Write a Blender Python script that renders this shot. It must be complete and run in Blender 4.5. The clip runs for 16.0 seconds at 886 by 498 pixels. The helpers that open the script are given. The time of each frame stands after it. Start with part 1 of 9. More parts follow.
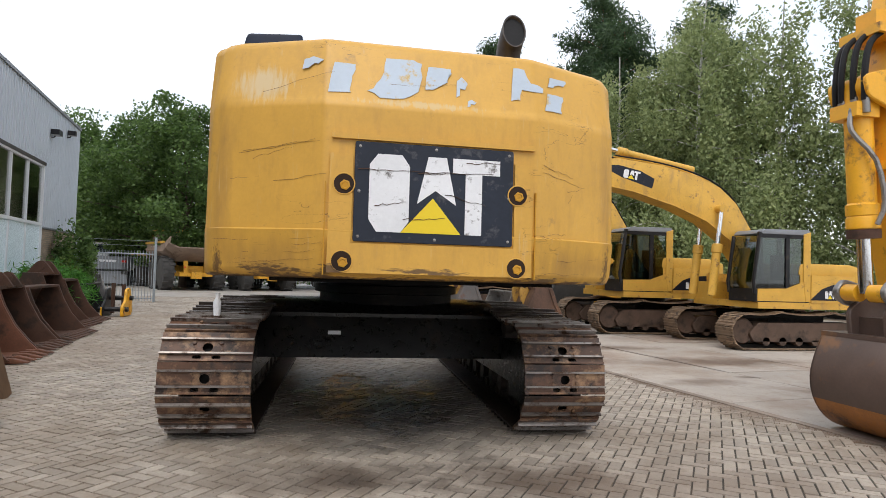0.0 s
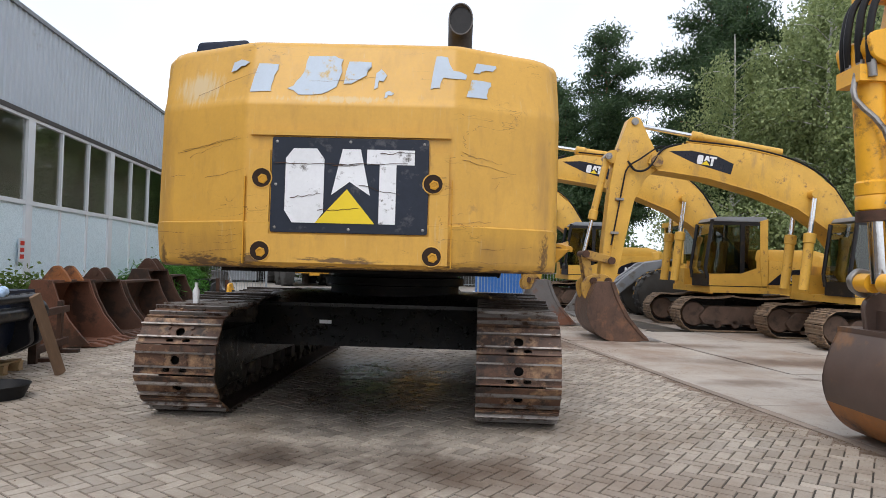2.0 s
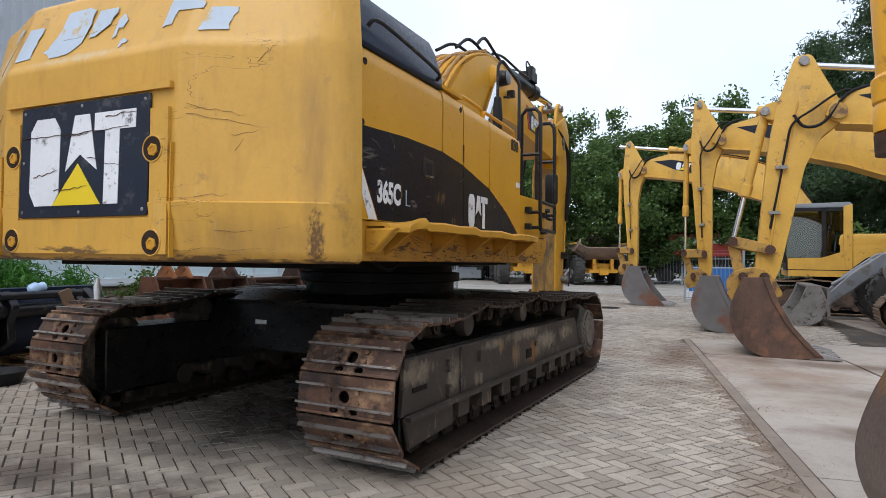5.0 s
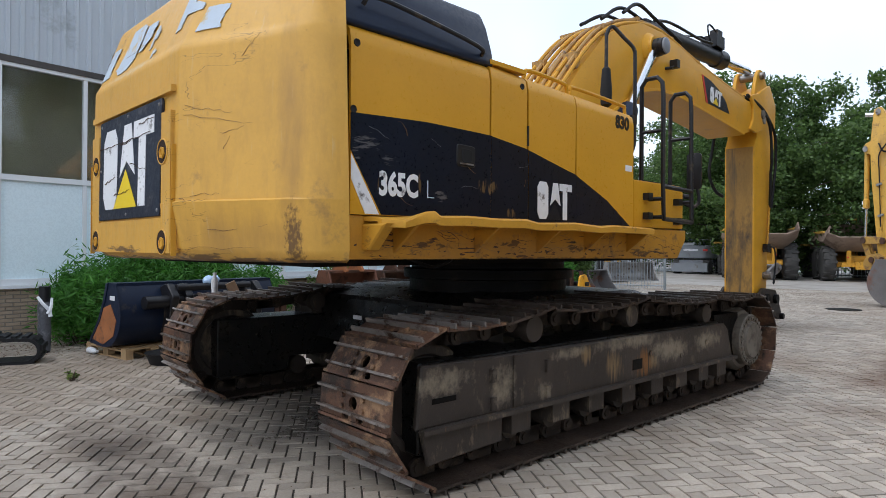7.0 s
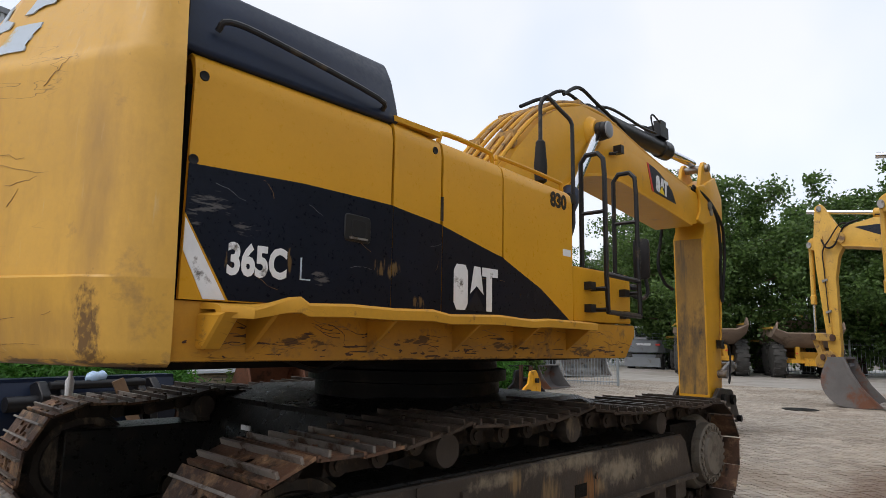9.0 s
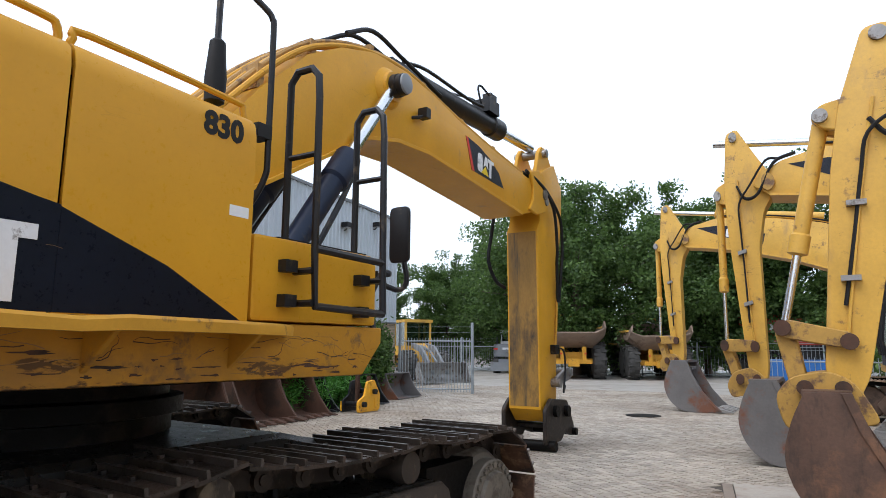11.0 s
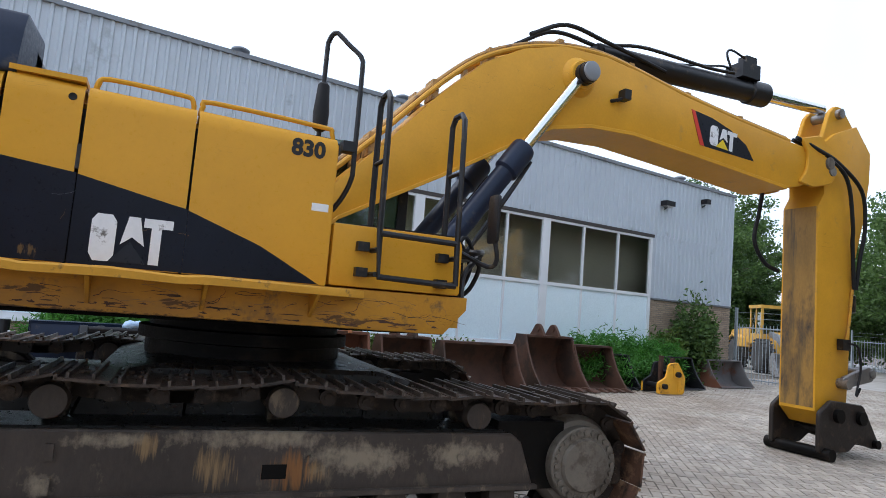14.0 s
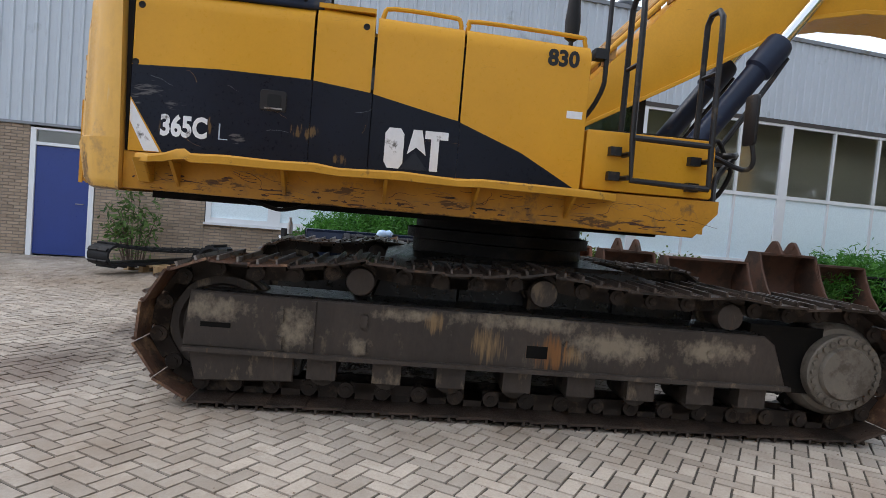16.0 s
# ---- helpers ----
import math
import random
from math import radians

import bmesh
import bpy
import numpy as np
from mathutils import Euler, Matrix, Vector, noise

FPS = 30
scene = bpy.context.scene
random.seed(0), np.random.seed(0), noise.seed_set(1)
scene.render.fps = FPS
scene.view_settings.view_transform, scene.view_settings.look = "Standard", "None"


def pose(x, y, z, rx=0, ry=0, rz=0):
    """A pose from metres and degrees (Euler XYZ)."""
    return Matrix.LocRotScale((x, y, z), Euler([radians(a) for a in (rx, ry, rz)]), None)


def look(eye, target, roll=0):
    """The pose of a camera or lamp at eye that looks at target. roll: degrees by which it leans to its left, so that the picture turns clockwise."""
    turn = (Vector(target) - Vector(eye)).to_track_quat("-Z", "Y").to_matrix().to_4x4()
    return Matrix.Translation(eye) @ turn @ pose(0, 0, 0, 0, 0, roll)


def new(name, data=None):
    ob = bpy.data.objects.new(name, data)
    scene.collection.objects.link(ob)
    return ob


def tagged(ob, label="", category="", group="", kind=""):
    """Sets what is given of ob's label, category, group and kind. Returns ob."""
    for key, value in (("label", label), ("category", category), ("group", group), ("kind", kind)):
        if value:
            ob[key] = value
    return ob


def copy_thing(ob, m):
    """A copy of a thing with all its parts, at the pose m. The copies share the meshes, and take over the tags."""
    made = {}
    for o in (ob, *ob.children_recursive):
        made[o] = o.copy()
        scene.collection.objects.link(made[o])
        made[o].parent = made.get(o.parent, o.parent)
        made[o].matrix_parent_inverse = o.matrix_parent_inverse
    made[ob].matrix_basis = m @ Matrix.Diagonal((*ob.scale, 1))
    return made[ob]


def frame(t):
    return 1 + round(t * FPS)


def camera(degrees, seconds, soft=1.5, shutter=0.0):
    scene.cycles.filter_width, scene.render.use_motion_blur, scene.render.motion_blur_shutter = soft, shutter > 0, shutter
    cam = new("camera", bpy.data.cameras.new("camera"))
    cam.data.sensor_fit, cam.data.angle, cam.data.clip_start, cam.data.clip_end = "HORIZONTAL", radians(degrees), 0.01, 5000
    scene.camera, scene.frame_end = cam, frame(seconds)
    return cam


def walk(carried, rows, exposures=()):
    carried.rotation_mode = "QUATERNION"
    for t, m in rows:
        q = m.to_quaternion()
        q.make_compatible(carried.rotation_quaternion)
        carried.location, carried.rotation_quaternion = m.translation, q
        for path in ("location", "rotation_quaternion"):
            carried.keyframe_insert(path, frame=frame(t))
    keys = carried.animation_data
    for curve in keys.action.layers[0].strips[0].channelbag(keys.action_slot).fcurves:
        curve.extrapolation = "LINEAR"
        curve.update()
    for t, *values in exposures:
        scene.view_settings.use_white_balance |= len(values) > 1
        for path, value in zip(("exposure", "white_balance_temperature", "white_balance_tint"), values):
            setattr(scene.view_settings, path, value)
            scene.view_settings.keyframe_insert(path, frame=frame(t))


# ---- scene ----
cam = camera(70.3, 16.0, 0.8)
SKY, SUN = 1.05, 1.2
EXPOSURES = [(0.0, 0.0, 6480, 11), (2.0, -0.03, 6270, 11.5), (3.5, -0.1, 6200, 11.5), (6.0, -0.08, 5900, 10), (7.0, -0.07, 5880, 9.5), (7.5, -0.25, 6250, 9.5), (8.0, -0.57, 6300, 8.5), (8.5, -0.58, 6250, 8.5), (9.0, -0.27, 6450, 11), (9.5, 0.06, 6600, 12.5), (10.0, 0.12, 6350, 11), (12.5, 0.13, 5850, 9.5), (14.0, 0.14, 5700, 10), (15.5, 0.12, 5850, 10.5), (16.0, 0.12, 6000, 11)]
PATH = [
    (0, (-0.711, -0.153, 1.5), (-0.314, 1.806, 1.575), 1.7),
    (0.5, (-0.458, -0.508, 1.495), (-0.146, 1.467, 1.566), 1.9),
    (1, (-0.056, -0.654, 1.469), (0.157, 1.334, 1.526), 2.0),
    (1.5, (0.389, -0.496, 1.472), (0.531, 1.498, 1.527), 1.6),
    (2, (0.899, -0.357, 1.477), (0.879, 1.642, 1.532), 1.4),
    (2.5, (1.438, -0.141, 1.442), (1.245, 1.85, 1.489), 1.5),
    (3, (1.968, 0.129, 1.46), (1.616, 2.098, 1.501), 1.5),
    (3.5, (2.489, 0.467, 1.462), (2.013, 2.409, 1.491), 1.4),
    (3.7, (2.684, 0.636, 1.473), (2.179, 2.571, 1.505), 1.3),
    (5.8, (4.278, 2.399, 1.46), (3.133, 4.039, 1.47), 0.5),
    (6, (4.347, 2.543, 1.465), (3.119, 4.122, 1.464), 0.5),
    (6.5, (4.557, 2.788, 1.449), (3.167, 4.225, 1.42), 0.5),
    (7, (4.675, 2.912, 1.509), (3.247, 4.312, 1.512), 0.4),
    (7.5, (4.732, 2.892, 1.634), (3.283, 4.258, 1.826), 0.0),
    (8, (4.697, 3.014, 1.619), (3.235, 4.345, 1.916), 0.4),
    (8.5, (4.504, 3.327, 1.575), (3.082, 4.705, 1.858), 1.2),
    (9, (4.303, 3.816, 1.552), (2.986, 5.292, 1.844), 1.0),
    (9.5, (4.126, 4.369, 1.579), (2.924, 5.94, 1.872), 0.6),
    (10, (4.009, 4.94, 1.612), (2.983, 6.63, 1.911), -0.0),
    (10.2, (4.004, 5.172, 1.595), (3.008, 6.879, 1.902), 0.1),
    (12.3, (4.905, 7.254, 1.655), (3.656, 8.786, 1.959), 2.2),
    (12.5, (5.017, 7.357, 1.675), (3.706, 8.839, 1.967), 2.7),
    (13, (5.437, 7.342, 1.652), (3.938, 8.640, 1.914), 3.8),
    (13.5, (5.772, 7.219, 1.637), (4.067, 8.24, 1.863), 4.7),
    (14, (6.071, 7.13, 1.616), (4.261, 7.958, 1.812), 4.6),
    (14.5, (6.238, 6.965, 1.649), (4.351, 7.602, 1.833), 4.4),
    (15, (6.316, 6.766, 1.637), (4.354, 7.115, 1.806), 5.0),
    (15.5, (6.327, 6.692, 1.543), (4.343, 6.929, 1.624), 5.2),
    (16, (6.305, 6.709, 1.451), (4.322, 6.946, 1.343), 4.9),
]
walk(cam, [(t, look(eye, target, roll)) for t, eye, target, roll in PATH], EXPOSURES)

# ---- world and light: bright overcast sky with a broad soft sun ----
world = bpy.data.worlds.new("overcast")
scene.world = world
world.use_nodes = True
wn, wl = world.node_tree.nodes, world.node_tree.links
wn.clear()
w_out = wn.new("ShaderNodeOutputWorld")
w_sky = wn.new("ShaderNodeTexSky")
w_sky.sky_type, w_sky.sun_disc = "NISHITA", False
w_sky.sun_elevation, w_sky.sun_rotation = radians(53), radians(195)
w_sky.dust_density = 3.0
w_bg = wn.new("ShaderNodeBackground")
w_bg.inputs["Strength"].default_value = 0.06
w_cloud = wn.new("ShaderNodeBackground")
w_co = wn.new("ShaderNodeTexCoord")
w_no = wn.new("ShaderNodeTexNoise")
w_no.inputs["Scale"].default_value, w_no.inputs["Detail"].default_value = 2.2, 4
w_ra = wn.new("ShaderNodeValToRGB")
w_ra.color_ramp.elements[0].position, w_ra.color_ramp.elements[0].color = 0.3, (0.78, 0.86, 0.95, 1)
w_ra.color_ramp.elements[1].position, w_ra.color_ramp.elements[1].color = 0.62, (1.0, 1.0, 1.0, 1)
wl.new(w_co.outputs["Generated"], w_no.inputs["Vector"])
wl.new(w_no.outputs["Fac"], w_ra.inputs["Fac"])
wl.new(w_ra.outputs["Color"], w_cloud.inputs["Color"])
w_cloud.inputs["Strength"].default_value = SKY
w_add = wn.new("ShaderNodeAddShader")
wl.new(w_sky.outputs["Color"], w_bg.inputs["Color"])
wl.new(w_bg.outputs[0], w_add.inputs[0])
wl.new(w_cloud.outputs[0], w_add.inputs[1])
wl.new(w_add.outputs[0], w_out.inputs["Surface"])

sun_data = bpy.data.lights.new("sun", "SUN")
sun_data.energy, sun_data.angle, sun_data.color = SUN, radians(30), (1.0, 0.97, 0.92)
sun = new("sun", sun_data)
sun.matrix_basis = look((0, 0, 0), (0.14, 0.52, -0.8))


# ---- materials ----
def mat(name, col, rough=0.6, metal=0.0, var=0.2, scale=2.0, fine=35.0, bump=0.15, dirt=None, dirt_amt=0.5, dirt_scale=1.5, scratch=0.0, streak=1.0, rand=0.0, wet=0.0, spec=0.5, dirt2=None, dirt2_amt=0.3, dirt2_scale=4.0, streak2=1.0):
    """A painted, rusty or stony surface: broad tone, fine grain, patches of dirt with edges, thin scratches."""
    m = bpy.data.materials.new(name)
    m.use_nodes = True
    n, l = m.node_tree.nodes, m.node_tree.links
    b = n["Principled BSDF"]
    co = n.new("ShaderNodeTexCoord")
    mp = n.new("ShaderNodeMapping")
    mp.inputs["Scale"].default_value = (1, 1, streak)
    l.new(co.outputs["Object"], mp.inputs["Vector"])
    src = mp.outputs["Vector"]
    info = n.new("ShaderNodeObjectInfo")
    geo = n.new("ShaderNodeNewGeometry")
    if rand:
        off = n.new("ShaderNodeVectorMath")
        off.operation = "MULTIPLY_ADD"
        off.inputs[1].default_value = (7, 13, 5)
        l.new(info.outputs["Random"], off.inputs[0])
        l.new(src, off.inputs[2])
        src = off.outputs["Vector"]

    def noise_at(sc, detail=5.0, rough_=0.6):
        t = n.new("ShaderNodeTexNoise")
        t.inputs["Scale"].default_value, t.inputs["Detail"].default_value, t.inputs["Roughness"].default_value = sc, detail, rough_
        l.new(src, t.inputs["Vector"])
        return t.outputs["Fac"]

    def ramp(fac, stops):
        r = n.new("ShaderNodeValToRGB")
        while len(r.color_ramp.elements) < len(stops):
            r.color_ramp.elements.new(0.5)
        for e, (p, c) in zip(r.color_ramp.elements, stops):
            e.position, e.color = p, (c, c, c, 1) if isinstance(c, (int, float)) else (*c, 1)
        l.new(fac, r.inputs["Fac"])
        return r.outputs["Color"]

    def mix(fac, a, c, kind="MIX"):
        x = n.new("ShaderNodeMix")
        x.data_type, x.blend_type = "RGBA", kind
        for s, v in ((0, fac), (6, a), (7, c)):
            if isinstance(v, (int, float)):
                x.inputs[s].default_value = v
            elif isinstance(v, tuple):
                x.inputs[s].default_value = (*v, 1)
            else:
                l.new(v, x.inputs[s])
        return x.outputs[2]

    broad, grain = noise_at(scale), noise_at(fine, 8.0, 0.7)
    lo, hi = 1 - var, 1 + var
    colour = mix(1.0, col, ramp(broad, [(0.25, lo), (0.75, hi)]), "MULTIPLY")
    colour = mix(1.0, colour, ramp(grain, [(0.2, 1 - var * 0.7), (0.8, 1 + var * 0.7)]), "MULTIPLY")
    if rand:
        rr = n.new("ShaderNodeMath")
        rr.operation = "ADD"
        l.new(info.outputs["Random"], rr.inputs[0])
        l.new(geo.outputs["Random Per Island"], rr.inputs[1])
        fr = n.new("ShaderNodeMath")
        fr.operation = "FRACT"
        l.new(rr.outputs[0], fr.inputs[0])
        colour = mix(1.0, colour, ramp(fr.outputs[0], [(0.0, 1 - rand), (1.0, 1 + rand)]), "MULTIPLY")
    if dirt:
        d = noise_at(dirt_scale, 9.0, 0.68)
        colour = mix(ramp(d, [(0.62 - dirt_amt * 0.28, 0.0), (0.70 - dirt_amt * 0.22, 1.0)]), colour, dirt)
    if dirt2:
        m2 = n.new("ShaderNodeMapping")
        m2.inputs["Scale"].default_value, m2.inputs["Location"].default_value = (1, 1, streak2), (3.7, 1.9, 5.3)
        l.new(src, m2.inputs["Vector"])
        t2 = n.new("ShaderNodeTexNoise")
        t2.inputs["Scale"].default_value, t2.inputs["Detail"].default_value, t2.inputs["Roughness"].default_value = dirt2_scale, 8.0, 0.7
        l.new(m2.outputs["Vector"], t2.inputs["Vector"])
        colour = mix(ramp(t2.outputs["Fac"], [(0.64 - dirt2_amt * 0.28, 0.0), (0.76 - dirt2_amt * 0.22, 1.0)]), colour, dirt2)
    if scratch:
        sm = n.new("ShaderNodeMapping")
        sm.inputs["Scale"].default_value = (0.6, 0.5, 3.0)
        l.new(co.outputs["Object"], sm.inputs["Vector"])
        t = n.new("ShaderNodeTexNoise")
        t.inputs["Scale"].default_value, t.inputs["Detail"].default_value = 3.2, 3
        l.new(sm.outputs["Vector"], t.inputs["Vector"])
        line = ramp(t.outputs["Fac"], [(0.497, 0.0), (0.5, 1.0), (0.503, 0.0)])
        gate = ramp(noise_at(1.7, 2.0), [(0.56, 0.0), (0.66, scratch)])
        colour = mix(mix(1.0, line, gate, "MULTIPLY"), colour, (0.03, 0.02, 0.015))
    l.new(colour, b.inputs["Base Color"])
    b.inputs["Metallic"].default_value, b.inputs["Specular IOR Level"].default_value = metal, spec
    r0 = ramp(grain if not wet else noise_at(0.6, 4.0), [(0.3, max(0.03, rough - 0.12 - wet)), (0.7, min(1.0, rough + 0.12))])
    l.new(r0, b.inputs["Roughness"])
    if bump:
        bn = n.new("ShaderNodeBump")
        bn.inputs["Strength"].default_value, bn.inputs["Distance"].default_value = bump, 0.01
        l.new(grain, bn.inputs["Height"])
        l.new(bn.outputs["Normal"], b.inputs["Normal"])
    return m


def glass(name, col=(0.9, 0.95, 0.95), rough=0.02, alpha=0.25):
    """A window pane: clear gloss over a thin tint that lets most light through."""
    m = bpy.data.materials.new(name)
    m.use_nodes = True
    n, l = m.node_tree.nodes, m.node_tree.links
    n.clear()
    out = n.new("ShaderNodeOutputMaterial")
    gl = n.new("ShaderNodeBsdfGlossy")
    gl.inputs["Roughness"].default_value = rough
    tr = n.new("ShaderNodeBsdfTransparent")
    tr.inputs["Color"].default_value = (*col, 1)
    lw = n.new("ShaderNodeLayerWeight")
    pw, ad = n.new("ShaderNodeMath"), n.new("ShaderNodeMath")
    pw.operation, ad.operation = "POWER", "MULTIPLY_ADD"
    pw.inputs[1].default_value, ad.inputs[1].default_value, ad.inputs[2].default_value = 3.0, 0.85, 0.09
    lw.inputs["Blend"].default_value = 0.5
    l.new(lw.outputs["Facing"], pw.inputs[0])
    l.new(pw.outputs[0], ad.inputs[0])
    mx = n.new("ShaderNodeMixShader")
    l.new(ad.outputs[0], mx.inputs["Fac"])
    l.new(tr.outputs[0], mx.inputs[1])
    l.new(gl.outputs[0], mx.inputs[2])
    l.new(mx.outputs[0], out.inputs["Surface"])
    return m


def stains(m, tone, spots, scale, noise, low, high, turn=(0, 0, 0), most=0.85):
    """Lays patches ((x, y, z), (half sizes)) of another tone on a material, broken up by stretched noise; None leaves an axis free."""
    n, l = m.node_tree.nodes, m.node_tree.links
    b = n["Principled BSDF"]
    co = n.new("ShaderNodeTexCoord")
    mp = n.new("ShaderNodeMapping")
    mp.inputs["Scale"].default_value, mp.inputs["Rotation"].default_value = scale, [radians(a) for a in turn]
    l.new(co.outputs["Object"], mp.inputs["Vector"])
    t = n.new("ShaderNodeTexNoise")
    t.inputs["Scale"].default_value, t.inputs["Detail"].default_value, t.inputs["Roughness"].default_value = noise, 7.0, 0.65
    l.new(mp.outputs["Vector"], t.inputs["Vector"])
    total = None
    for at, half in spots:
        p = n.new("ShaderNodeMapping")
        p.inputs["Scale"].default_value = [0 if h is None else 1 / h for h in half]
        p.inputs["Location"].default_value = [0 if h is None else -a / h for a, h in zip(at, half)]
        l.new(co.outputs["Object"], p.inputs["Vector"])
        d = n.new("ShaderNodeVectorMath")
        d.operation = "LENGTH"
        l.new(p.outputs["Vector"], d.inputs[0])
        r = n.new("ShaderNodeMapRange")
        r.interpolation_type = "SMOOTHSTEP"
        for k, v in ((1, 0.1), (2, 1.3), (3, 1.0), (4, 0.0)):
            r.inputs[k].default_value = v
        l.new(d.outputs["Value"], r.inputs[0])
        if total is None:
            total = r.outputs[0]
        else:
            x = n.new("ShaderNodeMath")
            x.operation = "MAXIMUM"
            l.new(total, x.inputs[0])
            l.new(r.outputs[0], x.inputs[1])
            total = x.outputs[0]
    s = n.new("ShaderNodeMath")
    s.operation = "MULTIPLY_ADD"
    s.inputs[1].default_value = 0.42
    l.new(total, s.inputs[0])
    l.new(t.outputs["Fac"], s.inputs[2])
    r = n.new("ShaderNodeMapRange")
    for k, v in ((1, low), (2, high), (3, 0.0), (4, most)):
        r.inputs[k].default_value = v
    l.new(s.outputs[0], r.inputs[0])
    x = n.new("ShaderNodeMix")
    x.data_type = "RGBA"
    l.new(r.outputs[0], x.inputs[0])
    l.new(b.inputs["Base Color"].links[0].from_socket, x.inputs[6])
    x.inputs[7].default_value = (*tone, 1)
    l.new(x.outputs[2], b.inputs["Base Color"])
    return m


def side_plate_mat():
    """Dark muddy steel with dried dust in patches and rusty runs below the inspection hole."""
    m = mat("muddy_side_plate", (0.044, 0.034, 0.027), 0.56, spec=0.35, var=0.5, scale=1.3, bump=0.3, dirt=(0.10, 0.078, 0.054), dirt_amt=0.12, dirt_scale=6.5, streak=0.5)

    def on_plate(rows):
        return [((0, y, z), (None, a, h)) for y, z, a, h in rows]

    stains(m, (0.25, 0.205, 0.145), on_plate(((7.72, 0.73, 0.6, 0.09), (6.16, 0.58, 0.16, 0.22), (6.6, 0.48, 0.10, 0.10), (8.4, 0.6, 0.5, 0.14), (9.1, 0.62, 0.4, 0.12), (5.6, 0.68, 0.3, 0.14), (6.9, 0.72, 0.3, 0.06))), (1, 1, 0.8), 15.0, 0.66, 0.98)
    stains(m, (0.23, 0.15, 0.07), on_plate(((7.50, 0.55, 0.22, 0.2), (7.1, 0.68, 0.12, 0.12), (8.1, 0.52, 0.15, 0.12))), (1, 1, 0.07), 42.0, 0.76, 0.98)
    return stains(m, (0.22, 0.095, 0.025), on_plate(((7.94, 0.52, 0.2, 0.2),)), (1, 1, 0.07), 42.0, 0.72, 0.95)


def weight_mat():
    """Yellow paint rubbed through to brown primer along the rear corners and the lower edge."""
    m = mat("counterweight_paint", (0.60, 0.335, 0.056), 0.42, spec=0.42, var=0.09, bump=0.04, dirt=(0.40, 0.23, 0.06), dirt_amt=0.03, dirt_scale=3.0, scratch=0.9)
    # faded, dull film over the corners, pale rubbed streaks above, then bare dark scrapes
    stains(m, (0.33, 0.185, 0.05), (((1.64, 4.74, 2.1), (0.10, 0.12, 0.75)), ((-1.42, 4.74, 2.1), (0.10, 0.12, 0.75)), ((1.35, 4.6, 1.56), (0.5, 0.4, 0.16)), ((-1.1, 4.6, 1.56), (0.5, 0.4, 0.2))), (1, 1, 0.25), 11.0, 0.52, 0.98, most=0.65)
    stains(m, (0.58, 0.46, 0.27), (((-1.12, 4.6, 2.86), (0.24, 0.5, 0.17)),), (2.2, 1, 0.16), 13.0, 0.62, 0.86, most=0.85)
    stains(m, (0.55, 0.42, 0.22), (((0.0, 4.45, 2.735), (0.75, 0.3, 0.05)),), (2.6, 1, 0.5), 16.0, 0.74, 0.90, most=0.7)
    stains(m, (0.085, 0.045, 0.024), (((1.655, 4.74, 1.55), (0.06, 0.10, 0.32)), ((-1.43, 4.74, 1.52), (0.06, 0.1, 0.18))), (1, 1, 0.55), 46.0, 0.68, 0.88)
    stains(m, (0.16, 0.085, 0.035), (((1.665, 4.79, 2.5), (0.022, 0.035, 0.3)), ((1.66, 4.76, 2.0), (0.022, 0.04, 0.45))), (1, 1, 0.3), 30.0, 0.74, 0.88)
    return stains(m, (0.075, 0.042, 0.026), (((0.1, 4.5, 1.425), (None, None, 0.05)), ((-1.05, 4.5, 1.47), (0.45, 0.5, 0.10)), ((-0.62, 4.4, 1.48), (0.16, 0.3, 0.10)), ((1.0, 4.5, 1.45), (0.45, 0.4, 0.06)), ((0.1, 4.4, 1.5), (0.5, 0.3, 0.04))), (0.35, 0.35, 1.5), 26.0, 0.76, 0.88)


def skirt_mat():
    """Yellow frame paint, grimy and scraped along its lower edge."""
    m = mat("scraped_skirt_paint", (0.47, 0.225, 0.02), 0.55, spec=0.25, var=0.15, bump=0.12, dirt=(0.20, 0.11, 0.04), dirt_amt=0.14, dirt_scale=5.0, scratch=1.0)
    stains(m, (0.27, 0.14, 0.04), [((0, 6.8, 1.5), (None, 2.4, 0.13))], (1, 0.7, 1.4), 8.0, 0.62, 1.0, most=0.6)
    return stains(m, (0.07, 0.038, 0.022), [((0, y, z), (None, a, h)) for y, z, a, h in ((6.8, 1.44, 2.2, 0.05), (5.7, 1.54, 0.3, 0.07), (6.5, 1.56, 0.3, 0.05), (8.4, 1.5, 0.35, 0.10), (7.3, 1.53, 0.3, 0.05))], (1, 0.45, 1.3), 24.0, 0.84, 0.92)


def sweep_mat():
    """Black film with pale scratches and rubbed patches in its rear half."""
    m = mat("scraped_black_film", (0.006, 0.008, 0.016), 0.34, var=0.3, bump=0.03, spec=0.16)
    on_film = [((0, y, z), (None, a, h)) for y, z, a, h in ((5.16, 2.13, 0.22, 0.09), (5.32, 2.04, 0.16, 0.07), (5.06, 2.06, 0.08, 0.08), (5.75, 1.86, 0.12, 0.08))]
    stains(m, (0.13, 0.125, 0.125), on_film, (1, 0.5, 2.6), 19.0, 0.88, 0.96, (30, 0, 0), 0.7)
    return stains(m, (0.15, 0.095, 0.04), [((0, y, z), (None, a, h)) for y, z, a, h in ((5.13, 1.86, 0.05, 0.11), (5.24, 1.88, 0.04, 0.1), (5.56, 1.94, 0.03, 0.12), (6.45, 1.78, 0.1, 0.07), (6.2, 1.95, 0.2, 0.1))], (1, 2.6, 0.6), 15.0, 0.86, 0.94, (18, 0, 0), 0.8)


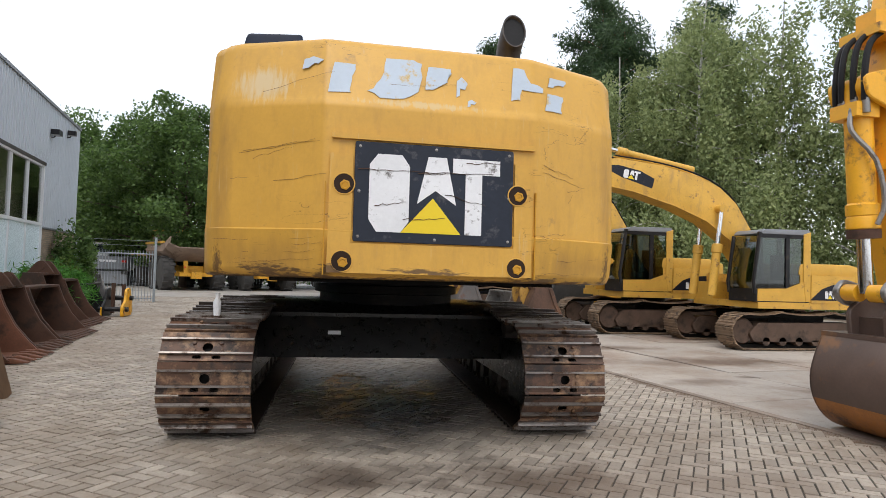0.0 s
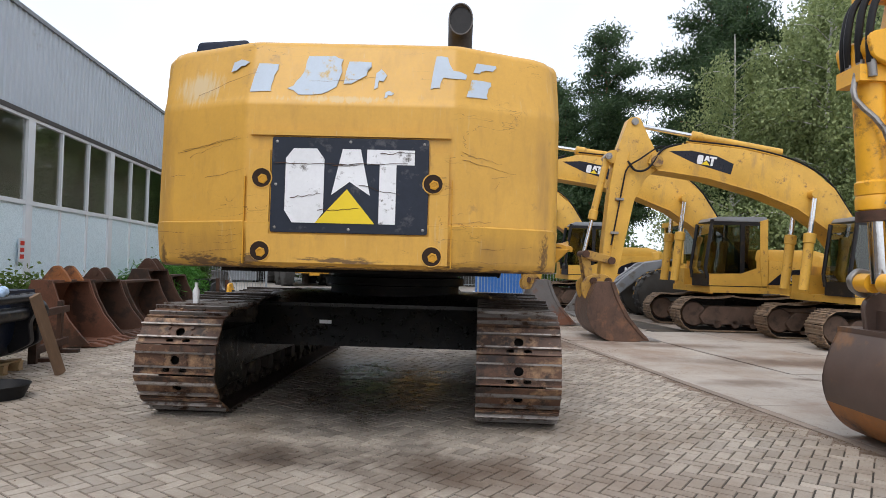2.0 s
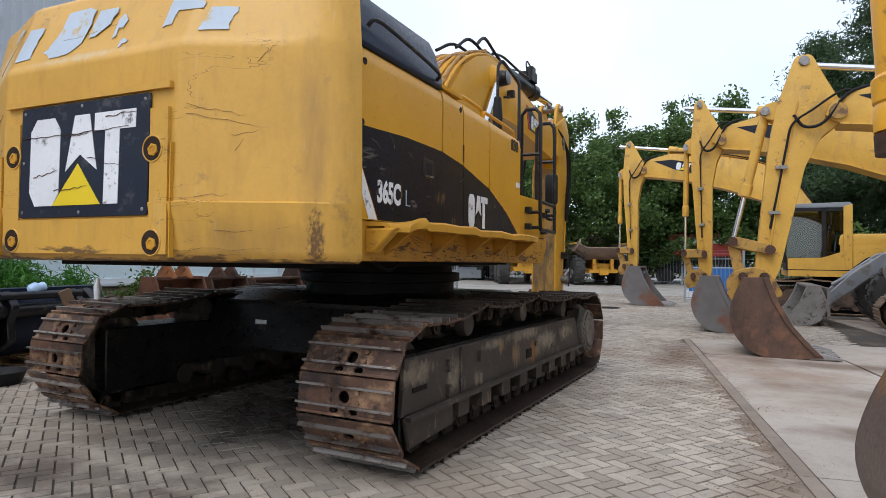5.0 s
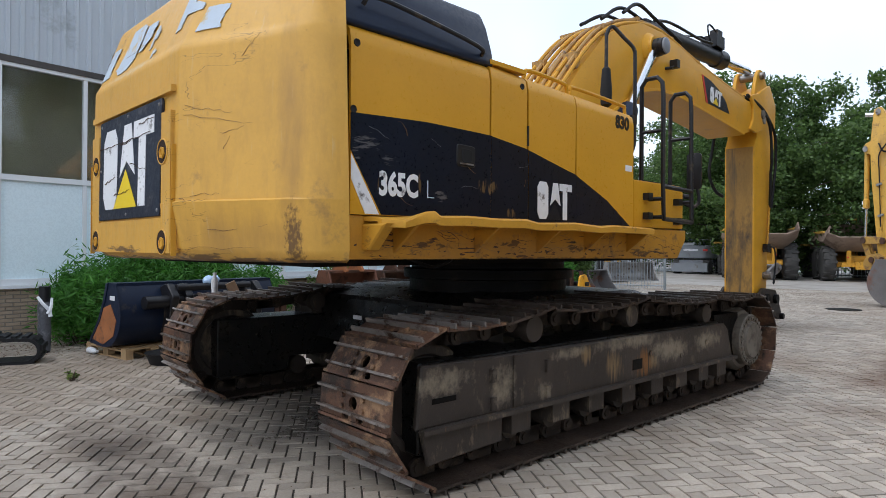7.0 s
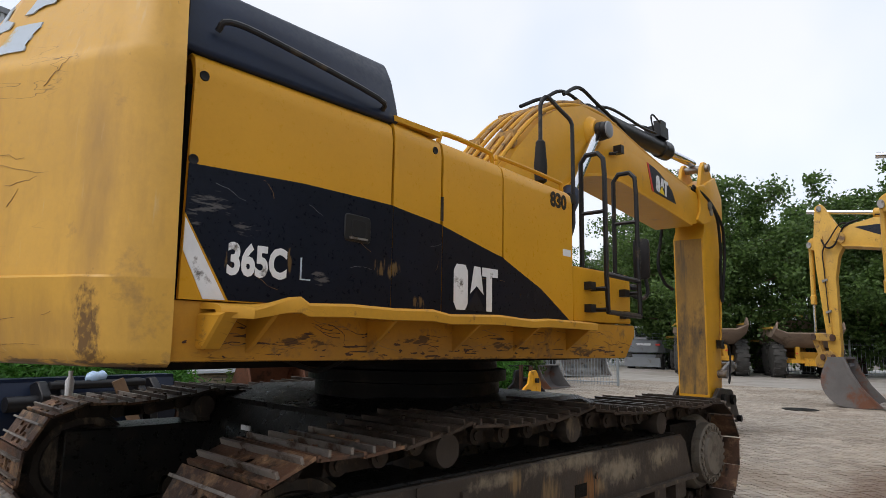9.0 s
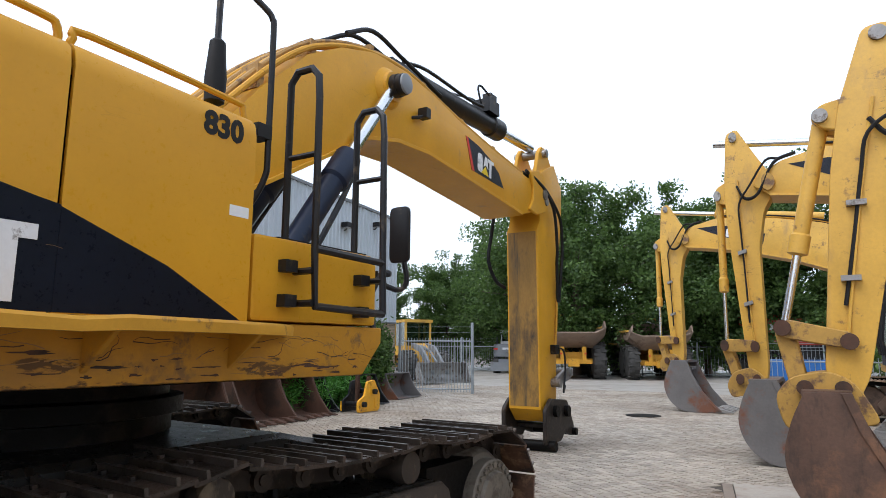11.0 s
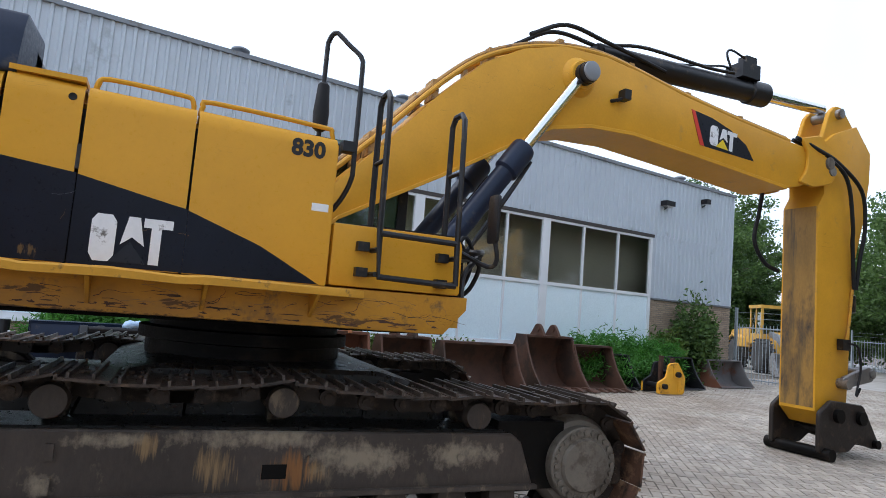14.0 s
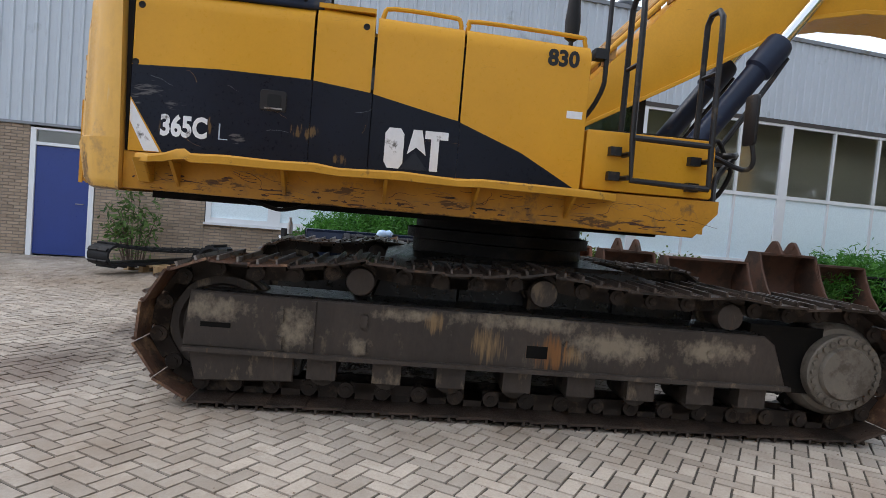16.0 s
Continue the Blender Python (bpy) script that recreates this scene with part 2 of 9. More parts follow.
def leaf_mat(name, dark, light):
    m = bpy.data.materials.new(name)
    m.use_nodes = True
    n, l = m.node_tree.nodes, m.node_tree.links
    b = n["Principled BSDF"]
    geo = n.new("ShaderNodeNewGeometry")
    co = n.new("ShaderNodeTexCoord")
    no = n.new("ShaderNodeTexNoise")
    no.inputs["Scale"].default_value = 0.9
    l.new(co.outputs["Object"], no.inputs["Vector"])
    ad = n.new("ShaderNodeMath")
    ad.operation = "MULTIPLY_ADD"
    ad.inputs[1].default_value = 0.55
    l.new(geo.outputs["Random Per Island"], ad.inputs[0])
    sc = n.new("ShaderNodeMath")
    sc.operation = "MULTIPLY"
    sc.inputs[1].default_value = 0.5
    l.new(no.outputs["Fac"], sc.inputs[0])
    l.new(sc.outputs[0], ad.inputs[2])
    r = n.new("ShaderNodeValToRGB")
    r.color_ramp.elements[0].position, r.color_ramp.elements[0].color = 0.15, (*dark, 1)
    r.color_ramp.elements[1].position, r.color_ramp.elements[1].color = 0.85, (*light, 1)
    l.new(ad.outputs[0], r.inputs["Fac"])
    l.new(r.outputs["Color"], b.inputs["Base Color"])
    b.inputs["Roughness"].default_value = 0.55
    tl = n.new("ShaderNodeBsdfTranslucent")
    l.new(r.outputs["Color"], tl.inputs["Color"])
    mx = n.new("ShaderNodeMixShader")
    mx.inputs["Fac"].default_value = 0.45
    l.new(b.outputs[0], mx.inputs[1])
    l.new(tl.outputs[0], mx.inputs[2])
    l.new(mx.outputs[0], n["Material Output"].inputs["Surface"])
    return m


def yard_mat(name, col, dirt, rand):
    """Worn concrete laid outdoors: grain, patches of dirt across the pieces, and spills with ragged edges at fixed
    places; the oil spill also holds painted shade.
    """
    m = bpy.data.materials.new(name)
    m.use_nodes = True
    n, l = m.node_tree.nodes, m.node_tree.links
    b = n["Principled BSDF"]
    geo, info = n.new("ShaderNodeNewGeometry"), n.new("ShaderNodeObjectInfo")
    pos = geo.outputs["Position"]

    def math_(op, a, c=0.0, d=0.0):
        x = n.new("ShaderNodeMath")
        x.operation = op
        for s, v in enumerate((a, c, d)):
            if isinstance(v, (int, float)):
                x.inputs[s].default_value = v
            else:
                l.new(v, x.inputs[s])
        return x.outputs[0]

    def noise_at(sc, detail=6.0, rough_=0.62, at=(0, 0, 0)):
        t = n.new("ShaderNodeTexNoise")
        t.inputs["Scale"].default_value, t.inputs["Detail"].default_value, t.inputs["Roughness"].default_value = sc, detail, rough_
        mp = n.new("ShaderNodeMapping")
        mp.inputs["Location"].default_value = at
        l.new(pos, mp.inputs["Vector"])
        l.new(mp.outputs["Vector"], t.inputs["Vector"])
        return t.outputs["Fac"]

    def ramp(fac, stops):
        r = n.new("ShaderNodeValToRGB")
        for e, (p, c) in zip(r.color_ramp.elements, stops):
            e.position, e.color = p, (c, c, c, 1)
        l.new(fac, r.inputs["Fac"])
        return r.outputs["Color"]

    def mix(fac, a, c, kind="MIX"):
        x = n.new("ShaderNodeMix")
        x.data_type, x.blend_type = "RGBA", kind
        for s, v in ((0, fac), (6, a), (7, c)):
            if isinstance(v, (int, float)):
                x.inputs[s].default_value = v
            elif isinstance(v, tuple):
                x.inputs[s].default_value = (*v, 1)
            else:
                l.new(v, x.inputs[s])
        return x.outputs[2]

    grain, broad, ragged = noise_at(55, 8.0, 0.7), noise_at(0.35), noise_at(1.6, 8.0, 0.7, (5, 3, 0))
    each = math_("FRACT", math_("ADD", info.outputs["Random"], geo.outputs["Random Per Island"]))
    c = mix(1.0, col, ramp(broad, [(0.3, 0.86), (0.7, 1.1)]), "MULTIPLY")
    c = mix(1.0, c, ramp(grain, [(0.25, 0.78), (0.75, 1.16)]), "MULTIPLY")
    c = mix(1.0, c, ramp(each, [(0.0, 1 - rand), (1.0, 1 + rand)]), "MULTIPLY")
    c = mix(ramp(noise_at(0.42, 9.0, 0.7, (9, 1, 0)), [(0.46, 0.0), (0.64, 0.75)]), c, dirt)
    c = mix(ramp(noise_at(7.0, 9.0, 0.75, (2, 7, 0)), [(0.54, 0.0), (0.70, 0.6)]), c, dirt)
    sep = n.new("ShaderNodeSeparateXYZ")
    l.new(pos, sep.inputs[0])

    def spill(x0, y0, rx, ry, wide):
        """1 inside a ragged spill round (x0, y0), 0 outside."""
        dx = math_("MULTIPLY", math_("SUBTRACT", sep.outputs[0], x0), 1 / rx)
        dy = math_("MULTIPLY", math_("SUBTRACT", sep.outputs[1], y0), 1 / ry)
        d = math_("SQRT", math_("ADD", math_("MULTIPLY", dx, dx), math_("MULTIPLY", dy, dy)))
        d = math_("MULTIPLY_ADD", math_("SUBTRACT", ragged, 0.5), 1.9, d)
        return ramp(d, [(max(0.0, 0.85 - wide), 1.0), (1.0, 0.0)])

    # oil spill under the machine, toned darker to hold the shade between the tracks
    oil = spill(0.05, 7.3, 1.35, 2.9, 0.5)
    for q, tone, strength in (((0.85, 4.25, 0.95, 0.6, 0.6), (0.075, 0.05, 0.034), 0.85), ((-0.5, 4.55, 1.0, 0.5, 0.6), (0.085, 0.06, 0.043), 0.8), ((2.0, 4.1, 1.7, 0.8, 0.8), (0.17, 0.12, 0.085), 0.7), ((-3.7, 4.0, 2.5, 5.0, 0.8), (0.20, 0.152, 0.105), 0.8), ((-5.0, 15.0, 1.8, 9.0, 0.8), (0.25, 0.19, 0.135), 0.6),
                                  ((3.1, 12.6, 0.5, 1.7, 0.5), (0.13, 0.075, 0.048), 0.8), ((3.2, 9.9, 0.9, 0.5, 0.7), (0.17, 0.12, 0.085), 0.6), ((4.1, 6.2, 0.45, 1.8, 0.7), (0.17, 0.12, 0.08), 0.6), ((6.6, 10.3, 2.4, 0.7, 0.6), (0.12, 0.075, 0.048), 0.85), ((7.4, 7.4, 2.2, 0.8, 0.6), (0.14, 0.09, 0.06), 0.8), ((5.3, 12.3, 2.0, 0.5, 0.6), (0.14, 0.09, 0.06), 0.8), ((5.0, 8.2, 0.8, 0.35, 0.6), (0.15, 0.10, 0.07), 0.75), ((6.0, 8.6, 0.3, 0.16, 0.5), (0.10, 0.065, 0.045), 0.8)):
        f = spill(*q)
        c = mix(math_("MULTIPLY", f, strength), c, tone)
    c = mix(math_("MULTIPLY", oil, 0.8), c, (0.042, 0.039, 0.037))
    l.new(c, b.inputs["Base Color"])
    r0 = mix(1.0, ramp(noise_at(0.6, 4.0), [(0.35, 0.48), (0.65, 0.78)]), ramp(grain, [(0.3, 0.9), (0.7, 1.1)]), "MULTIPLY")
    r1 = mix(oil, r0, ramp(noise_at(3.0, 5.0, 0.6, (1, 4, 0)), [(0.42, 0.07), (0.6, 0.38)]))
    l.new(r1, b.inputs["Roughness"])
    bn = n.new("ShaderNodeBump")
    bn.inputs["Strength"].default_value, bn.inputs["Distance"].default_value = 0.3, 0.006
    l.new(grain, bn.inputs["Height"])
    l.new(bn.outputs["Normal"], b.inputs["Normal"])
    return m


M = {
    "yellow_side": mat("yellow_side_paint", (0.58, 0.29, 0.017), 0.34, spec=0.22, var=0.06, bump=0.02, scratch=0.25),
    "yellow_worn": mat("worn_yellow_paint", (0.54, 0.275, 0.025), 0.55, spec=0.3, var=0.15, bump=0.12, dirt=(0.16, 0.09, 0.035), dirt_amt=0.12, dirt_scale=7.0, scratch=1.0),
    "yellow_boom": mat("boom_yellow_paint", (0.60, 0.305, 0.02), 0.40, spec=0.25, var=0.10, bump=0.03, dirt=(0.40, 0.23, 0.06), dirt_amt=0.02, scratch=0.5),
    "yellow_rusty": mat("rusty_yellow_link_paint", (0.42, 0.24, 0.045), 0.6, var=0.25, bump=0.15, dirt=(0.13, 0.07, 0.038), dirt_amt=0.46, dirt_scale=5.0, scratch=0.6),
    "yellow_old": mat("faded_yellow_paint", (0.61, 0.35, 0.052), 0.5, var=0.14, bump=0.05, dirt=(0.22, 0.12, 0.045), dirt_amt=0.1, dirt_scale=5.5, scratch=0.9, dirt2=(0.40, 0.24, 0.07), dirt2_amt=0.3, dirt2_scale=1.8, streak2=0.4),
    "orange": mat("orange_yellow_paint", (0.80, 0.40, 0.02), 0.42, var=0.10, bump=0.04, dirt=(0.22, 0.10, 0.03), dirt_amt=0.2, dirt_scale=3.0, scratch=0.7),
    "dark_paint": mat("dark_blue_grey_paint", (0.010, 0.017, 0.038), 0.40, var=0.25, bump=0.04, dirt=(0.05, 0.047, 0.045), dirt_amt=0.08, dirt_scale=3.0, spec=0.24),
    "decal": mat("black_decal", (0.0075, 0.0095, 0.018), 0.34, var=0.3, bump=0.03, dirt=(0.05, 0.04, 0.035), dirt_amt=0.0, dirt_scale=6.0, spec=0.3, dirt2=(0.10, 0.085, 0.07), dirt2_amt=-0.05, dirt2_scale=9.0, streak2=2.5),
    "badge": mat("dark_badge_plate", (0.014, 0.019, 0.032), 0.45, spec=0.3, var=0.35, bump=0.05, dirt=(0.07, 0.07, 0.08), dirt_amt=0.12, dirt_scale=7.0),
    "white": mat("worn_white_decal", (0.72, 0.73, 0.75), 0.5, var=0.10, bump=0.02, dirt=(0.12, 0.11, 0.10), dirt_amt=0.16, dirt_scale=8.0),
    "signal": mat("bright_yellow_decal", (0.75, 0.55, 0.01), 0.5, var=0.05, bump=0.01),
    "red": mat("red_decal", (0.55, 0.03, 0.015), 0.5, var=0.1, bump=0.02),
    "blackpaint": mat("satin_black_paint", (0.009, 0.009, 0.011), 0.4, spec=0.35, var=0.3, bump=0.05, dirt=(0.06, 0.045, 0.03), dirt_amt=0.15, dirt_scale=6.0),
    "rubber": mat("black_rubber", (0.010, 0.010, 0.011), 0.6, spec=0.25, var=0.3, bump=0.1),
    "tyre": mat("dusty_tyre_rubber", (0.05, 0.048, 0.045), 0.85, var=0.35, bump=0.3),
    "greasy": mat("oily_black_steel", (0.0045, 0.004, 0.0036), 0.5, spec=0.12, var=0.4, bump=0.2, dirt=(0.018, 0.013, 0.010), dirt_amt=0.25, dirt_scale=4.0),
    "frame": mat("muddy_track_frame", (0.046, 0.036, 0.029), 0.58, spec=0.35, var=0.5, scale=1.3, bump=0.3, dirt=(0.155, 0.12, 0.08), dirt_amt=0.2, dirt_scale=6.5, streak=0.45, dirt2=(0.16, 0.085, 0.035), dirt2_amt=0.08, dirt2_scale=9.0, streak2=0.16),
    "link": mat("muddy_chain_steel", (0.027, 0.019, 0.014), 0.6, spec=0.3, var=0.4, bump=0.25, dirt=(0.075, 0.05, 0.033), dirt_amt=0.3, dirt_scale=9.0, rand=0.35),
    "coupler": mat("worn_dark_coupler", (0.020, 0.015, 0.012), 0.5, spec=0.35, var=0.4, bump=0.2, dirt=(0.06, 0.04, 0.026), dirt_amt=0.3, dirt_scale=6.0),
    "wrap_grey": mat("grey_plastic_wrap", (0.085, 0.088, 0.10), 0.35, var=0.3, bump=0.3, dirt=(0.2, 0.2, 0.22), dirt_amt=0.3, dirt_scale=9.0),
    "side_plate": side_plate_mat(),
    "weight": weight_mat(),
    "sweep": sweep_mat(),
    "skirt": skirt_mat(),
    "pipe_brown": mat("grimy_yellow_pipe", (0.36, 0.20, 0.05), 0.55, var=0.3, bump=0.12, dirt=(0.13, 0.075, 0.035), dirt_amt=0.35, dirt_scale=7.0),
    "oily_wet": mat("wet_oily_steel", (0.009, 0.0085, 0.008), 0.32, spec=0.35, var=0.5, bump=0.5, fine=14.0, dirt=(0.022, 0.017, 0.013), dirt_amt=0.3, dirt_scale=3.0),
    # oily grouser copy, darkened as well for shade under the body
    "grouser_oily_shaded": mat("oily_grouser_steel", (0.075, 0.06, 0.05), 0.38, metal=0.4, var=0.4, bump=0.25, dirt=(0.03, 0.022, 0.017), dirt_amt=0.4, dirt_scale=6.0, rand=0.3),
    # rust brown darkened to give flush discs the shade of a hollow
    "pocket": mat("deep_rusty_pocket", (0.03, 0.017, 0.011), 0.7, spec=0.2, var=0.4, bump=0.3),
    "frame_brown": mat("rusty_brown_track_frame", (0.095, 0.062, 0.045), 0.7, spec=0.3, var=0.35, bump=0.2, dirt=(0.05, 0.035, 0.027), dirt_amt=0.4, dirt_scale=3.0),
    "shoe": mat("rusty_track_shoe", (0.105, 0.054, 0.033), 0.5, metal=0.15, var=0.4, bump=0.3, dirt=(0.032, 0.022, 0.018), dirt_amt=0.5, dirt_scale=5.0, rand=0.3, dirt2=(0.33, 0.20, 0.11), dirt2_amt=0.48, dirt2_scale=6.0),
    # oily shoe copy, darkened as well for shade under the body
    "shoe_oily_shaded": mat("oily_track_shoe", (0.046, 0.032, 0.024), 0.36, metal=0.1, spec=0.45, var=0.45, bump=0.3, dirt=(0.014, 0.011, 0.009), dirt_amt=0.45, dirt_scale=4.0, rand=0.3, dirt2=(0.09, 0.055, 0.033), dirt2_amt=0.2, dirt2_scale=6.0),
    "grouser": mat("polished_grouser_steel", (0.26, 0.235, 0.215), 0.4, metal=0.55, var=0.35, bump=0.25, dirt=(0.075, 0.042, 0.026), dirt_amt=0.42, dirt_scale=6.0, rand=0.3),
    "bucket_rust": mat("scoured_bucket_steel", (0.09, 0.05, 0.034), 0.5, spec=0.4, var=0.4, bump=0.25, dirt=(0.17, 0.085, 0.047), dirt_amt=0.35, dirt_scale=2.4, dirt2=(0.03, 0.021, 0.017), dirt2_amt=0.35, dirt2_scale=3.0, streak2=0.4),
    "rust": mat("rusty_bucket_steel", (0.085, 0.042, 0.027), 0.7, spec=0.3, metal=0.0, var=0.4, bump=0.3, dirt=(0.045, 0.028, 0.02), dirt_amt=0.5, dirt_scale=2.0),
    "rust_red": mat("red_rust_steel", (0.16, 0.068, 0.04), 0.7, spec=0.3, var=0.4, bump=0.3, dirt=(0.07, 0.037, 0.025), dirt_amt=0.45, dirt_scale=2.0),
    "rust_orange": mat("fresh_rust_steel", (0.30, 0.11, 0.035), 0.75, var=0.4, bump=0.3, dirt=(0.10, 0.05, 0.03), dirt_amt=0.45, dirt_scale=3.0),
    "bucket_brown": mat("brown_bucket_paint", (0.115, 0.078, 0.064), 0.42, var=0.25, bump=0.08, dirt=(0.22, 0.11, 0.05), dirt_amt=0.2, dirt_scale=1.6),
    "bucket_wear": mat("worn_orange_bucket_belly", (0.36, 0.15, 0.04), 0.5, var=0.35, bump=0.1, dirt=(0.12, 0.06, 0.035), dirt_amt=0.32, dirt_scale=2.5),
    "shoe_dusty": mat("dusty_track_shoe", (0.24, 0.165, 0.105), 0.7, metal=0.0, var=0.3, bump=0.2, dirt=(0.10, 0.07, 0.05), dirt_amt=0.4, dirt_scale=6.0, rand=0.12),
    "bucket_grey": mat("worn_grey_bucket", (0.13, 0.122, 0.12), 0.55, var=0.25, bump=0.1, dirt=(0.16, 0.065, 0.035), dirt_amt=0.42, dirt_scale=1.6),
    "tub": mat("dusty_tub_steel", (0.25, 0.185, 0.14), 0.7, var=0.25, bump=0.1, dirt=(0.13, 0.085, 0.055), dirt_amt=0.3, dirt_scale=1.5),
    "steel": mat("worn_steel", (0.28, 0.27, 0.26), 0.45, metal=0.7, var=0.3, bump=0.15, dirt=(0.10, 0.07, 0.05), dirt_amt=0.3, dirt_scale=6.0),
    "hub": mat("dusty_grey_hub", (0.135, 0.115, 0.09), 0.7, var=0.3, bump=0.2, dirt=(0.07, 0.055, 0.04), dirt_amt=0.45, dirt_scale=5.0),
    "chrome": mat("chromed_rod", (0.72, 0.73, 0.75), 0.16, metal=1.0, var=0.05, bump=0.0),
    "stick_face": mat("oil_stained_stick_face", (0.30, 0.165, 0.035), 0.5, var=0.3, bump=0.08, dirt=(0.05, 0.037, 0.028), dirt_amt=0.42, dirt_scale=1.1, streak=0.4, dirt2=(0.10, 0.07, 0.035), dirt2_amt=0.45, dirt2_scale=6.0, streak2=0.25),
    "grey_patch": mat("grey_primer_patch", (0.43, 0.50, 0.58), 0.55, var=0.10, bump=0.03, dirt=(0.50, 0.36, 0.14), dirt_amt=0.18, dirt_scale=9.0),
    "cladding": mat("light_grey_metal_cladding", (0.49, 0.535, 0.585), 0.45, var=0.06, scale=0.5, bump=0.02, dirt=(0.33, 0.36, 0.38), dirt_amt=0.1, dirt_scale=0.8),
    "trim_dark": mat("dark_brown_trim", (0.05, 0.042, 0.038), 0.5, var=0.2, bump=0.05),
    "white_frame": mat("white_window_frame", (0.72, 0.74, 0.76), 0.4, var=0.05, bump=0.01),
    "pale_panel": mat("pale_blue_panel", (0.74, 0.86, 0.91), 0.28, var=0.04, scale=0.4, bump=0.0),
    "brick": mat("buff_brick", (0.33, 0.255, 0.185), 0.85, var=0.15, scale=3.0, bump=0.25, rand=0.16),
    "mortar": mat("grey_mortar", (0.20, 0.18, 0.155), 0.9, var=0.12, bump=0.2),
    "door_blue": mat("blue_door_paint", (0.012, 0.035, 0.20), 0.35, var=0.08, bump=0.02),
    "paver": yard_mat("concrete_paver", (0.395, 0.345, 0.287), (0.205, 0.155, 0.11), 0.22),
    "joint": stains(mat("dirty_joint_sand", (0.055, 0.047, 0.038), 0.95, var=0.3, scale=0.6, bump=0.3, dirt=(0.09, 0.07, 0.05), dirt_amt=0.3, dirt_scale=0.8), (0.19, 0.145, 0.105), (((-4.2, 4.0, 0), (2.6, 6.0, None)), ((-5.0, 14.0, 0), (2.6, 8.0, None))), (1, 1, 1), 2.0, 0.55, 0.8),
    "yard": mat("sandy_ground", (0.15, 0.13, 0.11), 0.9, var=0.2, scale=0.3, bump=0.25, dirt=(0.11, 0.085, 0.06), dirt_amt=0.4, dirt_scale=0.8),
    "slab": yard_mat("concrete_slab", (0.43, 0.385, 0.335), (0.25, 0.17, 0.12), 0.08),
    "kerb": mat("brown_kerb_stone", (0.26, 0.21, 0.17), 0.8, var=0.25, bump=0.25, rand=0.12),
    "grit": mat("trodden_grit", (0.24, 0.19, 0.15), 0.95, var=0.3, bump=0.4, dirt=(0.13, 0.09, 0.06), dirt_amt=0.4, dirt_scale=1.2),
    "soil": mat("brown_soil", (0.15, 0.10, 0.065), 0.95, var=0.35, bump=0.5),
    "tarmac": mat("far_yard_paving", (0.38, 0.355, 0.325), 0.6, var=0.12, scale=0.3, bump=0.2, dirt=(0.30, 0.27, 0.235), dirt_amt=0.4, dirt_scale=0.3, wet=0.2),
    "wood": mat("weathered_wood", (0.20, 0.125, 0.075), 0.75, var=0.3, scale=4, bump=0.25, streak=0.3),
    "pallet": mat("pallet_wood", (0.36, 0.24, 0.12), 0.75, var=0.25, scale=4, bump=0.2),
    "galv": mat("galvanised_steel", (0.36, 0.40, 0.43), 0.45, metal=0.4, var=0.15, bump=0.05),
    "grey_paint": mat("grey_machine_paint", (0.20, 0.215, 0.235), 0.45, var=0.1, bump=0.03, dirt=(0.13, 0.12, 0.10), dirt_amt=0.2),
    "white_paint": mat("white_machine_paint", (0.70, 0.72, 0.74), 0.4, var=0.06, bump=0.02),
    "blue_paint": mat("blue_machine_paint", (0.03, 0.14, 0.42), 0.45, var=0.1, bump=0.03),
    "red_paint": mat("red_machine_paint", (0.45, 0.035, 0.02), 0.45, var=0.12, bump=0.03),
    "bark": mat("brown_bark", (0.085, 0.06, 0.045), 0.9, var=0.35, scale=3, bump=0.6, streak=0.3),
    "bark_birch": mat("white_birch_bark", (0.46, 0.45, 0.42), 0.8, var=0.2, scale=3, bump=0.3, dirt=(0.05, 0.045, 0.04), dirt_amt=0.35, dirt_scale=4.0, streak=3.0),
    "bark_pine": mat("reddish_pine_bark", (0.20, 0.095, 0.055), 0.9, var=0.35, scale=3, bump=0.5, streak=0.3),
    "exhaust": mat("scorched_exhaust_steel", (0.065, 0.055, 0.05), 0.55, var=0.3, bump=0.15, dirt=(0.03, 0.027, 0.026), dirt_amt=0.4, dirt_scale=4.0),
    "scuff": mat("brown_scuff", (0.27, 0.145, 0.04), 0.6, var=0.35, bump=0.1, dirt=(0.07, 0.04, 0.025), dirt_amt=0.3, dirt_scale=9.0),
    "scratch": mat("brown_scratch", (0.13, 0.065, 0.03), 0.7, var=0.3, bump=0.1),
    # albedo raised so the hall reads brown through the panes
    "interior": mat("dim_hall_interior", (0.50, 0.44, 0.36), 0.8, var=0.1, bump=0.0),
    "glass": glass("window_glass", (0.80, 0.82, 0.80), 0.04),
    "cab_glass": glass("cab_glass", (0.52, 0.60, 0.58)),
    "lamp_glass": mat("lamp_lens", (0.5, 0.5, 0.5), 0.2, var=0.1, bump=0.02),
    "leaf": leaf_mat("broad_leaves", (0.03, 0.068, 0.017), (0.14, 0.23, 0.055)),
    "leaf_birch": leaf_mat("birch_leaves", (0.15, 0.20, 0.08), (0.37, 0.43, 0.19)),
    "needle": leaf_mat("pine_needles", (0.024, 0.055, 0.024), (0.085, 0.14, 0.055)),
    "juniper": leaf_mat("juniper_sprays", (0.03, 0.12, 0.015), (0.12, 0.32, 0.045)),
    "shrub": leaf_mat("shrub_leaves", (0.05, 0.10, 0.015), (0.17, 0.24, 0.045)),
    "plastic_white": mat("white_plastic_wrap", (0.75, 0.77, 0.80), 0.3, var=0.1, bump=0.1),
    "plastic_blue": mat("pale_blue_plastic", (0.40, 0.55, 0.75), 0.3, var=0.15, bump=0.1),
}


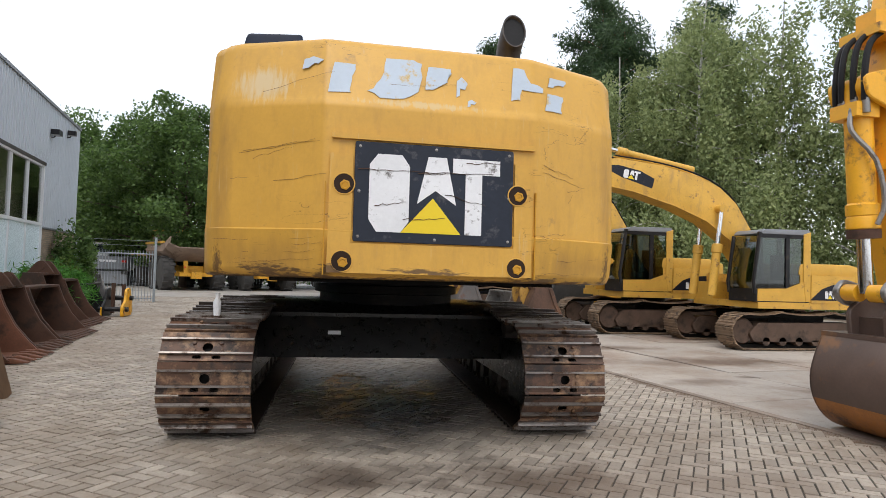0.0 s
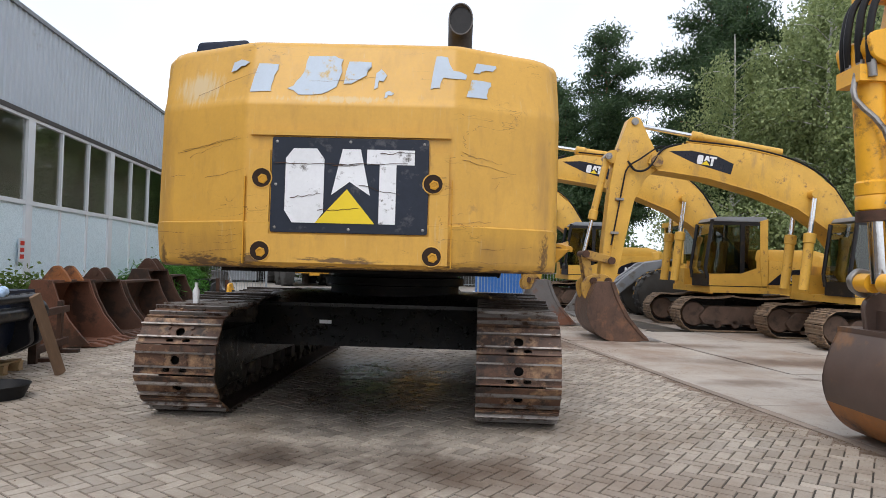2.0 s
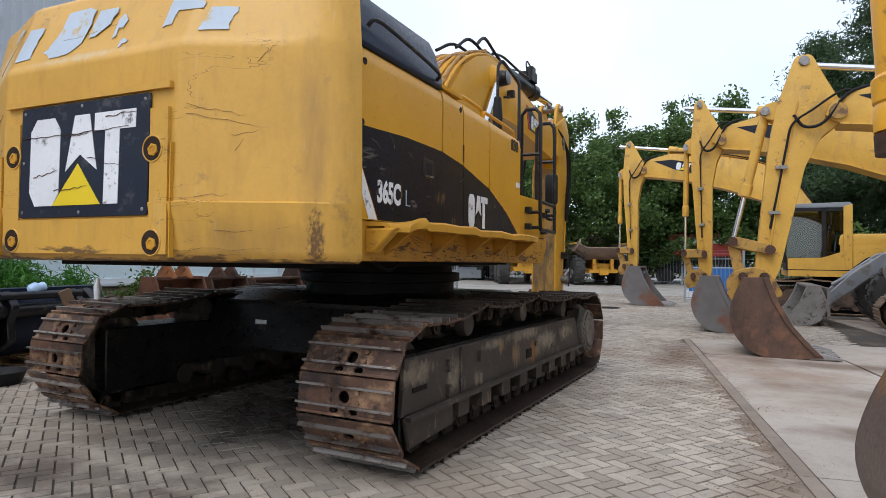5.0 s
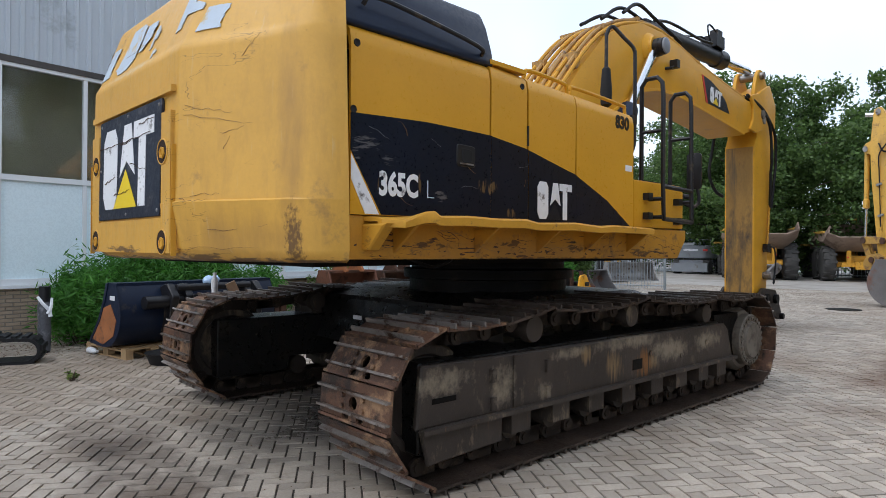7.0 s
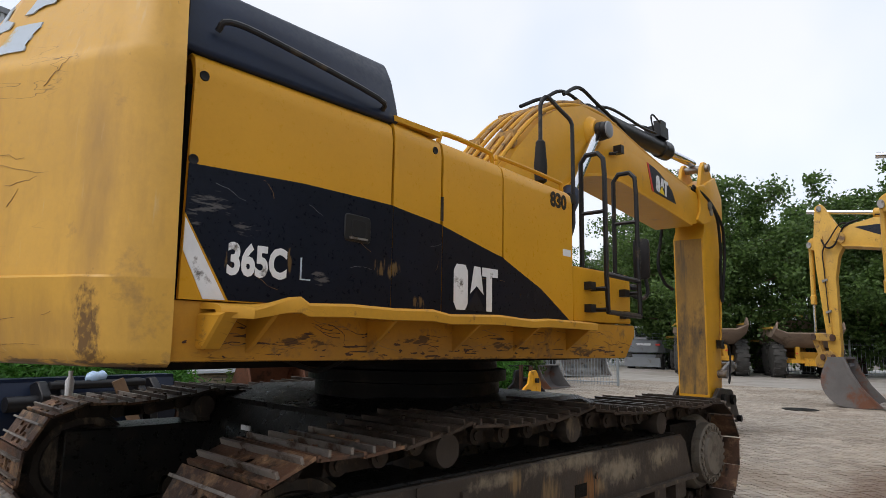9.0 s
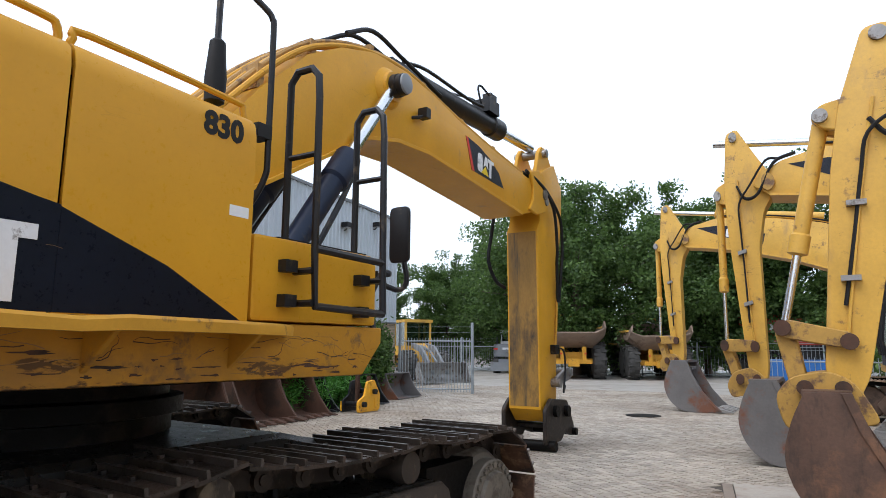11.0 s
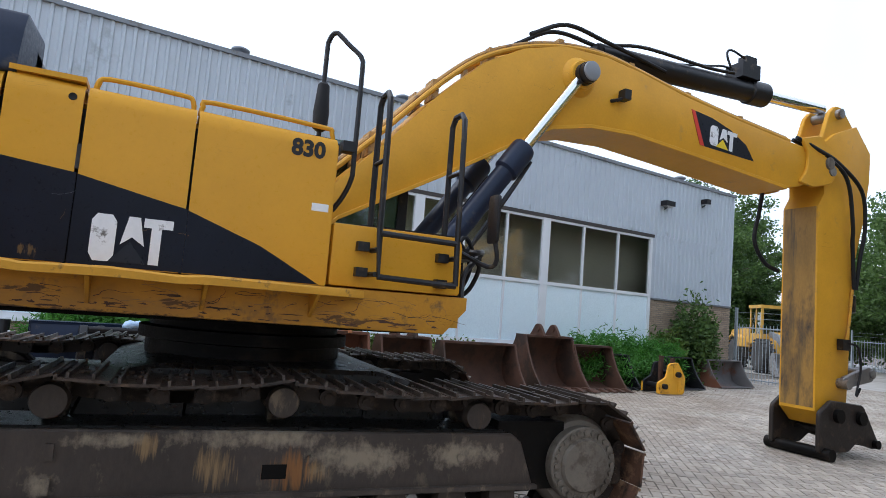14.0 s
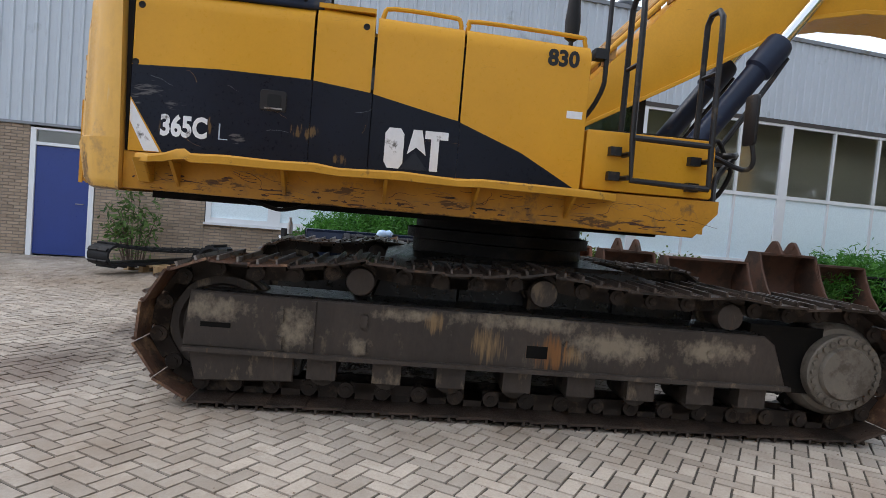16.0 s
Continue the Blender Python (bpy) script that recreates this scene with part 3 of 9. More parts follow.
# ---- building blocks ----
def thing(name, at=(0, 0, 0), label="", category="", group="", kind=""):
    """An Empty at a thing's base, under which its parts hang."""
    ob = new(name)
    ob.matrix_basis = at if isinstance(at, Matrix) else Matrix.Translation(at)
    return tagged(ob, label, category, group, kind)


def link(name, mesh, parent=None, label="", m=None):
    ob = new(name, mesh)
    if m is not None:
        ob.matrix_basis = m
    if parent is not None:
        ob.parent = parent
        if label:
            ob["label"] = label
    return ob


def finish(name, bm, material, angle=38):
    mesh = bpy.data.meshes.new(name)
    bmesh.ops.recalc_face_normals(bm, faces=bm.faces)
    bm.to_mesh(mesh)
    bm.free()
    for mm in material if isinstance(material, (list, tuple)) else [material]:
        mesh.materials.append(M[mm])
    mesh.polygons.foreach_set("use_smooth", [True] * len(mesh.polygons))
    mesh.set_sharp_from_angle(angle=radians(angle))
    return mesh


def part(name, bm, material, parent, label="", angle=38):
    """Links a bmesh as one mesh object under a thing or a part, in the thing's own coordinates."""
    return link(name, finish(name, bm, material, angle), parent, label)


def solo(name, bm, material, label="", category="", group="", kind="", m=None, angle=38):
    """A thing that is one mesh."""
    return tagged(link(name, finish(name, bm, material, angle), m=m), label, category, group, kind)


def grid_mesh(name, verts, faces, material):
    mesh = bpy.data.meshes.new(name)
    mesh.from_pydata(verts, [], faces)
    mesh.materials.append(M[material])
    return mesh


def bevel(bm, w, seg=2, angle=30):
    if w:
        es = [e for e in bm.edges if len(e.link_faces) == 2 and e.calc_face_angle(0) > radians(angle)]
        bmesh.ops.bevel(bm, geom=es, offset=w, segments=seg, profile=0.6, affect="EDGES", clamp_overlap=True)
    return bm


def box(x0, x1, y0, y1, z0, z1, w=0.01, seg=1, m=None):
    bm = bmesh.new()
    vs = [bm.verts.new(p) for p in ((x0, y0, z0), (x1, y0, z0), (x1, y1, z0), (x0, y1, z0), (x0, y0, z1), (x1, y0, z1), (x1, y1, z1), (x0, y1, z1))]
    for f in ((3, 2, 1, 0), (4, 5, 6, 7), (0, 1, 5, 4), (1, 2, 6, 5), (2, 3, 7, 6), (3, 0, 4, 7)):
        bm.faces.new([vs[i] for i in f])
    bevel(bm, min(w, abs(x1 - x0) * 0.4, abs(y1 - y0) * 0.4, abs(z1 - z0) * 0.4), seg)
    if m is not None:
        bm.transform(m)
    return bm


def prism(pts, x0, x1, w=0.01, seg=1, axis="x", m=None):
    """A side profile of (y, z) points, extruded along x (or (x, z) along y, or (x, y) along z)."""
    bm = bmesh.new()
    place = {"x": lambda a, b, c: (c, a, b), "y": lambda a, b, c: (a, c, b), "z": lambda a, b, c: (a, b, c)}[axis]
    lo = [bm.verts.new(place(a, b, x0)) for a, b in pts]
    hi = [bm.verts.new(place(a, b, x1)) for a, b in pts]
    k = len(pts)
    caps = [bm.faces.new(lo[::-1]), bm.faces.new(hi)]
    for i in range(k):
        bm.faces.new((lo[i], lo[(i + 1) % k], hi[(i + 1) % k], hi[i]))
    bmesh.ops.recalc_face_normals(bm, faces=bm.faces)
    if w:
        es = [e for c in caps for e in c.edges]
        bmesh.ops.bevel(bm, geom=es, offset=w, segments=seg, profile=0.6, affect="EDGES", clamp_overlap=True)
    if m is not None:
        bm.transform(m)
    return bm


def frame_of(d):
    d = Vector(d).normalized()
    u = d.orthogonal().normalized()
    return u, d.cross(u)


def cyl(p0, p1, r, seg=16, r1=None, w=0.0, m=None):
    bm = bmesh.new()
    p0, p1 = Vector(p0), Vector(p1)
    u, v = frame_of(p1 - p0)
    r1 = r if r1 is None else r1
    rings = []
    for p, q in ((p0, r), (p1, r1)):
        rings.append([bm.verts.new(p + (u * math.cos(2 * math.pi * i / seg) + v * math.sin(2 * math.pi * i / seg)) * q) for i in range(seg)])
    for i in range(seg):
        bm.faces.new((rings[0][i], rings[0][(i + 1) % seg], rings[1][(i + 1) % seg], rings[1][i]))
    bm.faces.new(rings[0][::-1])
    bm.faces.new(rings[1])
    if w:
        bevel(bm, w, 2, 60)
    if m is not None:
        bm.transform(m)
    return bm


def lathe(p0, axis, prof, seg=24, m=None):
    """A turned shape: (distance along the axis, radius) pairs round the axis from p0."""
    bm = bmesh.new()
    p0, d = Vector(p0), Vector(axis).normalized()
    u, v = frame_of(d)
    rings = [[bm.verts.new(p0 + d * a + (u * math.cos(2 * math.pi * i / seg) + v * math.sin(2 * math.pi * i / seg)) * max(r, 1e-4)) for i in range(seg)] for a, r in prof]
    for ra, rb in zip(rings, rings[1:]):
        for i in range(seg):
            bm.faces.new((ra[i], ra[(i + 1) % seg], rb[(i + 1) % seg], rb[i]))
    bm.faces.new(rings[0][::-1])
    bm.faces.new(rings[-1])
    if m is not None:
        bm.transform(m)
    return bm


def curve_points(pts, n=6):
    """Catmull-Rom points through pts."""
    pts = [Vector(p) for p in pts]
    ext = [pts[0] * 2 - pts[1]] + pts + [pts[-1] * 2 - pts[-2]]
    out = []
    for a, b, c, d in zip(ext, ext[1:], ext[2:], ext[3:]):
        for i in range(n):
            t = i / n
            out.append(0.5 * ((2 * b) + (c - a) * t + (2 * a - 5 * b + 4 * c - d) * t * t + (3 * b - a - 3 * c + d) * t ** 3))
    return out + [pts[-1]]


def tube(pts, r, seg=8, smooth=0, r1=None, m=None):
    """A round bar or hose along points; smooth > 0 rounds the line through them."""
    pts = curve_points(pts, smooth) if smooth else [Vector(p) for p in pts]
    bm = bmesh.new()
    rings = []
    u = None
    r1 = r if r1 is None else r1
    for i, p in enumerate(pts):
        d = (pts[min(i + 1, len(pts) - 1)] - pts[max(i - 1, 0)]).normalized()
        u = d.orthogonal().normalized() if u is None else (u - d * u.dot(d)).normalized()
        v = d.cross(u)
        q = r + (r1 - r) * i / max(1, len(pts) - 1)
        rings.append([bm.verts.new(p + (u * math.cos(2 * math.pi * k / seg) + v * math.sin(2 * math.pi * k / seg)) * q) for k in range(seg)])
    for ra, rb in zip(rings, rings[1:]):
        for k in range(seg):
            bm.faces.new((ra[k], ra[(k + 1) % seg], rb[(k + 1) % seg], rb[k]))
    bm.faces.new(rings[0][::-1])
    bm.faces.new(rings[-1])
    if m is not None:
        bm.transform(m)
    return bm


def join(*bms):
    """Several shapes as one bmesh."""
    out = bmesh.new()
    for b in bms:
        tmp = bpy.data.meshes.new("tmp")
        b.to_mesh(tmp)
        b.free()
        out.from_mesh(tmp)
        bpy.data.meshes.remove(tmp)
    return out


def rounded(pts, r, n=3):
    """A closed outline with its corners rounded."""
    out = []
    k = len(pts)
    for i in range(k):
        a, b, c = Vector(pts[i - 1]), Vector(pts[i]), Vector(pts[(i + 1) % k])
        q = min(r, (a - b).length * 0.45, (c - b).length * 0.45)
        p, s = b + (a - b).normalized() * q, b + (c - b).normalized() * q
        for j in range(n + 1):
            t = j / n
            out.append(tuple(p * (1 - t) ** 2 + b * 2 * t * (1 - t) + s * t * t))
    return out


def words(text, size, material, parent, m, name="lettering", bold=0.0, depth=0.0015, label=""):
    """Raised lettering in the built-in font, in the plane z = 0 of m."""
    cu = bpy.data.curves.new("lettering", "FONT")
    cu.body, cu.size, cu.offset, cu.extrude, cu.resolution_u = text, size, bold, depth, 3
    cu.align_x, cu.align_y = "CENTER", "CENTER"
    tmp = bpy.data.objects.new("lettering", cu)
    scene.collection.objects.link(tmp)
    mesh = bpy.data.meshes.new_from_object(tmp.evaluated_get(bpy.context.evaluated_depsgraph_get()))
    bpy.data.objects.remove(tmp)
    mesh.materials.clear()
    mesh.materials.append(M[material])
    mesh.transform(m)
    return link(name, mesh, parent, label)


def proportion(roots, m):
    """Scales and shears the meshes of some parts, and of the pieces under them."""
    for o in roots:
        o.data.transform(m)
        proportion(o.children, m)


def affine(x, y, z):
    """Rows of (factor x, factor y, factor z, offset) for each axis."""
    return Matrix((x, y, z, (0, 0, 0, 1)))


# a sign plane on a side that faces +x: its x runs along world y, its y along z
def on_side(x, y, z, turn=0):
    return Matrix(((0, 0, 1, x), (1, 0, 0, y), (0, 1, 0, z), (0, 0, 0, 1))) @ pose(0, 0, 0, 0, 0, turn)


def flat(pts, m, d=0.003):
    """A thin plate with the outline pts in the plane z = 0 of m, d thick."""
    return prism(pts, 0, d, 0, axis="z", m=m)


# ---- ground ----
def sheet(name, x0, x1, y0, y1, z, material, label, nx=1, ny=1):
    vs = [(x0 + (x1 - x0) * i / nx, y0 + (y1 - y0) * j / ny, z) for j in range(ny + 1) for i in range(nx + 1)]
    fs = [(j * (nx + 1) + i, j * (nx + 1) + i + 1, (j + 1) * (nx + 1) + i + 1, (j + 1) * (nx + 1) + i) for j in range(ny) for i in range(nx)]
    return tagged(link(name, grid_mesh(name, vs, fs, material)), label, "ground", kind="structure")


sheet("ground", -700, 700, -500, 900, -0.03, "yard", "sandy yard ground that reaches the horizon")
sheet("pavement", -30, 40, 31.4, 62, -0.004, "tarmac", "light grey paved yard behind the gate")


# ---- the workshop building: local y runs along the facade, local x points out of it ----
WALL = Matrix.Translation((-6.65, 0, 0)) @ pose(0, 0, 0, 0, 0, math.degrees(math.atan(0.11)))
S0, S1, ROOF, JOINT, SILL, MID, HEAD = -9.0, 25.35, 6.34, 2.55, 0.95, 2.61, 4.42
WIN0, WIN1 = 3.40, 21.3
hall = thing("workshop_building", WALL, "long workshop hall with grey metal cladding over buff brick", "building")


def corrugated(x, s0, s1, z0, z1, period=0.2, depth=0.035):
    """Trapezoid ribs that run up the wall, with a thickness behind them."""
    prof, s = [], s0
    while s < s1 - 1e-6:
        for a, d in ((0.0, 0), (0.55, 0), (0.65, depth), (0.9, depth)):
            prof.append((min(s + a * period, s1), x + d))
        s += period
    prof.append((s1, x))
    vs, fs = [], []
    for a, d in prof:
        vs += [(d, a, z0), (d, a, z1), (x - 0.06, a, z0), (x - 0.06, a, z1)]
    for i in range(len(prof) - 1):
        p, q = i * 4, i * 4 + 4
        fs += [(p, q, q + 1, p + 1), (p + 3, q + 3, q + 2, p + 2), (p + 1, q + 1, q + 3, p + 3), (p + 2, q + 2, q, p)]
    return vs, fs


def rise(bm):
    """The roof line climbs a little towards the near end of the hall."""
    for v in bm.verts:
        if v.co.z > ROOF - 0.2:
            v.co.z += (S1 - v.co.y) * 0.0155
    return bm


def clad(name, m, s0, s1, z0, z1, label=""):
    vs, fs = corrugated(0, s0, s1, z0, z1)
    vs = [m @ Vector(v) for v in vs]
    mesh = grid_mesh(name, [(x, y, z + (S1 - y) * 0.0155 if z > ROOF - 0.01 else z) for x, y, z in vs], fs, "cladding")
    return link(name, mesh, hall, label)


I4 = Matrix.Identity(4)
clad("wall_cladding", I4, S0, S1, HEAD + 0.1, ROOF, "light grey ribbed metal cladding")
clad("wall_cladding", I4, S0, WIN0 - 0.05, JOINT, HEAD + 0.1)
clad("wall_cladding", I4, WIN1 + 0.05, S1, JOINT, HEAD + 0.1)
clad("wall_cladding", Matrix.Translation((0, S1, 0)) @ pose(0, 0, 0, 0, 0, 90), 0.0, 18, JOINT, ROOF)
part("roof_edge", rise(join(box(-0.15, 0.07, S0, S1 + 0.05, ROOF, ROOF + 0.09, 0.01), box(-18, 0.07, S1 - 0.02, S1 + 0.06, ROOF, ROOF + 0.09, 0.01))), "grey_paint", hall)
part("roof", rise(box(-18, -0.1, S0, S1, ROOF - 0.1, ROOF + 0.02, 0)), "grey_paint", hall)
part("back_wall", rise(join(box(-18, -17.9, S0, S1, 0, ROOF, 0), box(-18, 0, S0 - 0.1, S0, 0, ROOF, 0))), "cladding", hall)
part("inner_floor", box(-17.9, -0.3, S0, S1, -0.02, 0.02, 0), "interior", hall)
part("head_trim", box(-0.05, 0.05, WIN0 - 0.05, WIN1 + 0.05, HEAD, HEAD + 0.1, 0.01), "trim_dark", hall)
part("joint_trim", box(-0.02, 0.05, S0, WIN0 - 0.05, JOINT - 0.05, JOINT, 0.005), "grey_paint", hall)
part("joint_trim", box(-0.02, 0.05, WIN1 + 0.05, S1, JOINT - 0.05, JOINT, 0.005), "grey_paint", hall)
for s in (8.45, 12.5, 23.1):
    part("roof_vent", rise(join(cyl((-0.5, s, ROOF), (-0.5, s, ROOF + 0.3), 0.09, 14), lathe((-0.5, s, ROOF + 0.3), (0, 0, 1), [(0, 0.09), (0.02, 0.2), (0.05, 0.2), (0.12, 0.05)], 16))), "grey_paint", hall, "grey roof vent with a round cap")

# brick base: a mortar backing, with the bricks laid on it further down
BRICKS = [(S0, 0.15, 0, JOINT - 0.05), (1.32, WIN0 - 0.02, 0, JOINT - 0.05), (WIN0 - 0.02, WIN1 + 0.02, 0, SILL - 0.06), (WIN1 + 0.02, S1, 0, JOINT - 0.05)]
part("brick_backing", join(*[box(-0.25, -0.012, a, b, c, d, 0) for a, b, c, d in BRICKS]), "mortar", hall)
part("inner_wall", box(-0.3, -0.26, WIN0, WIN1, SILL, MID, 0), "interior", hall)
# added partition near the panes, catches daylight to brighten the windows
part("inner_wall", box(-0.85, -0.75, S0, S1, 0.02, ROOF - 0.1, 0), "interior", hall)

# the window band: white frame, pale panels below, dark glass above
posts = [(WIN0 + 0.05, 0.10), (WIN1 - 0.05, 0.10)]
lines = [17.0, 12.95, 8.85, 4.75]
bars = sorted([18.42, 19.82, 15.65, 14.3, 11.6, 10.2, 7.5, 6.1])
win = part("window", box(-0.06, 0.03, WIN0, WIN1, SILL - 0.05, SILL + 0.05, 0.006), "white_frame", hall, "band of windows over pale blue panels")
part("transom", box(-0.06, 0.03, WIN0, WIN1, MID - 0.045, MID + 0.045, 0.006), "white_frame", win)
part("head_rail", box(-0.06, 0.03, WIN0, WIN1, HEAD - 0.06, HEAD, 0.006), "white_frame", win)
for p, w in posts:
    part("mullion", box(-0.06, 0.033, p - 0.05, p + 0.05, SILL - 0.05, HEAD, 0.006), "white_frame", win)
for p in lines:
    part("mullion", box(-0.06, 0.036, p - 0.13, p + 0.13, SILL - 0.05, HEAD, 0.008), "white_frame", win)
for p in bars:
    part("mullion", box(-0.05, 0.025, p - 0.03, p + 0.03, SILL, HEAD - 0.02, 0.005), "white_frame", win)
stops = sorted([WIN0 + 0.1, WIN1 - 0.1] + lines + bars)
for a, b in zip(stops, stops[1:]):
    part("pane", box(-0.035, -0.025, a, b, MID, HEAD - 0.03, 0), "glass", win).visible_shadow = False
    part("panel", box(-0.035, -0.015, a, b, SILL, MID, 0), "pale_panel", win)
part("window_sill", box(-0.05, 0.09, WIN0 - 0.03, WIN1 + 0.03, SILL - 0.10, SILL - 0.052, 0.008), "white_frame", win)

door = part("door", box(-0.08, -0.03, 0.26, 1.21, 0.03, 2.12, 0.004), "door_blue", hall, "plain blue steel door")
part("door_frame", join(box(-0.1, 0.012, 0.16, 0.255, 0, 2.46, 0.006), box(-0.1, 0.012, 1.215, 1.31, 0, 2.46, 0.006), box(-0.1, 0.01, 0.256, 1.214, 2.13, 2.19, 0.006), box(-0.1, 0.01, 0.256, 1.214, 2.42, 2.46, 0.006)), "white_frame", door)
part("fanlight", box(-0.05, -0.04, 0.25, 1.22, 2.18, 2.43, 0), "glass", door)
part("door_handle", join(cyl((-0.03, 1.12, 1.05), (0.03, 1.12, 1.05), 0.012, 8), cyl((0.03, 1.12, 1.05), (0.03, 1.0, 1.05), 0.010, 8)), "steel", door)
for s, z, w in ((21.75, 5.57, 1.0), (23.6, 5.92, 0.5)):
    lampx = part("flood_lamp", join(box(0.06, 0.30, s - 0.2 * w, s + 0.2 * w, z - 0.1, z + 0.06, 0.02), tube([(0.02, s, z - 0.18), (0.12, s, z - 0.16), (0.16, s, z - 0.08)], 0.02, 6)), "blackpaint", hall, "black flood lamp on the facade")
    part("lens", box(0.08, 0.285, s - 0.17 * w, s + 0.17 * w, z - 0.112, z - 0.102, 0.0), "lamp_glass", lampx)
part("sign_plate", box(0.04, 0.05, 12.6, 12.85, 1.35, 1.85, 0.003), "white_paint", hall, "small white notice board with red marks")
part("sign_marks", join(*[box(0.052, 0.054, 12.65, 12.8, z, z + 0.09, 0) for z in (1.42, 1.56, 1.70)]), "red", hall)


# ---- the big excavator ----
CX = 0.12     # middle plane of the upper machine
TX = -0.06    # middle plane of the tracks
ex = thing("excavator", I4, "large yellow tracked excavator with worn paint and no bucket", "excavator")


# one track: a chain line in (y, z), shoes along it
def chain_line(y0, y1, zc, r, tops):
    """Closed line of the chain: bottom run, wheel at y1, sagging top run over tops, wheel at y0."""
    pts = [(y0 + (y1 - y0) * i / 20, zc - r) for i in range(21)]
    pts += [(y1 + r * math.sin(a), zc - r * math.cos(a)) for a in [math.pi * i / 14 for i in range(1, 14)]]
    anchors = [(y1 - 0.05, zc + r)] + tops + [(y0, zc + r)]
    for (a, za), (b, zb) in zip(anchors, anchors[1:]):
        sag = 0.05 * min(1.0, abs(a - b) / 1.3)
        for i in range(10):
            t = i / 10
            pts.append((a + (b - a) * t, za + (zb - za) * t - sag * 4 * t * (1 - t)))
    pts += [(y0 - r * math.sin(a), zc + r * math.cos(a)) for a in [math.pi * i / 14 for i in range(0, 14)]]
    return pts


def along(pts, n):
    """n poses (y, z, angle) at equal steps along a closed line."""
    p = [Vector(q) for q in pts] + [Vector(pts[0])]
    seg = [(b - a).length for a, b in zip(p, p[1:])]
    total, out, i, acc = sum(seg), [], 0, 0.0
    for k in range(n):
        d = total * k / n
        while acc + seg[i] < d:
            acc += seg[i]
            i += 1
        t = (d - acc) / max(seg[i], 1e-9)
        q = p[i] + (p[i + 1] - p[i]) * t
        e = p[i + 1] - p[i]
        out.append((q.x, q.y, math.atan2(e.y, e.x)))
    return out, total / n


def holed_plate(x0, x1, y0, y1, z0, z1, holes, n=10):
    """A flat plate with round or slotted holes (x, y, rx, ry) right through it."""
    bm = bmesh.new()

    def loop(pts):
        vs = [bm.verts.new((a, b, z1)) for a, b in pts]
        return [bm.edges.new((vs[i], vs[(i + 1) % len(vs)])) for i in range(len(vs))]

    es = loop([(x0, y0), (x1, y0), (x1, y1), (x0, y1)])
    for hx, hy, rx, ry in holes:
        es += loop([(hx + rx * math.cos(2 * math.pi * i / n), hy + ry * math.sin(2 * math.pi * i / n)) for i in range(n)])
    bmesh.ops.triangle_fill(bm, edges=es, use_beauty=True, use_dissolve=False)
    for f in bm.faces[:]:
        c = f.calc_center_median()
        if any(((c.x - hx) / rx) ** 2 + ((c.y - hy) / ry) ** 2 < 0.9 for hx, hy, rx, ry in holes):
            bm.faces.remove(f)
    ret = bmesh.ops.extrude_face_region(bm, geom=bm.faces[:])
    bmesh.ops.translate(bm, vec=(0, 0, z0 - z1), verts=[v for v in ret["geom"] if isinstance(v, bmesh.types.BMVert)])
    return bm


def shoe_meshes(width, pitch, big=True):
    """The plate with its holes and bolts, and its two bars, in shoe coordinates: y along the track, -z outwards."""
    h = width / 2
    if big:
        plate = holed_plate(-h, h, -pitch * 0.5, pitch * 0.47, -0.018, 0.0, [(0, pitch * 0.02, 0.042, 0.042), (-0.075, pitch * 0.36, 0.036, 0.024), (0.075, pitch * 0.36, 0.036, 0.024)])
        bolts = [cyl((sx * 0.105, sy, -0.016), (sx * 0.105, sy, -0.034), 0.017, 6) for sx in (-1, 1) for sy in (-pitch * 0.12, pitch * 0.13)]
        bars = [box(-h, h, -pitch * 0.27, -pitch * 0.21, -0.05, -0.012, 0.006), box(-h, h, pitch * 0.22, pitch * 0.28, -0.05, -0.012, 0.006)]
        lip = [box(-h, h, pitch * 0.43, pitch * 0.50, -0.032, -0.004, 0.005)]
        return finish("track_shoe", join(plate, *bolts, *lip), "shoe"), finish("grouser", join(*bars), "grouser")
    plate = box(-h, h, -pitch * 0.5, pitch * 0.47, -0.012, 0.0, 0)
    bars = [box(-h, h, pitch * a - 0.008, pitch * a + 0.008, -0.03, -0.010, 0) for a in (-0.36, 0.0, 0.36)]
    return finish("track_shoe", join(plate, *bars), "shoe_dusty"), None


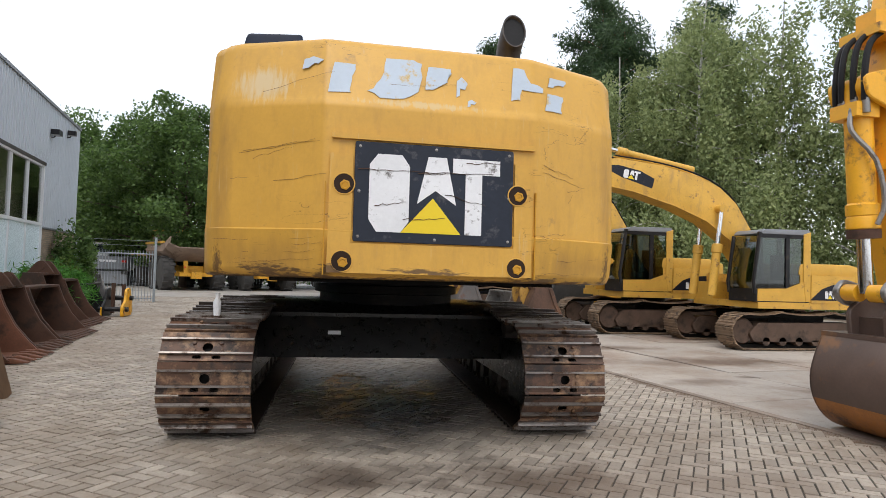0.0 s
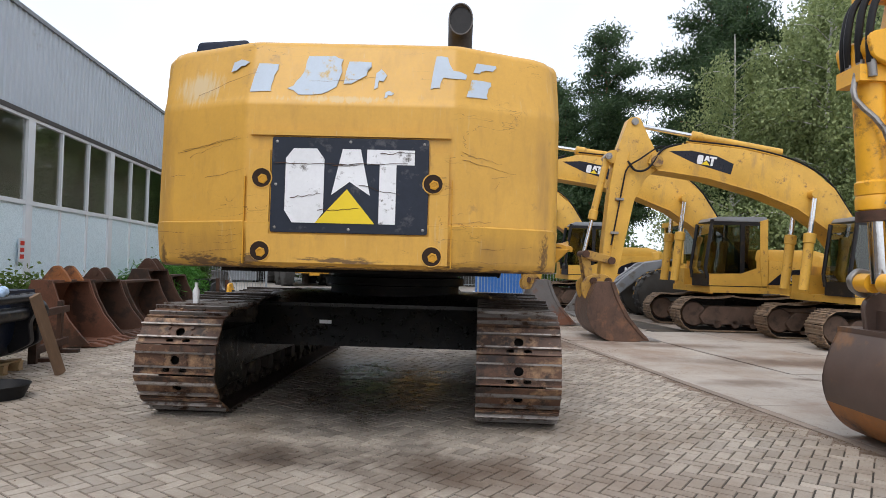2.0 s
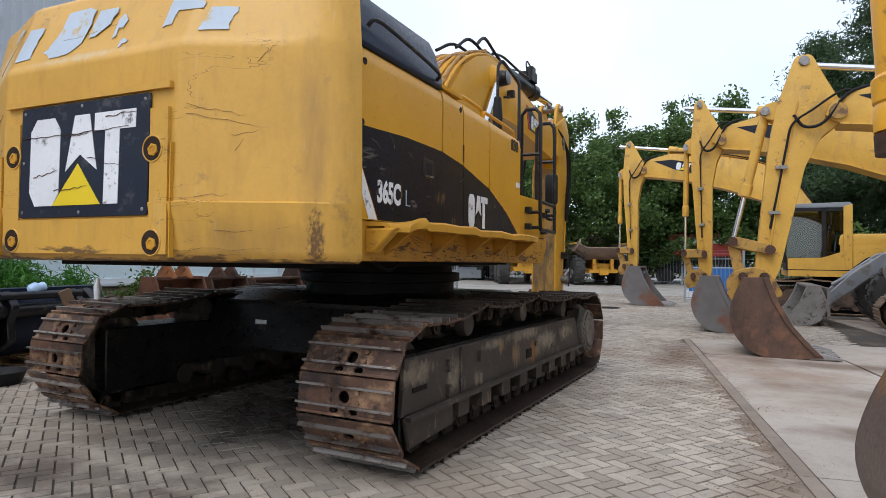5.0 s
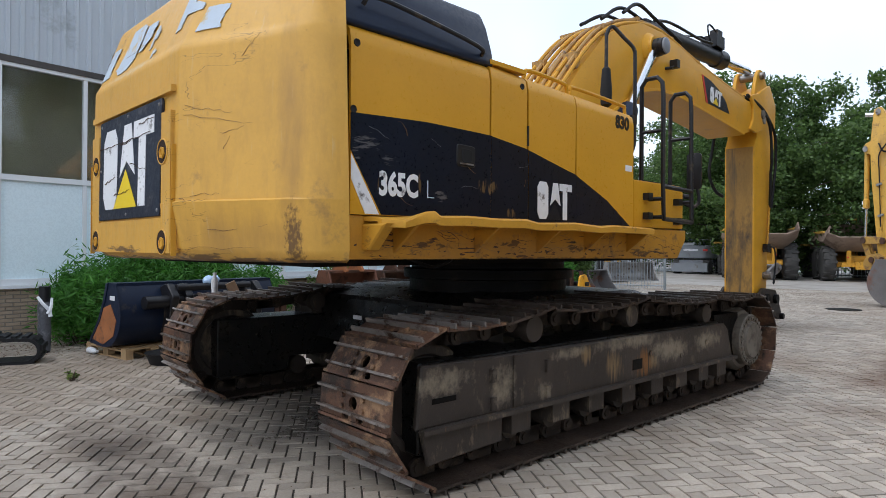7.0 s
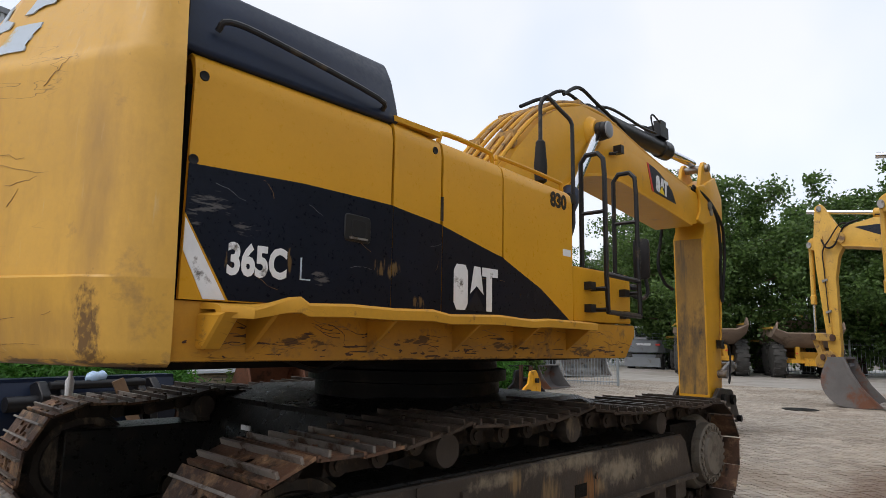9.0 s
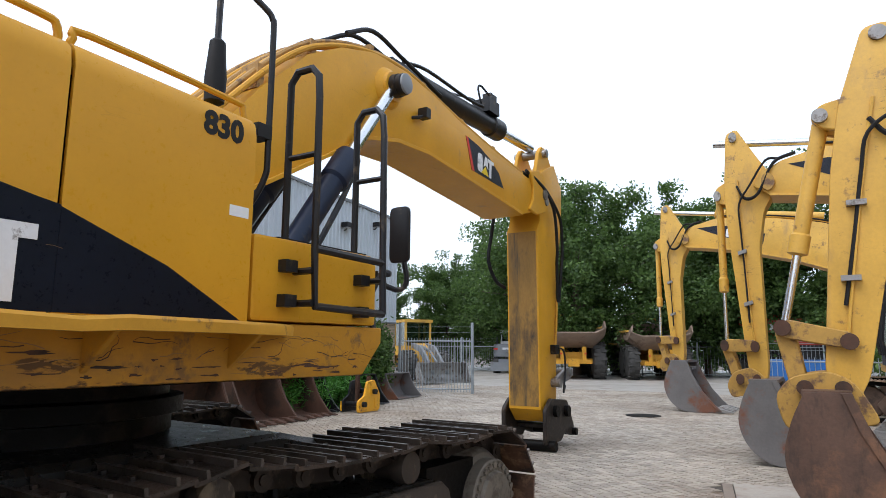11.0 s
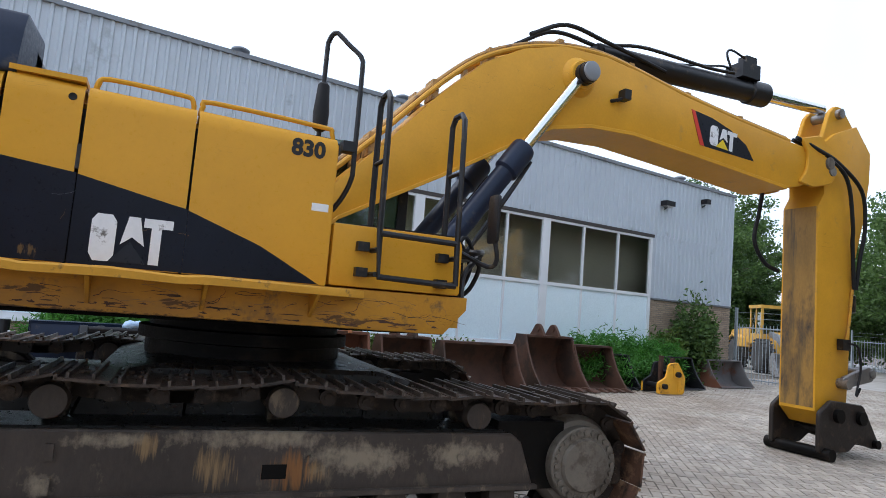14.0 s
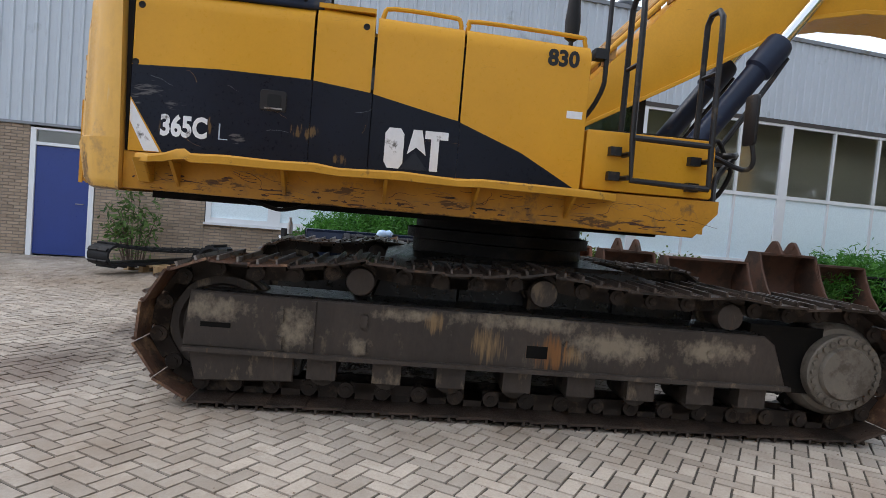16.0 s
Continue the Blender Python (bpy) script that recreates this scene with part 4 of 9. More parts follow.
def build_track(parent, xc, y0, y1, zc, r, tops, width, pitch, big=True, name="track"):
    """Chain, shoes, wheels and frame of one side; outer is the sign of x away from the machine."""
    line = chain_line(y0, y1, zc, r, tops)
    total = sum((Vector(a) - Vector(b)).length for a, b in zip(line, line[1:] + line[:1]))
    n = max(12, round(total / pitch))
    poses, step = along(line, n)
    bm = bmesh.new()
    k = len(line)
    cen = Vector((sum(p[0] for p in line) / k, sum(p[1] for p in line) / k))
    loops = []
    for x in (xc - 0.05, xc + 0.05):
        for depth in (0.03, 0.06):
            loops.append([bm.verts.new((x, p[0] + (cen.x - p[0]) * depth * 0.6, p[1] + (cen.y - p[1]) * depth * 1.6)) for p in line])
    for i in range(k):
        j = (i + 1) % k
        for p, q in ((0, 2), (3, 1), (1, 0), (2, 3)):
            bm.faces.new((loops[p][i], loops[p][j], loops[q][j], loops[q][i]))
    track = part(name, bm, "greasy", parent, "crawler track with rusty steel shoes" if big else "narrow crawler track with dusty steel shoes")
    if big:
        one = join(*[box(sx * 0.10 - 0.022, sx * 0.10 + 0.022, -step * 0.30, step * 0.22, 0.0, 0.12, 0.012) for sx in (-1, 1)], *[box(sx * 0.10 - 0.022, sx * 0.10 + 0.022, -step * 0.58, step * 0.48, 0.045, 0.12, 0.012) for sx in (-1, 1)], *[cyl((sx * 0.085, step * 0.45, 0.068), (sx * 0.150, step * 0.45, 0.068), 0.058, 14) for sx in (-1, 1)], cyl((-0.16, step * 0.45, 0.068), (0.16, step * 0.45, 0.068), 0.030, 8))
    else:
        one = join(*[box(sx * 0.07 - 0.02, sx * 0.07 + 0.02, -step * 0.52, step * 0.48, 0.0, 0.075, 0) for sx in (-1, 1)], box(-0.07, 0.07, -0.02, 0.02, 0.02, 0.055, 0))
    one = finish("track_link", one, "link" if big else "greasy")
    for y, z, a in poses:
        link("track_link", one, track, m=Matrix.Translation((xc, y, z)) @ pose(0, 0, 0, math.degrees(a)))
    plate, bars = shoe_meshes(width, step, big)
    if big:
        # oil on the upper run; these copies also carry painted shade
        plate_oily_shaded, bars_oily_shaded = plate.copy(), bars.copy()
        plate_oily_shaded.materials[0], bars_oily_shaded.materials[0] = M["shoe_oily_shaded"], M["grouser_oily_shaded"]
    for y, z, a in poses:
        m = Matrix.Translation((xc, y, z)) @ pose(0, 0, 0, math.degrees(a) + (2.6 if big else 0.0))
        # dark copies go under the upper works and along the ground
        oily = big and (z > 0.88 and y > 6.0 or z < 0.10)
        link("track_shoe", plate_oily_shaded if oily else plate, track, m=m)
        if bars:
            link("grouser", bars_oily_shaded if oily else bars, track, m=m)
    return track


Z0, RC = 0.53, 0.475
TRK0, TRK1, GAUGE, SHOE = 5.62, 10.12, 2.98, 0.72
tops = [(9.26, 1.03), (7.87, 1.09), (6.57, 1.08)]
for sgn in (-1, 1):
    xc = TX + sgn * GAUGE / 2
    build_track(ex, xc, TRK0, TRK1, Z0, RC, tops, SHOE, 0.26)
    xo = xc + sgn * 0.27        # outer face of the side frame
    fr = prism(rounded([(5.45, 0.22), (6.20, 0.22), (6.22, 0.36), (9.55, 0.33), (9.72, 0.33), (9.58, 0.72), (9.45, 0.78), (5.45, 0.80)], 0.03), xc - 0.22, xc + 0.22, 0.01)
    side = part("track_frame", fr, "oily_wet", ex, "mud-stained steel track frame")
    cover = prism([(5.40, 0.40), (9.70, 0.37), (9.58, 0.70), (9.50, 0.76), (5.44, 0.79)], min(xo, xo - sgn * 0.05), max(xo, xo - sgn * 0.05), 0.012)
    part("side_plate", cover, "side_plate", side)
    part("ledge", box(min(xo, xo + sgn * 0.05), max(xo, xo + sgn * 0.05), 5.42, 9.70, 0.375, 0.405, 0.006), "frame", side)
    part("lower_guard", prism([(5.5, 0.16), (6.16, 0.19), (6.16, 0.385), (5.44, 0.385)], min(xo - sgn * 0.04, xo - sgn * 0.005), max(xo - sgn * 0.04, xo - sgn * 0.005), 0.01), "frame", side)
    for y in (6.05, 6.62):
        for z in (0.47, 0.66):
            part("lug", box(min(xo, xo + sgn * 0.024), max(xo, xo + sgn * 0.024), y - 0.022, y + 0.022, z - 0.045, z + 0.045, 0.012), "side_plate", side)
    part("weld_seam", box(min(xo, xo + sgn * 0.012), max(xo, xo + sgn * 0.012), 6.255, 6.285, 0.41, 0.775, 0.006), "side_plate", side)
    for y, z in ((8.05, 0.60), (8.6, 0.52), (9.1, 0.60)):
        part("plug", cyl((xo - sgn * 0.01, y, z), (xo + sgn * 0.012, y, z), 0.026, 12), "side_plate", side)
    # near-black plates on the surface paint the dark of two openings
    part("slot", box(min(xo - sgn * 0.01, xo + sgn * 0.004), max(xo - sgn * 0.01, xo + sgn * 0.004), 5.52, 5.72, 0.545, 0.58, 0.002), "greasy", side)
    part("inspection_hole", box(min(xo - sgn * 0.01, xo + sgn * 0.004), max(xo - sgn * 0.01, xo + sgn * 0.004), 7.765, 7.915, 0.48, 0.57, 0.002), "greasy", side)
    for y in (6.35, 6.80, 7.25, 7.72, 8.18, 8.62, 9.06, 9.45):
        part("bottom_roller", join(cyl((xc - 0.17, y, 0.25), (xc + 0.17, y, 0.25), 0.10, 14), box(min(xo - sgn * 0.13, xo - sgn * 0.005), max(xo - sgn * 0.13, xo - sgn * 0.005), y - 0.1, y + 0.1, 0.22, 0.37, 0.02)), "frame", side)
    for y, z in ((6.57, 0.925), (7.87, 0.94), (9.26, 0.87)):
        part("carrier_roller", join(lathe((xc - 0.2, y, z), (1, 0, 0), [(0, 0.09), (0.02, 0.105), (0.08, 0.105), (0.085, 0.085), (0.32, 0.085), (0.325, 0.105), (0.37, 0.105), (0.40, 0.095), (0.405, 0.06)], 20),
                                         box(xc - 0.19, xc - 0.05 if sgn > 0 else xc + 0.19, y - 0.06, y + 0.06, 0.74, z, 0.01)), "frame", side)
    part("drive_housing", box(xc - 0.20, xc + 0.20, 9.42, 9.98, 0.34, 0.84, 0.05, 2), "greasy", side)
    part("idler", lathe((xc - 0.1, TRK0, Z0), (1, 0, 0), [(0, 0.30), (0.0, 0.36), (0.04, 0.37), (0.05, 0.395), (0.15, 0.395), (0.16, 0.37), (0.2, 0.36), (0.2, 0.30), (0.17, 0.28), (0.17, 0.05)], 36), "frame", side)
    teeth = []
    for i in range(23):
        a = 2 * math.pi * i / 23
        teeth.append(prism([(-0.04, 0.0), (0.04, 0.0), (0.018, 0.075), (-0.018, 0.075)], -0.04, 0.04, 0, m=Matrix.Translation((xc, TRK1, Z0)) @ pose(0, 0, 0, math.degrees(a)) @ Matrix.Translation((0, 0, 0.345))))
    spr = part("sprocket", join(lathe((xc - 0.05, TRK1, Z0), (1, 0, 0), [(0, 0.2), (0, 0.36), (0.1, 0.36), (0.1, 0.2)], 36), *teeth), "greasy", side)
    fd = lathe((xc, TRK1, Z0), (sgn, 0, 0), [(0.0, 0.36), (0.14, 0.355), (0.19, 0.32), (0.20, 0.285), (0.275, 0.285), (0.285, 0.275), (0.285, 0.205), (0.30, 0.20), (0.315, 0.19), (0.318, 0.02)], 36)
    part("final_drive", fd, "hub", spr, "dusty round final drive cover")
    part("bolt_ring", join(*[cyl((xc + sgn * 0.27, TRK1 + 0.245 * math.sin(a), Z0 + 0.245 * math.cos(a)), (xc + sgn * 0.30, TRK1 + 0.245 * math.sin(a), Z0 + 0.245 * math.cos(a)), 0.024, 6) for a in [2 * math.pi * i / 24 for i in range(24)]]), "hub", spr)

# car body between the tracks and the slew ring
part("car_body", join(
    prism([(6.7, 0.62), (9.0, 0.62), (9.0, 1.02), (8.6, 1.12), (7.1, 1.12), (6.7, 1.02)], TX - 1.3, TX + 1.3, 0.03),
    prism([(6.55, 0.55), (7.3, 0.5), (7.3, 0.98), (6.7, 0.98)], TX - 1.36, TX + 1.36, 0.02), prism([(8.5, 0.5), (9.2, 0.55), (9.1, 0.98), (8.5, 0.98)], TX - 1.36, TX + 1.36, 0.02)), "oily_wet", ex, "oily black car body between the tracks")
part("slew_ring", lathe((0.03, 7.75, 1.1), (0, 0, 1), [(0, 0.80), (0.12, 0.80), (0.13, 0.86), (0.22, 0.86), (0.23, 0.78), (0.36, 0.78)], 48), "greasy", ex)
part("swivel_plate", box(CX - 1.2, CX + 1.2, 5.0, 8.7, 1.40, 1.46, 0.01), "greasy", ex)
part("warning_plate", box(CX - 0.75, CX - 0.62, 6.535, 6.548, 0.80, 0.84, 0.001), "white", ex)

# counterweight: outlines at several heights, joined into one cast block
def cw_ring(z, yb, half, seam, nose=0.75, corner=0.30):
    r = []
    for t, y in ((nose, yb), (nose + 0.05, yb + 0.004), (half - corner, yb + 0.235), (half - corner * 0.45, yb + 0.30), (half - corner * 0.12, yb + 0.40), (half, yb + 0.50)):
        r.append((t, yb + (y - yb) * min(1.0, (4.86 - yb) / 0.5)))
    r.append((seam, 4.905 + 0.03 * max(0.0, min(1.0, (2.7 - z) / 1.1))))
    pts = [(CX + a, b) for a, b in r] + [(CX - a, b) for a, b in reversed(r)]
    crown = 0.075 if z > 2.9 else 0.0
    return [(a, b, z + crown * max(0.0, 1 - ((a - CX) / 1.55) ** 2)) for a, b in pts]


bm = bmesh.new()
levels = [(1.43, 4.52, 1.56, 1.60), (1.445, 4.45, 1.585, 1.62), (1.50, 4.39, 1.605, 1.625), (1.765, 4.345, 1.618, 1.625), (1.775, 4.362, 1.616, 1.625), (2.63, 4.375, 1.603, 1.625), (2.66, 4.379, 1.602, 1.625), (2.69, 4.395, 1.60, 1.625), (2.72, 4.409, 1.595, 1.623), (3.07, 4.545, 1.55, 1.60), (3.095, 4.558, 1.543, 1.593), (3.115, 4.58, 1.53, 1.58), (3.13, 4.61, 1.515, 1.565), (3.138, 4.65, 1.49, 1.54)]
rings = []
for z, yb, half, seam in levels:
    rings.append([bm.verts.new(p) for p in cw_ring(z, yb, half, seam)])
k = len(rings[0])
for ra, rb in zip(rings, rings[1:]):
    for i in range(k):
        bm.faces.new((ra[i], ra[(i + 1) % k], rb[(i + 1) % k], rb[i]))
bm.faces.new(rings[0][::-1])
bm.faces.new(rings[-1])
cw = part("counterweight", bm, "weight", ex, "scuffed yellow counterweight with faded lettering", 40)
soft_edges = cw.modifiers.new("soft_edges", "WEIGHTED_NORMAL")
soft_edges.keep_sharp, soft_edges.weight = True, 70


def on_back(u, z, out=0.0):
    """The plane of the counterweight's back: x runs to the right, y up, z out of it."""
    tilt = math.degrees(math.atan2(0.013, 0.865))
    y = 4.362 + (z - 1.775) * 0.015
    return Matrix.Translation((u, y - out, z)) @ pose(0, 0, 0, 90 - tilt)


def cw_y(z, k=1):
    """y of the back (k = 1) or half the width (k = 2) at height z."""
    for p, q in zip(levels, levels[1:]):
        if p[0] <= z <= q[0]:
            return p[k] + (q[k] - p[k]) * (z - p[0]) / (q[0] - p[0])
    return 4.4


B0, B1, BZ0, BZ1 = -0.445, 0.705, 1.695, 2.395
part("badge_frame", join(box(B0 - 0.17, B0 - 0.012, 4.346, 4.40, 1.475, 2.30, 0.02, 2), box(B1 + 0.012, B1 + 0.15, 4.346, 4.40, 1.475, 2.30, 0.02, 2),
                         box(B0 - 0.03, B1 + 0.03, 4.345, 4.40, 1.475, BZ0 - 0.012, 0.02, 2), box(B0 - 0.16, B1 + 0.16, 4.345, 4.40, BZ1 + 0.012, BZ1 + 0.05, 0.012, 2)), "weight", cw)
bw, bh = B1 - B0, BZ1 - BZ0
BM = on_back((B0 + B1) / 2, (BZ0 + BZ1) / 2, 0.012)
badge = part("badge_plate", prism(rounded([(-bw / 2, -bh / 2), (bw / 2, -bh / 2), (bw / 2, bh / 2), (-bw / 2, bh / 2)], 0.02), -0.01, 0.008, 0.003, axis="z", m=BM), "badge", cw, "dark blue-black badge plate with white blocks")


def block_logo(m, w, h, parent, white="white", tri="signal", d=0.003):
    """A badge of three plain white blocks over a triangle, w by h."""
    a = [(-0.5, -0.34), (-0.44, -0.5), (-0.26, -0.5), (-0.20, -0.36), (-0.20, 0.36), (-0.26, 0.5), (-0.44, 0.5), (-0.5, 0.36)]
    b = [(-0.14, -0.12), (0.0, 0.06), (0.16, -0.12), (0.08, 0.5), (-0.06, 0.5)]
    c = [(0.23, -0.5), (0.36, -0.5), (0.36, 0.30), (0.5, 0.30), (0.5, 0.5), (0.13, 0.5), (0.13, 0.30), (0.23, 0.30)]
    for o in (a, b, c):
        part("white_block", flat([(x * w, y * h) for x, y in o], m, d), white, parent)
    part("yellow_triangle", flat([(-0.26 * w, -0.5 * h), (0.20 * w, -0.5 * h), (-0.02 * w, -0.04 * h)], m, d), tri, parent)


block_logo(BM @ Matrix.Translation((0, -0.005, 0.0085)), bw * 0.82, bh * 0.78, badge)
for u, v in ((-0.47, 0.45), (0, 0.46), (0.47, 0.45), (-0.47, -0.45), (0, -0.46), (0.47, -0.45), (-0.47, 0), (0.47, 0)):
    part("rivet", lathe(BM @ Vector((u * bw, v * bh, 0.005)), (0, -1, 0), [(0, 0.012), (0.005, 0.011), (0.009, 0.004)], 8), "steel", badge)
for u, z in ((-0.515, 2.09), (0.74, 2.07), (-0.515, 1.555), (0.74, 1.54)):
    y = 4.344
    # no real hollow: the disc's dark colour paints the pocket's shade
    bolt = part("bolt_pocket", lathe((u, y, z), (0, -1, 0), [(-0.02, 0.070), (0.001, 0.070), (0.0025, 0.068), (0.0015, 0.01)], 24), "pocket", cw, "flush rust-brown disc with a bolt pocket's shade in its colour")
    part("pocket_rim", lathe((u, y, z), (0, -1, 0), [(-0.02, 0.078), (0.002, 0.078), (0.0045, 0.075), (0.004, 0.070), (0.0, 0.069), (-0.02, 0.069)], 24), "weight", bolt)
    part("bolt_head", lathe((u + 0.008, y, z - 0.008), (0, -1, 0), [(0.0, 0.038), (0.010, 0.036), (0.012, 0.024), (0.006, 0.020), (0.006, 0.004)], 6), "yellow_worn", bolt)
# vertical joints and the ledge line on the outer wings
for sgn in (-1, 1):
    u = CX + sgn * 0.76
    part("joint_strip", box(u - 0.004, u + 0.004, 4.343, 4.37, 1.46, 2.10, 0.002), "yellow_worn", cw)
def back_y(u, z):
    """y of the counterweight's back at (u, z)."""
    if z > 2.69:
        top_z = 3.08 + 0.075 * max(0.0, 1 - ((u - CX) / 1.55) ** 2)
        y = 4.395 + (z - 2.69) * 0.145 / (top_z - 2.69)
    else:
        y = cw_y(z)
    return y + max(0.0, min(abs(u - CX), 1.3) - 0.80) * 0.465 * min(1.0, (4.86 - y) / 0.5)


def patch(pts, out=0.003):
    """A thin film of paint on the counterweight's back, with the outline pts of (u, z)."""
    bm_ = bmesh.new()
    lo_ = [bm_.verts.new((u, back_y(u, z) + 0.004, z)) for u, z in pts]
    hi_ = [bm_.verts.new((u, back_y(u, z) - out, z)) for u, z in pts]
    k_ = len(pts)
    for i in range(k_):
        bm_.faces.new((lo_[i], lo_[(i + 1) % k_], hi_[(i + 1) % k_], hi_[i]))
    for ring_ in (lo_[::-1], hi_):
        bmesh.ops.triangulate(bm_, faces=[bm_.faces.new(ring_)])
    return bm_


def worn(shape, u0, z0, w, h, rough=0.09):
    """An outline in the unit square, placed and frayed."""
    out = []
    for (a, c), (d, e) in zip(shape, shape[1:] + shape[:1]):
        out.append((a, c))
        out.append(((a + d) / 2 + random.uniform(-rough, rough), (c + e) / 2 + random.uniform(-rough, rough)))
    return [(u0 + a * w, z0 + c * h) for a, c in out]


# grey remnants of peeled lettering, and pale scrapes beside them
random.seed(5)
REM_E = [(0.05, 0.0), (0.85, 0.04), (0.82, 0.22), (0.36, 0.22), (0.40, 0.40), (0.86, 0.40), (0.88, 0.58), (0.44, 0.58), (0.48, 0.78), (1.0, 0.80), (1.0, 0.98), (0.25, 1.0)]
REM_F = [(0.0, 0.0), (0.28, 0.02), (0.34, 0.40), (0.84, 0.40), (0.86, 0.58), (0.38, 0.60), (0.42, 0.76), (1.0, 0.78), (0.98, 0.98), (0.14, 1.0)]
REM_BLOB = [(0.0, 0.15), (0.22, 0.0), (0.66, 0.03), (0.92, 0.22), (0.90, 0.46), (1.0, 0.60), (1.0, 0.92), (0.84, 1.0), (0.34, 0.98), (0.30, 0.64), (0.16, 0.34)]
REM_ARCH = [(0.0, 0.0), (0.3, 0.1), (0.35, 0.45), (0.75, 0.4), (1.0, 0.7), (0.5, 1.0), (0.1, 0.8)]
REM_TICK = [(0.0, 0.0), (0.26, 0.04), (0.34, 0.36), (0.98, 0.34), (1.0, 0.48), (0.62, 0.58), (0.46, 0.98), (0.14, 1.0)]
for shape, u0, z0, w, h in ((REM_ARCH, -0.83, 2.92, 0.15, 0.10), (REM_E, -0.655, 2.74, 0.20, 0.24), (REM_BLOB, -0.37, 2.725, 0.40, 0.33), (REM_F, 0.05, 2.82, 0.20, 0.19), (REM_ARCH, 0.28, 2.78, 0.09, 0.17), (REM_ARCH, 0.36, 2.71, 0.07, 0.06), (REM_TICK, 0.70, 2.79, 0.27, 0.28), (REM_F, 1.02, 2.95, 0.18, 0.085), (REM_E, 0.96, 2.74, 0.20, 0.15)):
    part("paint_patch", patch(worn(shape, u0, z0, w, h, 0.03), 0.0012), "grey_patch", cw, "grey remnant of peeled lettering")
random.seed(17)
for u, z, w, dip in ((-1.25, 2.30, 0.62, 0.10), (-1.22, 2.32, 0.5, 0.07), (-1.15, 2.27, 0.3, 0.08), (0.95, 2.31, 0.3, -0.06), (0.93, 1.78, 0.2, -0.01), (-1.4, 1.68, 0.7, 0.03), (-1.25, 1.56, 0.3, -0.03), (-0.9, 1.66, 0.3, 0.02), (0.8, 1.5, 0.6, 0.01), (1.2, 2.05, 0.04, 0.08), (1.3, 2.55, 0.1, 0.12), (-1.0, 2.10, 0.36, 0.06), (-1.3, 2.12, 0.2, 0.02), (-0.2, 2.83, 0.5, 0.05), (0.95, 2.26, 0.42, -0.08), (1.18, 2.14, 0.14, 0.03), (-1.2, 1.60, 0.5, 0.02), (-1.3, 1.52, 0.6, 0.05), (-0.2, 1.60, 0.3, 0.01), (0.1, 1.49, 0.9, 0.02), (1.0, 1.80, 0.18, 0.01), (0.35, 1.57, 0.25, -0.02), (-1.1, 2.75, 0.5, 0.16), (1.1, 1.60, 0.4, 0.03)):
    pts = []
    for i in range(9):
        uu, zz = u + w * i / 8, z + dip * i / 8 + random.uniform(-0.009, 0.009)
        pts.append((uu, back_y(uu, zz) - 0.001, zz))
    part("scratch", tube(pts, 0.0015, 4, 0, 0.0006), "scratch", cw)
for u, z, w, dip in ((-0.42, 2.205, 0.5, -0.01), (0.05, 2.20, 0.5, 0.012), (0.0, 2.195, 0.2, 0.0), (-0.3, 1.95, 0.22, 0.03), (0.2, 2.05, 0.3, -0.07), (0.35, 2.28, 0.25, 0.02), (-0.1, 1.86, 0.3, 0.02)):
    pts = [(u + w * i / 8, 4.337 + (z - 1.775) * 0.015, z + dip * i / 8 + random.uniform(-0.008, 0.008)) for i in range(9)]
    part("crack", tube(pts, 0.0035, 4, 0, 0.0015), "rust", badge)
# main frame of the upper machine, with its slanted skirt
SX = 1.745
part("upper_frame", prism([(4.93, 1.45), (8.80, 1.42), (8.97, 1.60), (8.97, 1.69), (4.93, 1.69)], 2 * CX - SX + 0.02, SX - 0.012, 0.02, 2), "skirt", ex, "dented yellow frame skirt with dark scrapes")
for i in range(64):
    y, z = random.uniform(5.15, 8.75), random.uniform(1.48, 1.62)
    pts, a = [], random.uniform(-0.5, 0.5) + (3.14 if i % 2 else 0)
    for j in range(random.randint(4, 9)):
        pts.append((SX - 0.0125, y, z))
        a += random.uniform(-0.7, 0.7)
        y, z = y + 0.035 * math.cos(a), min(1.63, max(1.46, z + 0.018 * math.sin(a)))
    part("scratch", tube(pts, 0.003, 4, 0, 0.001), random.choice(("rust", "scuff")), ex)
random.seed(41)
chips = []
for i in range(75):
    y = random.uniform(5.0, 8.75)
    z = 1.452 - (y - 4.93) * 0.0078 + 0.014 + abs(random.gauss(0, 0.055))
    w, h = random.choice((0.02, 0.03, 0.05, 0.09)) * random.uniform(0.5, 1.1), random.uniform(0.003, 0.010)
    bm_ = bmesh.new()
    ring_ = []
    for k in range(11):
        a = 2 * math.pi * k / 11
        q = random.uniform(0.2, 1.2)
        ring_.append(bm_.verts.new((SX - 0.0105 + 0.00002 * i, y + w * q * math.cos(a), min(1.66, max(1.452 - (y - 4.93) * 0.0078 + 0.012, z + h * q * math.sin(a))))))
    bm_.faces.new(ring_)
    chips.append(bm_)
part("scraping", join(*chips), "rust", ex, "dark scrapes along the frame skirt")["kind"] = "stuff"
part("gap_seal", box(2 * CX - SX + 0.05, SX - 0.05, 4.885, 4.94, 1.46, 3.0, 0.0), "rubber", ex)

